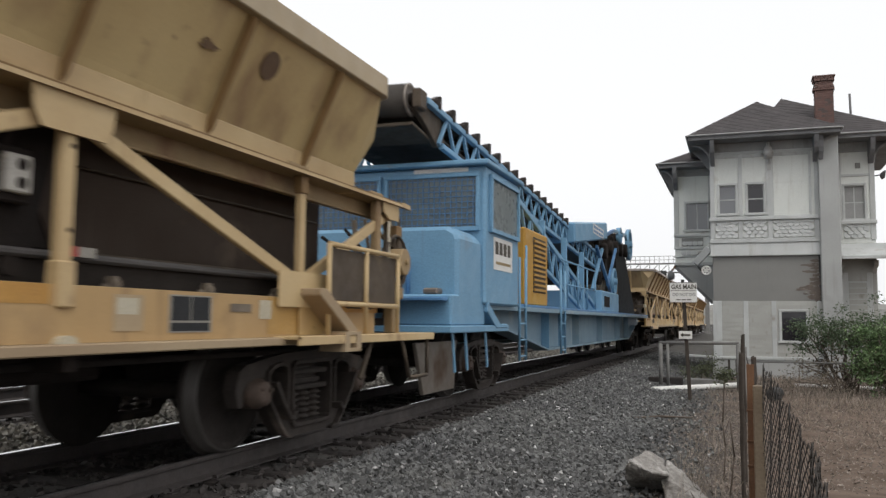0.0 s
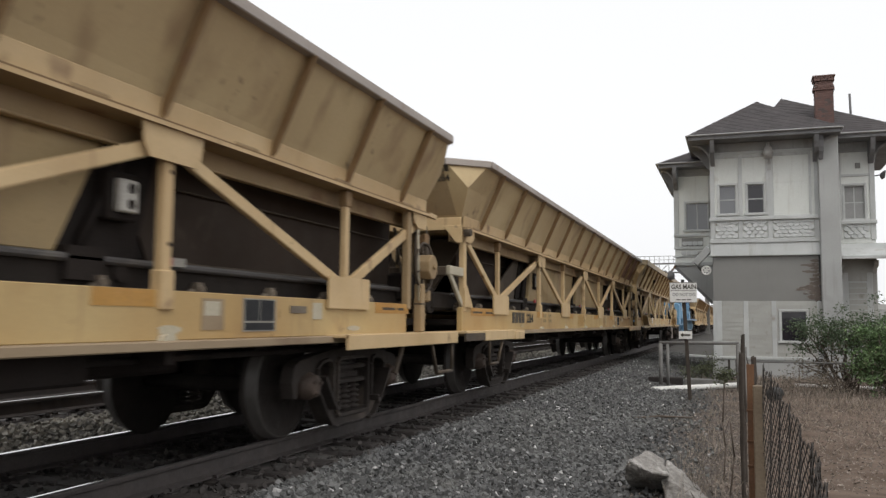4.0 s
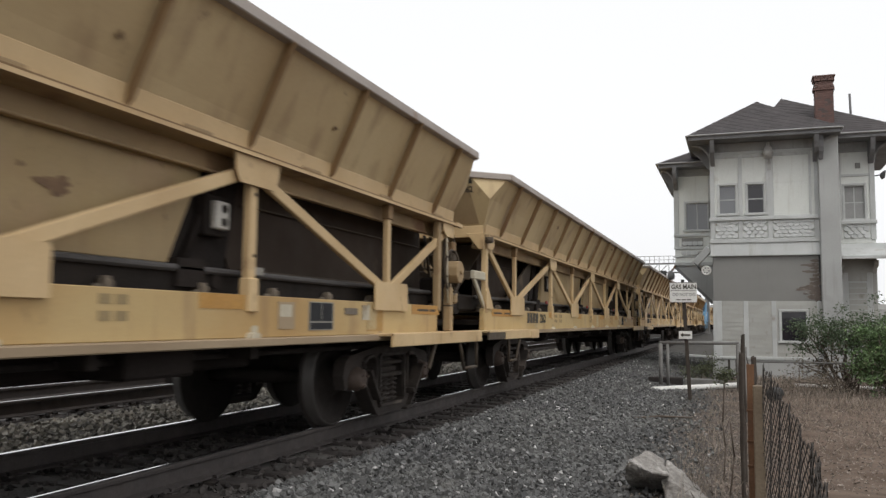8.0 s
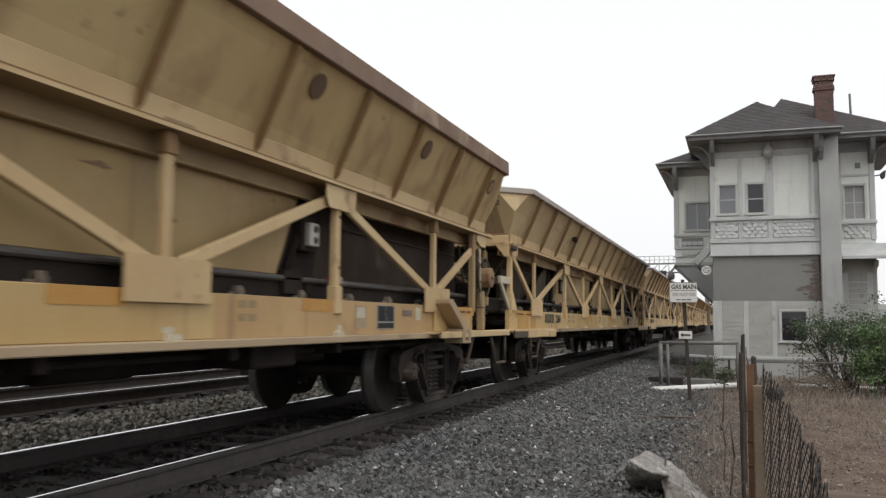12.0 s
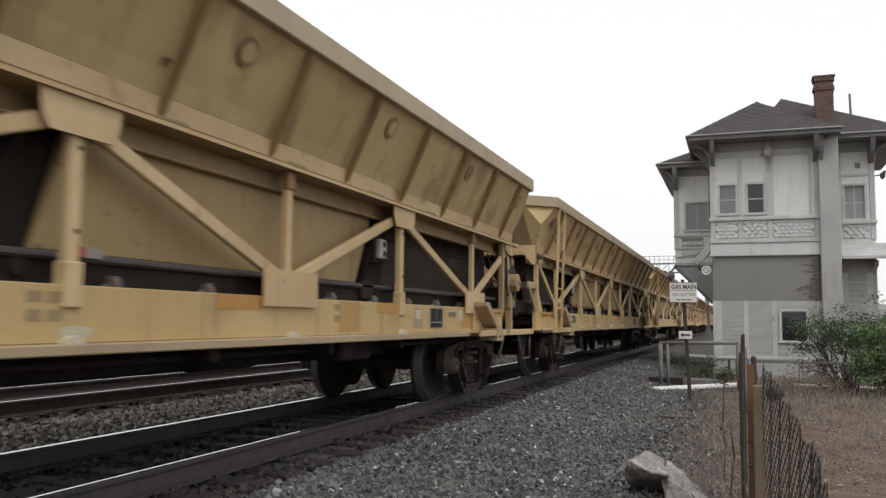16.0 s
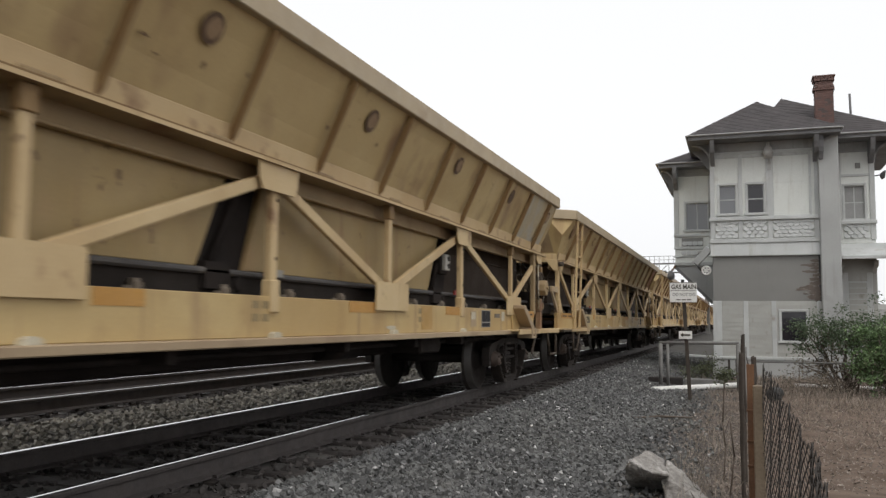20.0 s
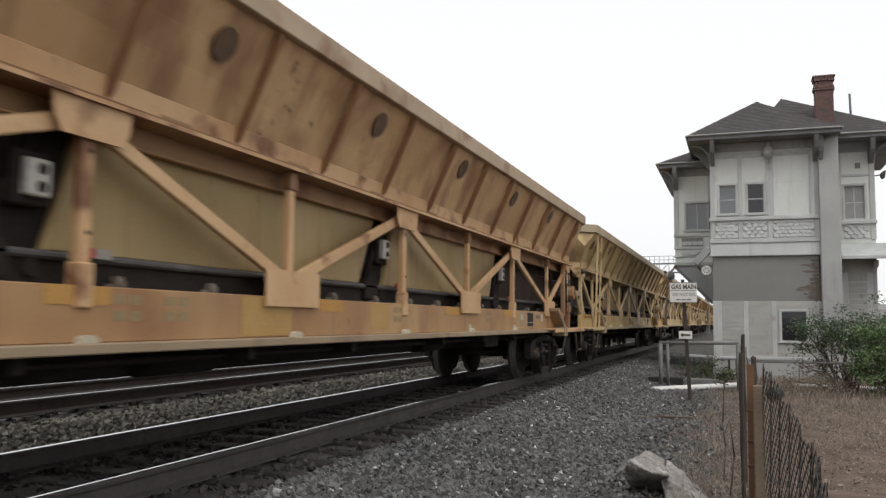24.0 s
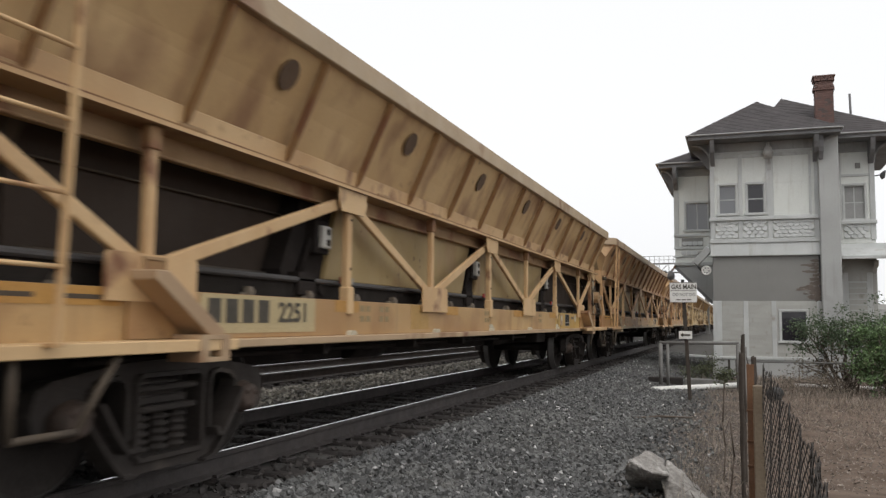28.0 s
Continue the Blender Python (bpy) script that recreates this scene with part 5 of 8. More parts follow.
for y, z, w, h in ((3.40, 2.85, 0.05, 0.07), (3.58, 2.775, 0.24, 0.035), (3.95, 2.745, 0.24, 0.045), (4.30, 2.76, 0.20, 0.05), (3.30, 2.98, 0.05, 0.15), (3.9, 2.87, 0.05, 0.05), (4.1, 2.93, 0.03, 0.04),
                   (2.93, 2.79, 0.03, 0.03), (2.7, 2.78, 0.035, 0.035), (2.58, 2.54, 0.05, 0.05), (-7.34, 2.73, 0.035, 0.03), (-7.2, 2.65, 0.045, 0.035), (-6.93, 2.80, 0.03, 0.022),
                   (-6.78, 2.87, 0.045, 0.03), (-6.52, 2.85, 0.04, 0.028), (-5.95, 2.85, 0.03, 0.025), (-5.83, 2.90, 0.03, 0.02), (-5.22, 2.75, 0.04, 0.05), (0.4, 2.93, 0.06, 0.07), (3.7, 2.96, 0.10, 0.08),
                   (2.45, 1.78, 0.07, 0.10), (2.8, 1.71, 0.06, 0.05), (3.05, 1.86, 0.05, 0.03), (3.2, 1.84, 0.07, 0.02), (1.6, 1.9, 0.10, 0.04), (-1.6, 1.75, 0.05, 0.04)):
    rust_blot(cars[5], y, z, w, h, blot_rng, 0.001)
for y, z, w, h in ((-3.95, 2.79, 0.09, 0.05), (-3.85, 2.74, 0.04, 0.05), (3.15, 2.72, 0.05, 0.04), (5.85, 2.77, 0.06, 0.03), (-2.0, 2.10, 0.09, 0.02), (-2.15, 1.86, 0.06, 0.10),
                   (-2.28, 1.74, 0.09, 0.04), (-1.8, 1.78, 0.06, 0.05), (-3.5, 2.02, 0.08, 0.015), (3.05, 1.84, 0.16, 0.07), (2.8, 1.92, 0.04, 0.03)):
    rust_blot(cars[4], y, z, w, h, blot_rng, 0.001)
for y, z, w, h in ((1.95, 2.02, 0.14, 0.025), (2.53, 1.83, 0.05, 0.05), (2.7, 1.76, 0.04, 0.03), (4.0, 2.08, 0.04, 0.035), (-2.2, 1.9, 0.07, 0.04)):
    rust_blot(cars[6], y, z, w, h, blot_rng, 0.001)
for y, z, w, h in ((-1.8, 2.78, 0.07, 0.02), (-1.65, 2.71, 0.04, 0.015), (-1.2, 2.77, 0.03, 0.04), (0.6, 2.75, 0.035, 0.035), (1.6, 2.8, 0.03, 0.03)):
    rust_blot(cars[10], y, z, w, h, blot_rng, 0.001)
for n in (0, 1, 4, 7, 8, 10, 11, 12, 13, 14):
    rust_blot(cars[n], blot_rng.uniform(-8, 8), blot_rng.uniform(2.7, 3.05), blot_rng.uniform(0.08, 0.22), blot_rng.uniform(0.04, 0.10), blot_rng)
for n, y, z in ((5, -4.87, 2.83), (0, -4.72, 2.79)):
    hop = next(c for c in cars[n].children if c.name.startswith("hopper"))
    x = 1.278 + 0.486 * (z - 2.48)
    jb = boxpart("junction_box", (x, x + 0.10, y - 0.06, y + 0.06, z - 0.05, z + 0.06), M_GRIME, hop, "small dark junction box", 0.015)
    tubepart("cable", (x + 0.06, y, z - 0.04), (1.37, y - 0.02, 2.34), 0.008, M_GRIME, jb, seg=6)
M_DIRTYSILL = mat("exhaust_stained_paint", (0.47, 0.315, 0.145), (0.36, 0.225, 0.10), 0.8, 0.65, 0, 0.12, 45, (0.17, 0.10, 0.055), 0.60, 1.4, (0.19, 0.115, 0.06), 0.58, grain=0.05, soft_stain=0.25)
for n in (0, 1, 6, 13):
    sill = next(c for c in cars[n].children if c.name.startswith("side_sill") and c.children)
    boxpart("stained_plate", (1.2750, 1.2756, 2.9, 8.93, 0.937, 1.257), M_DIRTYSILL, sill, "exhaust-stained brown length of the sill")
sill = next(c for c in cars[14].children if c.name.startswith("side_sill") and c.children)
boxpart("yellow_plate", (1.2750, 1.2756, 4.70, 8.93, 0.937, 1.257), mat("ochre_yellow_sill_paint", (0.47, 0.305, 0.088), (0.40, 0.245, 0.070), 0.8, 0.65, 0, 0.12, 45, (0.27, 0.165, 0.075), 0.60, 1.4, (0.24, 0.15, 0.07), 0.60, grain=0.05), sill, "ochre-yellow length of the sill")
bm = bmesh.new()
torus(bm, (1.279, 5.10, 1.09), 0.15, 0.006, 32, 5)
part("round_mark", bm, M_STIRRUP, sill, "plain round outline mark")
daub_rng = random.Random(17)
for n, ob in cars.items():
    if -1 < n < 15:
        sill = next(c for c in ob.children if c.name.startswith("side_sill") and c.children)
        for y in daub_rng.sample((-6.2, -4.75, -2.4, 0.05, 2.4, 4.85, 7.6), 4 if n < 6 else 2):
            bm = bmesh.new()
            w, h = daub_rng.uniform(0.05, 0.14), daub_rng.uniform(0.02, 0.04)
            prism(bm, [(y + w * math.cos(a) * daub_rng.uniform(0.8, 1.1), 1.0 + h * math.sin(a)) for a in (2 * math.pi * k / 12 for k in range(12))], "x", 1.2765, 1.281)
            part("paint_daub", bm, M_CREAM if n % 2 else M_PALEBAR, sill, "pale paint daub")
        if n in (2, 5, 8, 12):
            for y, w, z in ((-8.95, 0.75, 1.20), (-8.05, 0.42, 1.14)):
                boxpart("paint_patch", (1.2752, 1.2785, y, y + w, 0.96, z), M_OCHRE, sill, "ochre repainted patch")
        for _ in range(daub_rng.choice((1, 2, 2))):
            y, w = daub_rng.choice((-3.2, -0.9, 0.7, 3.3, 6.9)), daub_rng.uniform(0.2, 0.8)
            boxpart("paint_patch", (1.2752, 1.2785, y, y + w, 0.945 + daub_rng.uniform(0, 0.06), 1.25), M_OCHRE if daub_rng.random() < 0.7 or n > 5 else M_CREAM, sill, "ochre repainted patch")
# ---- the signal tower ----
M_WALL = mat("weathered_white_boards", (0.655, 0.670, 0.635), (0.565, 0.580, 0.550), 0.9, 0.75, 0, 0.06, 35, (0.43, 0.42, 0.385), 0.63, 1.4, (0.44, 0.425, 0.38), 0.585, grain=0.06)
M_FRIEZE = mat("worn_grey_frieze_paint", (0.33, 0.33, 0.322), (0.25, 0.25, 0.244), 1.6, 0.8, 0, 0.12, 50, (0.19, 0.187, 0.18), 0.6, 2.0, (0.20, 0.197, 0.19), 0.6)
M_TRIMW = mat("weathered_white_trim", (0.505, 0.515, 0.505), (0.375, 0.385, 0.378), 1.6, 0.7, 0, 0.2, 60, (0.30, 0.28, 0.25), 0.64, 2.0, (0.30, 0.285, 0.255), 0.585, grain=0.08)
M_SIDING = mat("cream_grey_siding", (0.385, 0.384, 0.358), (0.315, 0.313, 0.288), 1.4, 0.75, 0, 0.2, 55, (0.24, 0.225, 0.19), 0.64, 2.2, (0.25, 0.23, 0.20), 0.62, grain=0.08)
M_GREYBAND = mat("grey_plywood_paint", (0.215, 0.212, 0.20), (0.185, 0.182, 0.172), 0.8, 0.7, 0, 0.05, 50, (0.15, 0.145, 0.135), 0.66, 1.2, (0.16, 0.155, 0.145), 0.64, grain=0.04)
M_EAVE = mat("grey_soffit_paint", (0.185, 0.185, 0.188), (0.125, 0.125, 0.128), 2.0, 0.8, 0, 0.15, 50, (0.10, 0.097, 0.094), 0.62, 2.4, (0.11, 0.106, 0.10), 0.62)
M_SHINGLE = mat("dark_asphalt_shingles", (0.043, 0.038, 0.039), (0.065, 0.057, 0.057), 1.4, 0.9, 0, 0.4, 40, (0.10, 0.088, 0.084), 0.66, 1.5)
M_GUTTER = mat("pale_metal_gutter", (0.33, 0.33, 0.325), (0.22, 0.218, 0.213), 1.2, 0.5, 0.2, 0.1, 50, (0.12, 0.115, 0.11), 0.62, 1.8)
M_BRICK = mat("red_chimney_brick", (0.150, 0.084, 0.070), (0.112, 0.068, 0.060), 2.0, 0.85, 0, 0.3, 40, (0.082, 0.066, 0.062), 0.52, 1.4)
M_CONC = mat("painted_stucco_shaft", (0.385, 0.39, 0.38), (0.29, 0.293, 0.286), 0.7, 0.85, 0, 0.12, 40, (0.235, 0.23, 0.22), 0.60, 1.0, (0.25, 0.243, 0.23), 0.58, grain=0.06, soft_stain=0.2)
# Tint raised so the opaque panes carry some reflected sky.
M_PANE = glass_mat("window_glass", (0.155, 0.16, 0.17))
M_PANE_DARK = glass_mat("dark_window_glass", (0.018, 0.016, 0.020))
M_BLIND = mat("drawn_window_blind", (0.30, 0.30, 0.295), (0.25, 0.25, 0.245), 4.0, 0.8, 0, 0.05, 50)
M_LAMP = mat("grey_lamp_housing", (0.44, 0.435, 0.42), (0.30, 0.295, 0.28), 4.0, 0.5, 0.2, 0.1, 60)
M_BLACK = mat("black_enamel", (0.02, 0.02, 0.02), (0.03, 0.03, 0.03), 4.0, 0.5, 0, 0.1, 60)
M_GREYINK = mat("worn_grey_lettering", (0.20, 0.195, 0.185), (0.28, 0.275, 0.26), 6.0, 0.7, 0, 0.1, 80)
M_PIPE = mat("galvanised_pipe", (0.20, 0.195, 0.185), (0.135, 0.13, 0.122), 3.0, 0.7, 0.1, 0.1, 60, (0.20, 0.15, 0.11), 0.66)
M_POSTWOOD = mat("weathered_tan_timber", (0.24, 0.19, 0.135), (0.17, 0.13, 0.09), 3.0, 0.85, 0, 0.4, 40, (0.12, 0.09, 0.06), 0.64)
M_OLDWOOD = mat("grey_old_timber", (0.060, 0.047, 0.037), (0.036, 0.028, 0.022), 4.0, 0.9, 0, 0.4, 40)
M_LINK = mat("dull_fence_wire", (0.045, 0.038, 0.033), (0.030, 0.026, 0.023), 8.0, 0.7, 0.3, 0.1, 60)

M_PEEL = mat("bare_peeled_wood", (0.165, 0.135, 0.115), (0.105, 0.085, 0.072), 5.0, 0.85, 0, 0.3, 40, (0.215, 0.205, 0.19), 0.56, 6.0)
tower = thing("signal_tower", "two-storey old wooden signal tower in peeling white paint", "house")


def holed_wall(bm, x0, x1, z0, z1, y0, y1, holes):
    xs = sorted({x0, x1, *[h[0] for h in holes], *[h[1] for h in holes]})
    zs = sorted({z0, z1, *[h[2] for h in holes], *[h[3] for h in holes]})
    for a, b in zip(xs, xs[1:]):
        for c, d in zip(zs, zs[1:]):
            mx, mz = (a + b) / 2, (c + d) / 2
            if not any(h[0] < mx < h[1] and h[2] < mz < h[3] for h in holes):
                box(bm, a, b, y0, y1, c, d)


def sash_window(x0, x1, z0, z1, y, pane, panes=(1, 2), lower=None):
    """A framed sash set into a wall whose outer face is at y (facing the camera's side)."""
    bm = bmesh.new()
    f = 0.045
    box(bm, x0 - f, x0 + 0.02, y - 0.03, y + 0.08, z0 - f, z1 + f)
    box(bm, x1 - 0.02, x1 + f, y - 0.03, y + 0.08, z0 - f, z1 + f)
    box(bm, x0 + 0.02, x1 - 0.02, y - 0.03, y + 0.08, z1 - 0.02, z1 + f)
    win = part("window", bm, M_TRIMW, tower, "small sash window", 0.006)
    boxpart("sill", (x0 - 0.08, x1 + 0.08, y - 0.07, y + 0.06, z0 - 0.06, z0 + 0.01), M_TRIMW, win, "", 0.006)
    nx, nz = panes
    w, h = (x1 - x0 - 0.04) / nx, (z1 - z0 - 0.02) / nz
    for i in range(nx):
        for j in range(nz):
            a, c = x0 + 0.02 + w * i, z0 + h * j
            yy = y + 0.03 + (0.03 if j else 0)
            boxpart("pane", (a + 0.015, a + w - 0.015, yy + 0.012, yy + 0.018, c + 0.018, c + h - 0.018), lower if lower and j == 0 else pane, win)
            bm = bmesh.new()
            holed_wall(bm, a, a + w, c, c + h, yy, yy + 0.03, [(a + 0.015, a + w - 0.015, c + 0.018, c + h - 0.018)])
            part("sash", bm, M_TRIMW, win)
    boxpart("blind", (x0, x1, y + 0.10, y + 0.105, z0, z1), M_BLACK if pane is M_PANE_DARK else M_BLIND, win)
    return win


YF = 25.6
MX0, MX1 = -0.67, 2.24
# main block, upper storey
holes = [(-0.45, 0.04, 4.27, 5.13), (0.33, 0.81, 4.27, 5.14)]
bm = bmesh.new()
holed_wall(bm, MX0, MX1, 3.40, 6.40, YF, YF + 0.18, holes)
box(bm, MX0, MX0 + 0.18, YF + 0.18, 33.0, 3.02, 6.40)
box(bm, MX1 - 0.18, MX1, YF + 0.18, 26.4, 3.02, 6.40)
part("upper_wall", bm, M_WALL, tower, "panelled upper wall in peeling white paint", 0.004)
sash_window(-0.45, 0.04, 4.27, 5.13, YF, M_PANE, (1, 2))
sash_window(0.33, 0.81, 4.27, 5.14, YF, M_PANE_DARK, (1, 2))
# raised framing of the panels
for x0, x1 in ((MX0 - 0.02, MX0 + 0.10), (0.10, 0.21), (0.86, 1.05), (2.00, 2.06), (MX1 - 0.10, MX1 + 0.02)):
    boxpart("stile", (x0, x1, YF - 0.035, YF, 4.16, 6.12), M_TRIMW, tower, "", 0.006)
boxpart("top_rail", (MX0 - 0.03, MX1 + 0.03, YF - 0.045, YF, 6.02, 6.10), M_TRIMW, tower, "", 0.006)
# Frieze boards take a darker grey than the wall below.
boxpart("frieze", (MX0 - 0.03, MX1 + 0.0, YF - 0.055, YF, 6.10, 6.42), M_FRIEZE, tower, "worn frieze board under the eaves, a darker grey than the wall", 0.006)
boxpart("frieze", (2.77, 3.80, 26.345, 26.4, 6.06, 6.35), M_FRIEZE, tower, "worn frieze board under the eaves, a darker grey than the wall", 0.006)
boxpart("frieze", (-1.87, -0.68, 27.545, 27.6, 5.78, 6.06), M_FRIEZE, tower, "worn frieze board under the eaves, a darker grey than the wall", 0.006)
for a, b in ((MX0 + 0.10, 0.10), (0.21, 0.86), (1.05, 2.00)):
    for z0, z1 in ((5.92, 6.02), (4.16, 4.19)):
        boxpart("panel_rail", (a, b, YF - 0.028, YF, z0, z1), M_TRIMW, tower, "", 0.004)
boxpart("ledge", (MX0 - 0.06, MX1 + 0.04, YF - 0.10, YF, 4.06, 4.16), M_TRIMW, tower, "weathered window ledge", 0.01)
# band of fish-scale shingles
SCALE_BM = bmesh.new()
prism(SCALE_BM, [(-0.074, 0.080), (-0.076, -0.005), (-0.064, -0.036), (-0.036, -0.055), (0, -0.062), (0.036, -0.055), (0.064, -0.036), (0.076, -0.005), (0.074, 0.080)], "y", -0.026, 0.0)
SCALE = bpy.data.meshes.new("fish_scale_shingle")
bmesh.ops.recalc_face_normals(SCALE_BM, faces=SCALE_BM.faces)
SCALE_BM.to_mesh(SCALE)
SCALE_BM.free()
SCALE.materials.append(M_TRIMW)
pr0 = random.Random(4)


def shingle_panel(a, b, y, z, rows):
    """Rows of round-butted shingles between two stiles, every second row set over by half."""
    n = max(2, round((b - a) / 0.160))
    pitch = (b - a) / n
    for r in range(rows):
        for k in range(n - (r % 2)):
            s = new("shingle", SCALE)
            s.parent = tower
            s.matrix_basis = pose(a + pitch * (k + 0.5 + (0.5 if r % 2 else 0)), y - 0.018, z + 0.104 * r, -13 + pr0.uniform(-3, 3), pr0.uniform(-2.5, 2.5), pr0.uniform(-3, 3))


for a, b in ((MX0 + 0.11, 0.075), (0.21, 0.875), (1.03, 2.11)):
    shingle_panel(a, b, YF, 3.60, 5)
shingle_panel(2.95, 3.64, 26.4, 3.60, 4)
for x0, x1 in ((MX0 - 0.02, MX0 + 0.10), (0.08, 0.20), (0.88, 1.02), (MX1 - 0.12, MX1 + 0.02)):
    boxpart("stile", (x0, x1, YF - 0.035, YF, 3.52, 4.06), M_TRIMW, tower, "", 0.006)
boxpart("belt_course", (MX0 - 0.05, MX1 + 0.02, YF - 0.09, YF, 3.40, 3.52), M_TRIMW, tower, "", 0.012)
bm = bmesh.new()
prism(bm, [(YF - 0.05, 3.40), (YF + 0.18, 3.40), (YF + 0.18, 3.02), (YF - 0.10, 3.02), (YF - 0.10, 3.06)], "x", MX0 - 0.04, MX1 + 0.02)
part("skirt_board", bm, M_TRIMW, tower, "flared white skirt board", 0.008)
# grey boarded band and the lower storey
boxpart("grey_band", (MX0 + 0.02, MX1, YF, YF + 0.18, 1.72, 3.02), M_GREYBAND, tower, "plain grey boarded band")
pr = random.Random(14)
for i, (x, z, w, h) in enumerate(((2.12, 2.86, 0.12, 0.03), (2.02, 2.74, 0.20, 0.035), (2.12, 2.65, 0.10, 0.03), (2.0, 2.55, 0.16, 0.03), (2.14, 2.45, 0.10, 0.03), (2.08, 2.34, 0.12, 0.035),
                   (2.12, 2.22, 0.12, 0.05), (1.96, 2.10, 0.20, 0.05), (1.72, 2.05, 0.11, 0.025), (2.12, 2.0, 0.11, 0.09), (1.93, 1.97, 0.12, 0.05), (2.14, 1.82, 0.09, 0.08), (2.0, 1.83, 0.10, 0.04))):
    bm = bmesh.new()
    ph = pr.uniform(0, 6)
    prism(bm, [(min(x + 1.3 * w * math.cos(a) * (1 + 0.22 * math.sin(3 * a + ph) + 0.1 * math.sin(8 * a + ph)), 2.235), z + 1.35 * h * math.sin(a) * (1 + 0.3 * math.sin(4 * a + 2 * ph))) for a in (2 * math.pi * k / 28 for k in range(28))], "y", YF - 0.004 - 0.0012 * i, YF + 0.002)
    part("peeled_patch", bm, M_PEEL, tower, "bare dark wood where paint has peeled")
lower_holes = [(1.16, 1.86, 0.58, 1.44)]
bm = bmesh.new()
holed_wall(bm, MX0 + 0.02, MX1, -0.55, 1.72, YF + 0.03, YF + 0.18, lower_holes)
box(bm, MX0 + 0.02, MX0 + 0.18, YF + 0.18, 33.0, -0.55, 3.02)
part("lower_wall", bm, M_SIDING, tower, "cream-grey boarded lower wall")
for x0, x1 in ((MX0, MX0 + 0.24), (0.17, 0.30), (0.93, 1.05), (MX1 - 0.12, MX1 + 0.01)):
    boxpart("corner_board", (x0, x1, YF - 0.02, YF + 0.03, 0.13, 1.72), M_TRIMW, tower, "", 0.006)
boxpart("water_table", (MX0 - 0.03, MX1 + 0.02, YF - 0.06, YF + 0.03, 0.04, 0.13), M_TRIMW, tower, "", 0.01)
for a, b in ((MX0 + 0.24, 0.17), (0.30, 0.93), (1.05, 2.12)):
    bmm = bmesh.new()
    prism(bmm, [(-0.014, 0.0), (-0.005, 0.122), (0.03, 0.122), (0.03, 0.0)], "x", a, b)
    me = bpy.data.meshes.new("siding_board")
    bmesh.ops.recalc_face_normals(bmm, faces=bmm.faces)
    bmm.to_mesh(me)
    bmm.free()
    me.materials.append(M_SIDING)
    for k in range(13):
        z = 0.13 + 0.122 * k
        if a > 1 and 0.42 < z < 1.44:
            continue
        s = new("siding_board", me)
        s.parent = tower
        s.matrix_basis = pose(0, YF, z)
for a, b in ((1.05, 1.10), (1.92, 2.12)):
    for k in range(9):
        z = 0.496 + 0.122 * k - 0.0
        bmm = bmesh.new()
        prism(bmm, [(YF - 0.022, z), (YF - 0.006, z + 0.12), (YF + 0.03, z + 0.12), (YF + 0.03, z)], "x", a, b)
        part("siding_board", bmm, M_SIDING, tower)
sash_window(1.16, 1.86, 0.58, 1.44, YF + 0.01, M_PANE_DARK, (1, 1))
boxpart("foundation", (MX0 - 0.02, MX1 + 0.04, YF - 0.03, YF + 0.03, -0.60, 0.04), M_CONC, tower, "stained whitewashed footing", 0.01)
# stucco flue shaft rising the full height
bm = bmesh.new()
box(bm, 2.24, 2.76, YF - 0.30, YF + 0.9, -0.6, 6.48)
part("flue_shaft", bm, M_CONC, tower, "stained grey stucco flue shaft", 0.02)
# right wing
bm = bmesh.new()
holed_wall(bm, 2.76, 3.78, 3.40, 6.35, 26.4, 26.58, [(2.98, 3.54, 4.10, 5.10)])
box(bm, 3.60, 3.78, 26.58, 32.5, -0.55, 6.35)
part("wing_wall", bm, M_WALL, tower, "white boarded wing wall", 0.004)
sash_window(2.98, 3.54, 4.10, 5.10, 26.4, M_BLIND, (2, 2))
# The darker siding colour carries the porch roof's shade on this wall.
boxpart("lower_wing_wall", (2.76, 3.78, 26.4, 26.58, -0.55, 3.40), M_SIDING, tower, "cream-grey lower wing wall, darker than above to carry porch shade")
boxpart("wall_slot", (2.195, 2.24, YF - 0.008, YF, 1.72, 3.02), M_BLACK, tower, "dark open joint beside the flue")
for x0, x1 in ((2.80, 2.92), (3.66, 3.80)):
    boxpart("stile", (x0, x1, 26.365, 26.4, 3.5, 6.2), M_TRIMW, tower, "", 0.006)
boxpart("ledge", (2.78, 3.82, 26.30, 26.4, 3.96, 4.06), M_TRIMW, tower, "", 0.01)
boxpart("panel_rail", (2.92, 3.66, 26.37, 26.4, 5.35, 5.42), M_TRIMW, tower, "", 0.004)
boxpart("wall_vent", (3.30, 3.44, 26.37, 26.4, 5.58, 5.74), M_GREYBAND, tower, "small square vent", 0.006)
# flared skirt roof over the porch side
bm = bmesh.new()
prism(bm, [(26.4, 3.40), (25.42, 2.98), (25.42, 2.88), (26.4, 2.96)], "x", 2.77, 4.35)
part("porch_roof", bm, M_TRIMW, tower, "white flared porch roof", 0.012)
for x in (2.86, 3.72):
    bm = bmesh.new()
    prism(bm, [(26.4, 2.9), (25.95, 2.88), (25.95, 2.74), (26.25, 2.66), (26.4, 2.52)], "x", x - 0.05, x + 0.05)
    part("bracket", bm, M_SIDING, tower, "curved porch bracket")
for a, b in ((2.86, 3.02), (3.52, 3.66)):
    boxpart("stile", (a, b, 26.36, 26.4, 0.2, 2.55), M_TRIMW, tower, "", 0.006)
boxpart("boarded_panel", (3.02, 3.52, 26.375, 26.4, 0.3, 2.3), M_TRIMW, tower, "boarded-up window panel", 0.004)
for k in range(12):
    boxpart("batten", (3.04, 3.50, 26.362, 26.375, 0.36 + 0.16 * k, 0.50 + 0.16 * k), M_SIDING, tower)
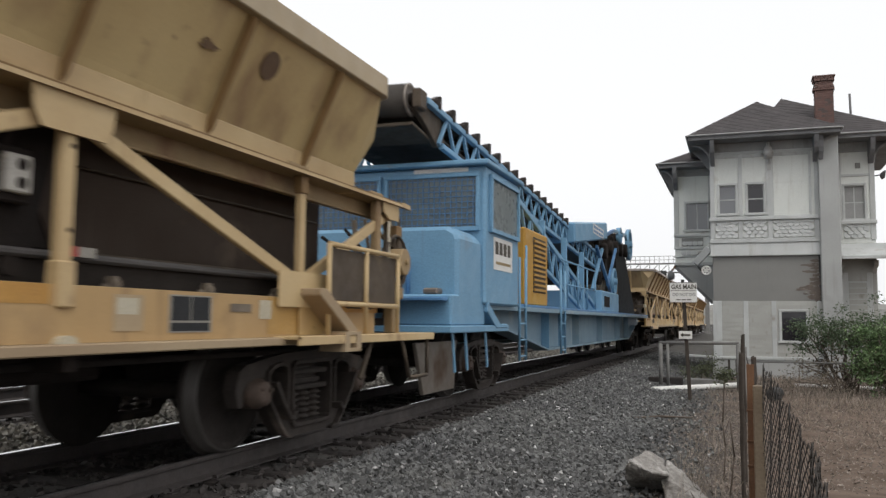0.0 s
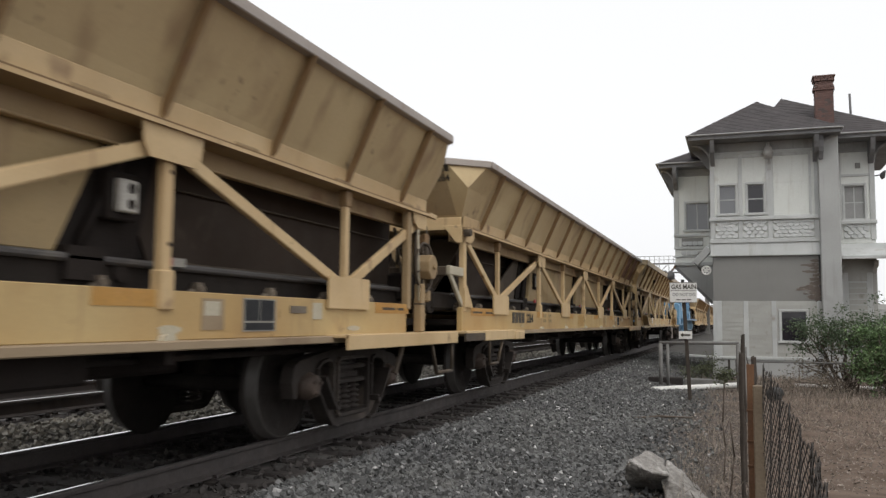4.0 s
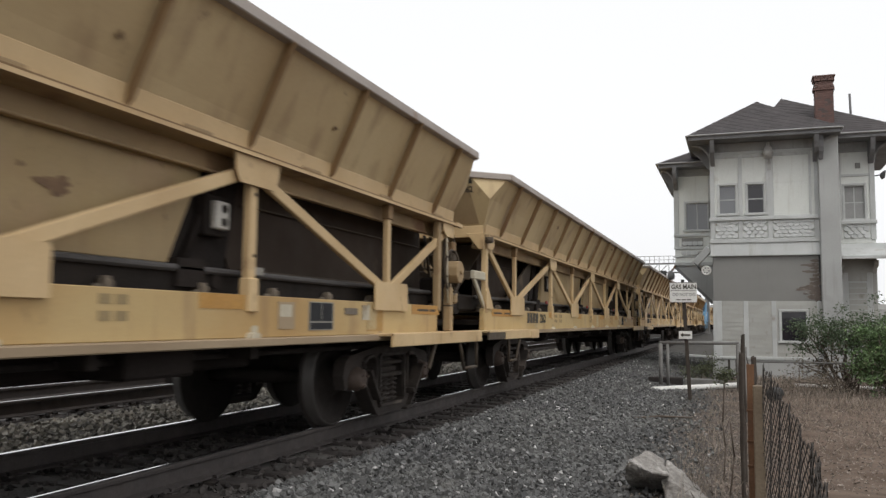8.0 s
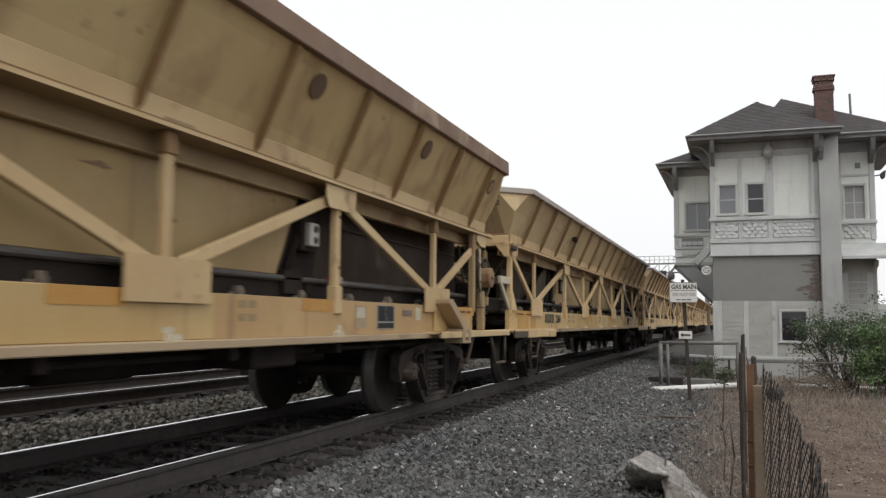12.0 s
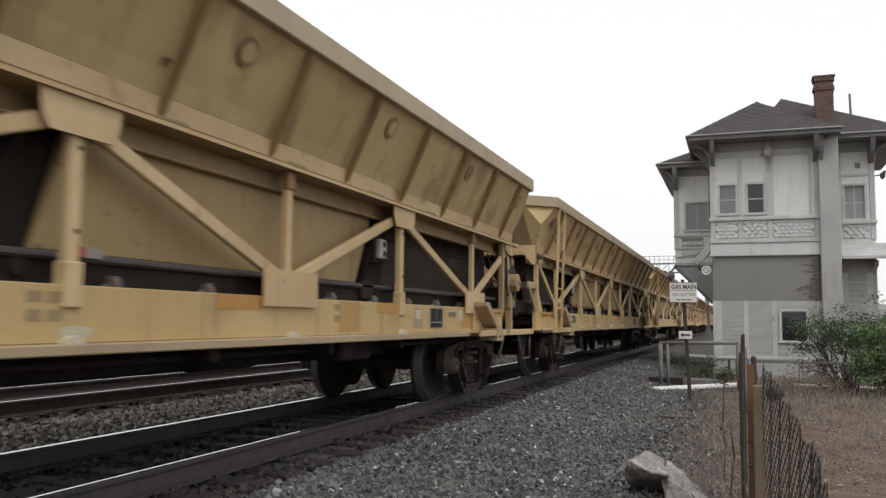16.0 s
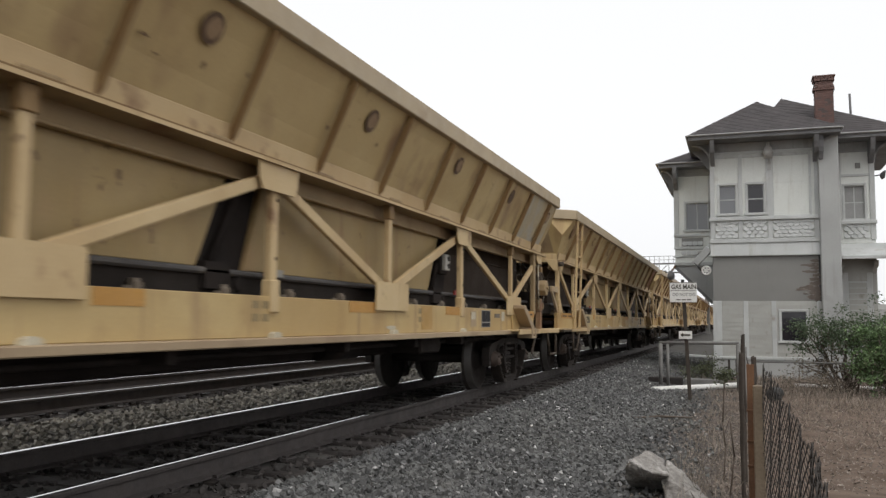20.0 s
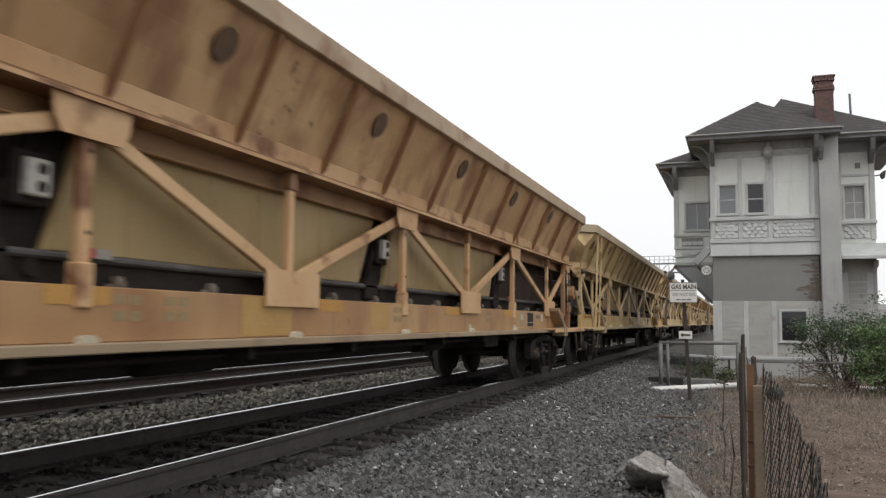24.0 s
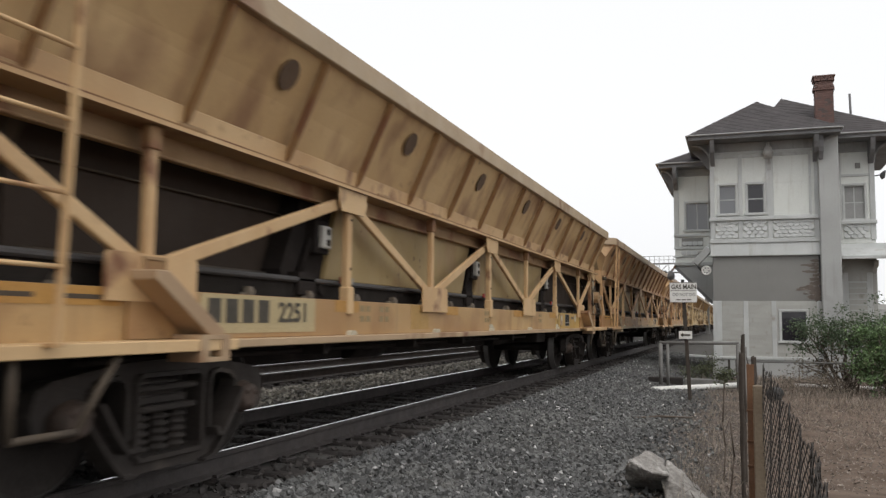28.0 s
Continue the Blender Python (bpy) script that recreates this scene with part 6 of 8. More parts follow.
# bay over the line
bm = bmesh.new()
holed_wall(bm, -1.85, -0.67, 2.90, 6.10, 27.6, 27.75, [(-1.51, -0.80, 4.04, 4.92)])
box(bm, -1.85, -1.70, 27.75, 33.0, 2.90, 6.10)
box(bm, -1.85, -0.67, 33.0, 33.15, 2.90, 6.10)
part("bay_wall", bm, M_WALL, tower, "white bay overhanging toward the track", 0.004)
sash_window(-1.51, -0.80, 4.04, 4.92, 27.6, M_PANE, (2, 1))
bm = bmesh.new()
prism(bm, [(-1.85, 2.90), (-0.67, 2.90), (-0.67, 1.70), (-0.74, 1.70)], "y", 27.6, 33.0)
part("bay_underside", bm, M_CONC, tower, "stained slanting underside of the bay", 0.01)
beampart("edge_trim", (-1.88, 27.57, 2.89), (-0.72, 27.57, 1.70), 0.09, 0.06, M_EAVE, tower, (0, 1, 0), 0.006)
boxpart("recess_panel", (-1.64, -0.98, 27.585, 27.60, 3.52, 3.78), M_GREYBAND, tower, "bare weathered recessed panel")
shingle_panel(-1.63, -0.99, 27.585, 3.585, 1)
for z0, z1, d in ((3.42, 3.50, 0.05), (2.90, 3.00, 0.07), (3.82, 3.90, 0.06), (3.16, 3.20, 0.03)):
    boxpart("bay_rail", (-1.88, -0.67, 27.6 - d, 27.6, z0, z1), M_TRIMW, tower, "", 0.008)
for x0, x1 in ((-1.87, -1.72), (-0.80, -0.68)):
    boxpart("stile", (x0, x1, 27.57, 27.6, 3.5, 5.9), M_TRIMW, tower, "", 0.006)
shingle_panel(-1.66, -0.84, 27.6, 3.28, 1)


# roofs
def hip(name, x0, x1, y0, y1, z, apex, label):
    """A hipped roof with a boxed eave; courses of shingles as real steps."""
    bm = bmesh.new()
    corners = [(x0, y0), (x1, y0), (x1, y1), (x0, y1)]
    a0, a1 = apex
    rows = 22
    tops = [a0, a1, a1, a0]
    ring = None
    for k in range(rows):
        f0, f1 = k / rows, (k + 1) / rows
        lo = [Vector((cx, cy, z)).lerp(Vector(t), f0) + Vector((0, 0, 0.010)) for (cx, cy), t in zip(corners, tops)]
        hi = [Vector((cx, cy, z)).lerp(Vector(t), f1) for (cx, cy), t in zip(corners, tops)]
        base = [Vector((cx, cy, z)).lerp(Vector(t), f0) for (cx, cy), t in zip(corners, tops)]
        L, H, B = ([bm.verts.new(p) for p in q] for q in (lo, hi, base))
        for i in range(4):
            j = (i + 1) % 4
            if (H[i].co - H[j].co).length < 1e-4:
                bm.faces.new((L[i], L[j], H[i]))
            else:
                bm.faces.new((L[i], L[j], H[j], H[i]))
            bm.faces.new((B[i], B[j], L[j], L[i]))
    bmesh.ops.remove_doubles(bm, verts=bm.verts, dist=1e-5)
    roof = part(name, bm, M_SHINGLE, tower, label)
    bm = bmesh.new()
    box(bm, x0 + 0.03, x1 - 0.03, y0 + 0.03, y1 - 0.03, z - 0.14, z)
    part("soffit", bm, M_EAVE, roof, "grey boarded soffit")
    bm = bmesh.new()
    for p, q in zip(corners, corners[1:] + corners[:1]):
        beam(bm, (*p, z - 0.01), (*q, z - 0.01), 0.09, 0.045, (0, 0, 1))
    part("gutter", bm, M_GUTTER, roof, "worn pale metal gutter", 0.015)
    return roof


hip("roof", -1.29, 2.82, 24.8, 30.4, 6.50, ((0.72, 27.5, 8.05), (0.72, 27.6, 8.05)), "dark shingled hipped roof")
hip("wing_roof", 0.4, 4.75, 25.62, 31.5, 6.48, ((1.48, 28.4, 8.32), (1.52, 28.5, 8.32)), "dark shingled hipped wing roof")
hip("bay_roof", -2.34, -0.3, 27.0, 33.7, 6.14, ((-0.5, 29.4, 7.2), (-0.5, 31.5, 7.2)), "dark shingled bay roof")
# eave brackets
for x, y, d in ((-0.60, YF, 1), (2.18, YF, 1), (2.30, YF - 0.3, 0.4), (3.70, 26.4, 1), (-1.80, 27.6, 0.8)):
    bm = bmesh.new()
    z = 6.40 if x > -1 else 6.04
    pts = [(y, z), (y - 0.72 * d, z), (y - 0.72 * d, z - 0.10)]
    pts += [(y - 0.10 - 0.60 * d * math.cos(a), z - 0.10 - 0.50 * math.sin(a)) for a in (0.25, 0.6, 0.95, 1.3)]
    pts += [(y - 0.10, z - 0.70), (y, z - 0.70)]
    prism(bm, pts, "x", x - 0.06, x + 0.06)
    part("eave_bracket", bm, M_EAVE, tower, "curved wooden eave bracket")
for y in (26.4, 28.6, 30.8):
    bm = bmesh.new()
    prism(bm, [(-0.67, 6.40), (-1.20, 6.40), (-1.20, 6.30), (-0.95, 6.05), (-0.77, 5.75), (-0.67, 5.70)], "y", y - 0.06, y + 0.06)
    part("eave_bracket", bm, M_EAVE, tower, "curved wooden eave bracket")
for y in (27.9, 30.2, 32.6):
    bm = bmesh.new()
    prism(bm, [(-1.85, 6.04), (-2.28, 6.04), (-2.28, 5.94), (-2.05, 5.6), (-1.92, 5.35), (-1.85, 5.3)], "y", y - 0.06, y + 0.06)
    part("eave_bracket", bm, M_EAVE, tower, "curved wooden eave bracket")


def cove(x0, dx, y, z, drop):
    """A curved bracket in the wall's plane: a bent arm from the wall out to the eave, with a filled web."""
    bm = bmesh.new()
    arc = [(x0 + dx * (1 - math.cos(a)), z - drop + drop * math.sin(a)) for a in (math.pi / 2 * k / 10 for k in range(11))]
    prism(bm, arc + [(x0 + dx, z + 0.02), (x0, z + 0.02)], "y", y, y + 0.035)
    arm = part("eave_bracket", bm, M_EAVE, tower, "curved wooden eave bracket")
    bm = bmesh.new()
    for p, q in zip(arc, arc[1:]):
        beam(bm, (p[0], y + 0.01, p[1]), (q[0], y + 0.01, q[1]), 0.05, 0.10, (0, 1, 0))
    part("curved_arm", bm, M_FRIEZE, arm, "paler bent arm")


cove(MX0, -0.52, YF - 0.03, 6.36, 0.55)
cove(2.28, 0.46, YF - 0.36, 6.36, 0.42)
cove(3.79, 0.60, 26.37, 6.34, 0.62)
cove(-1.86, -0.40, 27.57, 6.00, 0.50)
# chimney of single bricks
chim = boxpart("chimney", (2.315, 2.785, 26.39, 26.83, 6.8, 8.30), mat("chimney_mortar", (0.125, 0.078, 0.066), (0.095, 0.062, 0.055), 5.0, 0.9, 0, 0.2, 50), tower, "red brick chimney with a corbelled cap")
BRICKS = []
for w in (0.163, 0.078):
    bmm = bmesh.new()
    box(bmm, -w / 2, w / 2, -0.03, 0.03, 0, 0.0645)
    chamfer(bmm, 0.003)
    me = bpy.data.meshes.new("brick")
    bmm.to_mesh(me)
    bmm.free()
    me.materials.append(M_BRICK)
    BRICKS.append(me)


def course(y, z, flip, out):
    """One row of bricks on the front, with half bricks in every second row."""
    row = [(2.384, 0), (2.550, 0), (2.716, 0)] if not flip else [(2.342, 1), (2.467, 0), (2.633, 0), (2.758, 1)]
    for x, m in row:
        b = new("brick", BRICKS[m])
        b.parent = chim
        b.matrix_basis = pose(2.55 + (x - 2.55) * (1 + out * 2.5), y - out, z)
    for x in (2.327 - out, 2.773 + out):
        for k in range(2):
            b = new("brick", BRICKS[0])
            b.parent = chim
            b.matrix_basis = pose(x, 26.50 + 0.17 * k + (0.08 if flip else 0), z, 0, 0, 90)


for r in range(22):
    course(26.405, 6.88 + 0.068 * r, r % 2 == 1, 0.035 if r in (16, 17) or r > 19 else 0.0)
boxpart("chimney_cap", (2.24, 2.86, 26.32, 26.88, 8.36, 8.41), M_BRICK, chim, "", 0.01)
tubepart("vent_pipe", (3.32, 27.0, 7.0), (3.30, 27.0, 7.95), 0.035, M_EAVE, tower, "thin vent pipe on the roof")
# lamps and bell on the wall
bm = bmesh.new()
lathe_pts = ((0.0, 0.05), (0.10, 0.05), (0.16, 0.10), (0.30, 0.14), (0.33, 0.15), (0.36, 0.12), (0.48, 0.10))
prev = None
for h, r in lathe_pts:
    ring = [bm.verts.new((0.93 + r * math.cos(a), YF - 0.22 + r * math.sin(a), 6.30 - h)) for a in (2 * math.pi * k / 16 for k in range(16))]
    if prev:
        for k in range(16):
            bm.faces.new((prev[k], prev[(k + 1) % 16], ring[(k + 1) % 16], ring[k])).smooth = True
    else:
        bm.faces.new(ring)
    prev = ring
bm.faces.new(prev[::-1])
lamp = part("wall_lamp", bm, M_LAMP, None, "")
tagged(lamp, "grey dusk-to-dawn lamp on the tower wall", "lamp")
tubepart("lamp_arm", (0.95, YF, 5.62), (0.95, YF - 0.2, 5.85), 0.02, M_LAMP, lamp)
boxpart("lamp_bracket", (0.90, 1.0, YF - 0.06, YF - 0.036, 5.5, 5.75), M_LAMP, lamp)

horn = thing("bell_alarm", "white boxed alarm with a spoked disc on the tower's corner", "alarm")
beampart("case", (-0.72, 25.72, 3.30), (-1.16, 25.95, 2.84), 0.20, 0.26, M_TRIMW, horn, (0, 1, 0), 0.01)
beampart("end_plate", (-1.22, 25.96, 2.93), (-0.98, 25.96, 2.62), 0.05, 0.30, M_BLACK, horn, (0, 1, 0), 0.01)
disc = bmesh.new()
for k in range(16):
    a, b = 2 * math.pi * k / 16, 2 * math.pi * (k + 1) / 16
    tube(disc, (-0.84 + 0.12 * math.cos(a), 25.66, 2.62 + 0.12 * math.sin(a)), (-0.84 + 0.12 * math.cos(b), 25.66, 2.62 + 0.12 * math.sin(b)), 0.026, 6)
for k in range(6):
    a = 2 * math.pi * k / 6 + 0.3
    beam(disc, (-0.84, 25.66, 2.62), (-0.84 + 0.12 * math.cos(a), 25.66, 2.62 + 0.12 * math.sin(a)), 0.035, 0.02, (0, 1, 0))
part("spoked_disc", disc, M_WHITE, horn, "white spoked disc")
bm = bmesh.new()
tube(bm, (-0.84, 25.70, 2.62), (-0.86, 25.90, 2.66), 0.13, 16)
part("drum", bm, M_EAVE, horn)
tubepart("bracket", (-0.95, 25.9, 3.0), (-0.66, 25.8, 3.2), 0.03, M_EAVE, horn)
gear = thing("track_bell", "small dark bell hung at the bay's outer corner", "bell")
bm = bmesh.new()
turned(bm, [(2.44, 0.03), (2.47, 0.10), (2.55, 0.12), (2.66, 0.10), (2.74, 0.04)], (-1.98, 27.5), 14)
part("dome", bm, M_EAVE, gear)
tubepart("bracket", (-1.98, 27.5, 2.70), (-1.78, 27.6, 2.96), 0.03, M_RUSTY, gear)

# ---- signs, rail, pipe, fence and boulder ----
sign = thing("warning_sign", "white gas main warning sign on a leaning brown post", "sign")
beampart("post", (-0.89, 16.9, -0.5), (-1.0, 16.94, 1.86), 0.07, 0.05, M_OLDWOOD, sign, (0, 1, 0), 0.006)
face = boxpart("face", (-1.245, -0.735, 16.86, 16.875, 1.47, 1.865), M_WHITE, sign, "white enamel board", 0.004)
boxpart("clip", (-1.03, -0.97, 16.86, 16.90, 1.865, 1.92), M_BLACK, sign)
TEXT_FRONT = Matrix(((1, 0, 0, 0), (0, 0, -1, 0), (0, 1, 0, 0), (0, 0, 0, 1)))


def front_text(words, size, x, y, z, parent, material, stretch=1.0):
    m = TEXT_FRONT.copy()
    m.translation = (x, y, z)
    return lettering("lettering", words, size, m @ Matrix.Diagonal((stretch, 1, 1, 1)), material, parent, "black painted letters")


front_text("GAS MAIN", 0.125, -1.215, 16.857, 1.735, face, M_INK, 0.82)
boxpart("rule", (-1.22, -0.76, 16.857, 16.86, 1.700, 1.708), M_INK, face)
front_text("DO NOT DIG", 0.080, -1.19, 16.857, 1.60, face, M_GREYINK, 0.88)
for k in range(3):
    boxpart("text_bar", (-1.12 + 0.10 * k, -1.04 + 0.10 * k, 16.857, 16.86, 1.515, 1.535), M_INK, face)
for z0, z1 in ((1.472, 1.48), (1.855, 1.863)):
    boxpart("border", (-1.24, -0.74, 16.857, 16.86, z0, z1), M_INK, face)
arrow = thing("arrow_sign", "small white arrow sign on the same post", "sign")
boxpart("face", (-1.085, -0.835, 16.85, 16.862, 0.765, 0.915), M_WHITE, arrow, "", 0.004)
bm = bmesh.new()
prism(bm, [(-1.06, 0.84), (-1.0, 0.885), (-1.0, 0.858), (-0.87, 0.858), (-0.87, 0.822), (-1.0, 0.822), (-1.0, 0.795)], "y", 16.846, 16.85)
part("arrow", bm, M_INK, arrow, "black arrow pointing along the track")

rail = thing("pipe_railing", "grey galvanised pipe railing beside the track", "railing")
tubepart("top_rail", (-1.73, 20.0, 0.61), (0.02, 20.0, 0.63), 0.04, M_PIPE, rail)
for x in (-1.70, -1.54):
    tubepart("post", (x, 20.0, -0.5), (x, 20.0, 0.60), 0.045 if x < -1.6 else 0.035, M_PIPE, rail)
tubepart("post", (0.0, 20.0, -0.5), (0.0, 20.0, 0.62), 0.045, M_PIPE, rail)

pipe = tubepart("drain_pipe", (-1.78, 18.78, -0.385), (0.12, 21.3, -0.39), 0.068, mat("white_plastic_pipe", (0.74, 0.73, 0.70), (0.64, 0.63, 0.60), 2.0, 0.45, 0, 0.05, 50, (0.45, 0.42, 0.37), 0.64))
tagged(pipe, "white plastic pipe lying on the ground", "pipe")
pipe2 = tubepart("drain_pipe", (1.3, 22.3, -0.43), (4.4, 21.6, -0.43), 0.05, pipe.data.materials[0])
tagged(pipe2, "white plastic pipe lying in dry grass behind the fence", "pipe")

boxpart("timber_baulk", (-2.05, -1.25, 20.6, 20.85, -0.5, -0.22), M_TIE, None, "", 0.02)
tagged(boxpart("timber_plank", (-1.22, -0.35, 20.62, 20.85, -0.48, -0.24), M_PIPE, None, "", 0.02), "weathered grey plank behind the white pipe", "timber")
plank = beampart("loose_plank", (-1.35, 24.95, 0.15), (0.05, 24.95, 0.09), 0.05, 0.28, M_TRIMW, None, (0, 1, 0), 0.006)
tagged(plank, "loose white board resting on a trestle before the tower", "plank")
tr = thing("plank_trestle", "low grey trestle under a loose white board", "trestle")
for x in (-0.25, -0.05):
    boxpart("leg", (x - 0.03, x + 0.03, 24.88, 25.02, -0.5, 0.05), M_OLDWOOD, tr)
tagged(bpy.data.objects["timber_baulk"], "old grey timber baulk by the railing", "timber")


def boulder(corners, seed, label, rough=1.0):
    """A broken rock: a hull of a few corners, its faces roughened."""
    bm = bmesh.new()
    for c in corners:
        bm.verts.new(c)
    bmesh.ops.convex_hull(bm, input=bm.verts[:])
    loose = [v for v in bm.verts if not v.link_faces]
    bmesh.ops.delete(bm, geom=loose, context="VERTS")
    bmesh.ops.bevel(bm, geom=bm.edges[:], offset=0.010, segments=1, affect="EDGES", clamp_overlap=True)
    bmesh.ops.triangulate(bm, faces=bm.faces[:])
    for _ in range(4):
        bmesh.ops.subdivide_edges(bm, edges=[e for e in bm.edges if e.calc_length() > 0.024], cuts=1, use_grid_fill=True)
        bmesh.ops.triangulate(bm, faces=bm.faces[:])
    bm.normal_update()
    for v in bm.verts:
        d = 0.016 * noise.noise(v.co * 6 + Vector((seed, 0, 0))) - 0.014 * abs(noise.noise(v.co * 15 + Vector((0, seed, 0)))) + 0.008 * noise.noise(v.co * 34) + 0.005 * noise.noise(v.co * 70)
        v.co += v.normal * d * rough
    return tagged(part("boulder", bm, M_ROCK), label, "boulder")


boulder([(-0.908, 7.45, -0.119), (-0.805, 7.85, -0.063), (-0.646, 7.85, -0.139), (-0.588, 7.52, -0.234), (-0.733, 7.40, -0.195), (-0.956, 7.50, -0.175),
         (-0.945, 7.80, -0.39), (-0.655, 7.80, -0.37), (-0.985, 7.66, -0.30), (-0.95, 8.0, -0.48), (-0.6, 8.0, -0.48)], 4, "grey angular granite boulder with a pale sloping top")
boulder([(-0.625, 7.80, -0.130), (-0.565, 7.72, -0.155), (-0.490, 7.70, -0.205), (-0.375, 7.60, -0.305), (-0.262, 7.50, -0.405), (-0.250, 7.40, -0.46),
         (-0.592, 7.50, -0.27), (-0.60, 7.40, -0.44), (-0.66, 7.62, -0.30), (-0.35, 7.95, -0.48), (-0.62, 8.0, -0.46)], 9, "pale sloping slab of rock leaning on the boulder")
boulder([(-1.08, 7.22, -0.52), (-1.05, 7.30, -0.44), (-0.86, 7.32, -0.43), (-0.80, 7.20, -0.50), (-1.0, 7.05, -0.52), (-0.95, 7.45, -0.5)], 12, "low grey rock half sunk in the gravel")
boulder([(-0.76, 7.22, -0.52), (-0.74, 7.30, -0.44), (-0.50, 7.32, -0.43), (-0.34, 7.20, -0.50), (-0.6, 7.05, -0.52), (-0.5, 7.45, -0.5)], 15, "flat grey rock half sunk in the gravel")

fence = thing("wire_fence", "old chain-link fence with rusty and timber posts", "fence")


def rough_post(x, y, w, top, seed):
    """A weathered, gnarled timber post."""
    bm = bmesh.new()
    rings = []
    for k in range(15):
        z = -0.9 + (top + 0.9) * k / 14
        rings.append([bm.verts.new((x + w * (1 + 0.6 * noise.noise((seed, k * 0.7, a))) * math.cos(a) + 0.012 * noise.noise((k * 0.5, seed, 0)),
                                    y + w * (1 + 0.25 * noise.noise((seed + 3, k * 0.7, a))) * math.sin(a), z + (0.05 * noise.noise((a * 2, seed, 9)) if k == 14 else 0))) for a in (2 * math.pi * j / 9 for j in range(9))])
    for r0, r1 in zip(rings, rings[1:]):
        for j in range(9):
            bm.faces.new((r0[j], r0[(j + 1) % 9], r1[(j + 1) % 9], r1[j]))
    bm.faces.new(rings[0][::-1]), bm.faces.new(rings[-1])
    return bm


part("post", rough_post(0.022, 7.75, 0.020, 0.82, 2), M_OLDWOOD, fence, "gnarled grey timber post")
part("post", rough_post(0.045, 8.6, 0.018, 0.96, 5), M_OLDWOOD, fence, "gnarled grey timber post")
part("post", rough_post(0.15, 9.6, 0.03, 0.72, 7), M_OLDWOOD, fence, "gnarled grey timber post")
bm = bmesh.new()
prism(bm, [(0.062, 7.40), (0.120, 7.40), (0.120, 7.41), (0.074, 7.41), (0.074, 7.46), (0.062, 7.46)], "z", -0.9, 0.74)
for z in (-0.10, 0.10, 0.35):
    box(bm, 0.055, 0.125, 7.392, 7.40, z, z + 0.02)
part("post", bm, M_RUSTY, fence, "rust-brown steel angle post", 0.003)
bm = bmesh.new()
box(bm, 0.105, 0.190, 7.22, 7.30, -0.9, 0.578)
part("post", bm, M_POSTWOOD, fence, "tan timber post", 0.008)
bm = bmesh.new()
box(bm, 0.20, 0.33, 5.02, 5.14, -0.9, -0.085)
part("post", bm, M_POSTWOOD, fence, "sawn-off tan timber post", 0.01)
tubepart("post", (0.09, 13.8, -0.7), (0.09, 13.8, 0.62), 0.03, M_PIPE, fence)
tubepart("post", (0.15, 19.9, -0.7), (0.15, 19.9, 0.55), 0.035, M_PIPE, fence)
tubepart("rail", (0.3, 20.0, 0.22), (4.6, 20.6, 0.22), 0.02, M_PIPE, fence)
tubepart("rail", (0.10, 9.6, 0.62), (0.15, 19.9, 0.45), 0.010, M_LINK, fence)


def net_at(y, z):
    """The mesh runs toward the camera, bulging away from the posts, its top edge ragged."""
    u = min(max((7.35 - y) / 4.8, 0), 1)
    z = -0.56 + (z + 0.56) * (1.0 + 0.27 * max(1 - 2.0 * u, 0) + 0.012 * math.sin(17 * y))
    return Vector((0.18 + 0.155 * math.sin(min(u * 2.1, 1.57)) - 0.09 * max(u - 0.6, 0) / 0.4 + 0.015 * math.sin(11 * y + 3 * z), y, z + 0.01 * math.sin(5 * y)))


for d in (1, -1):
    bm = bmesh.new()
    for k in range(-14, 68):
        y0 = 2.5 + 0.078 * k
        prev = None
        for j in range(15):
            z = -0.56 + 0.075 * j
            y = y0 + d * (j - 7) * 0.078 + 0.01 * math.sin(j * math.pi)
            ok = 2.5 < y < 7.38
            p = net_at(y, z)
            if prev is not None and ok and prev[1]:
                beam(bm, prev[0], p, 0.005, 0.005, (1, 0, 0.1))
            prev = (p, ok)
    tagged(part("chain_link", bm, M_LINK, fence, "dark rusted chain-link wires"), kind="stuff")


# a small floodlight on a bracket at the wing's outer corner
flood = new("floodlight")
flood.matrix_basis = pose(0, 0, 0)
tagged(flood, "small dark floodlight on the tower's wing corner", "floodlight")
tubepart("arm", (3.775, 26.43, 5.34), (3.97, 26.40, 5.36), 0.018, M_EAVE, flood)
boxpart("wall_plate", (3.78, 3.80, 26.41, 26.50, 5.27, 5.42), M_EAVE, flood, "", 0.004)
bm = bmesh.new()
prism(bm, [(3.95, 5.31), (3.99, 5.23), (4.07, 5.27), (4.09, 5.49), (4.02, 5.45), (3.95, 5.40)], "y", 26.32, 26.48)
part("housing", bm, M_BLACK, flood, "", 0.012)


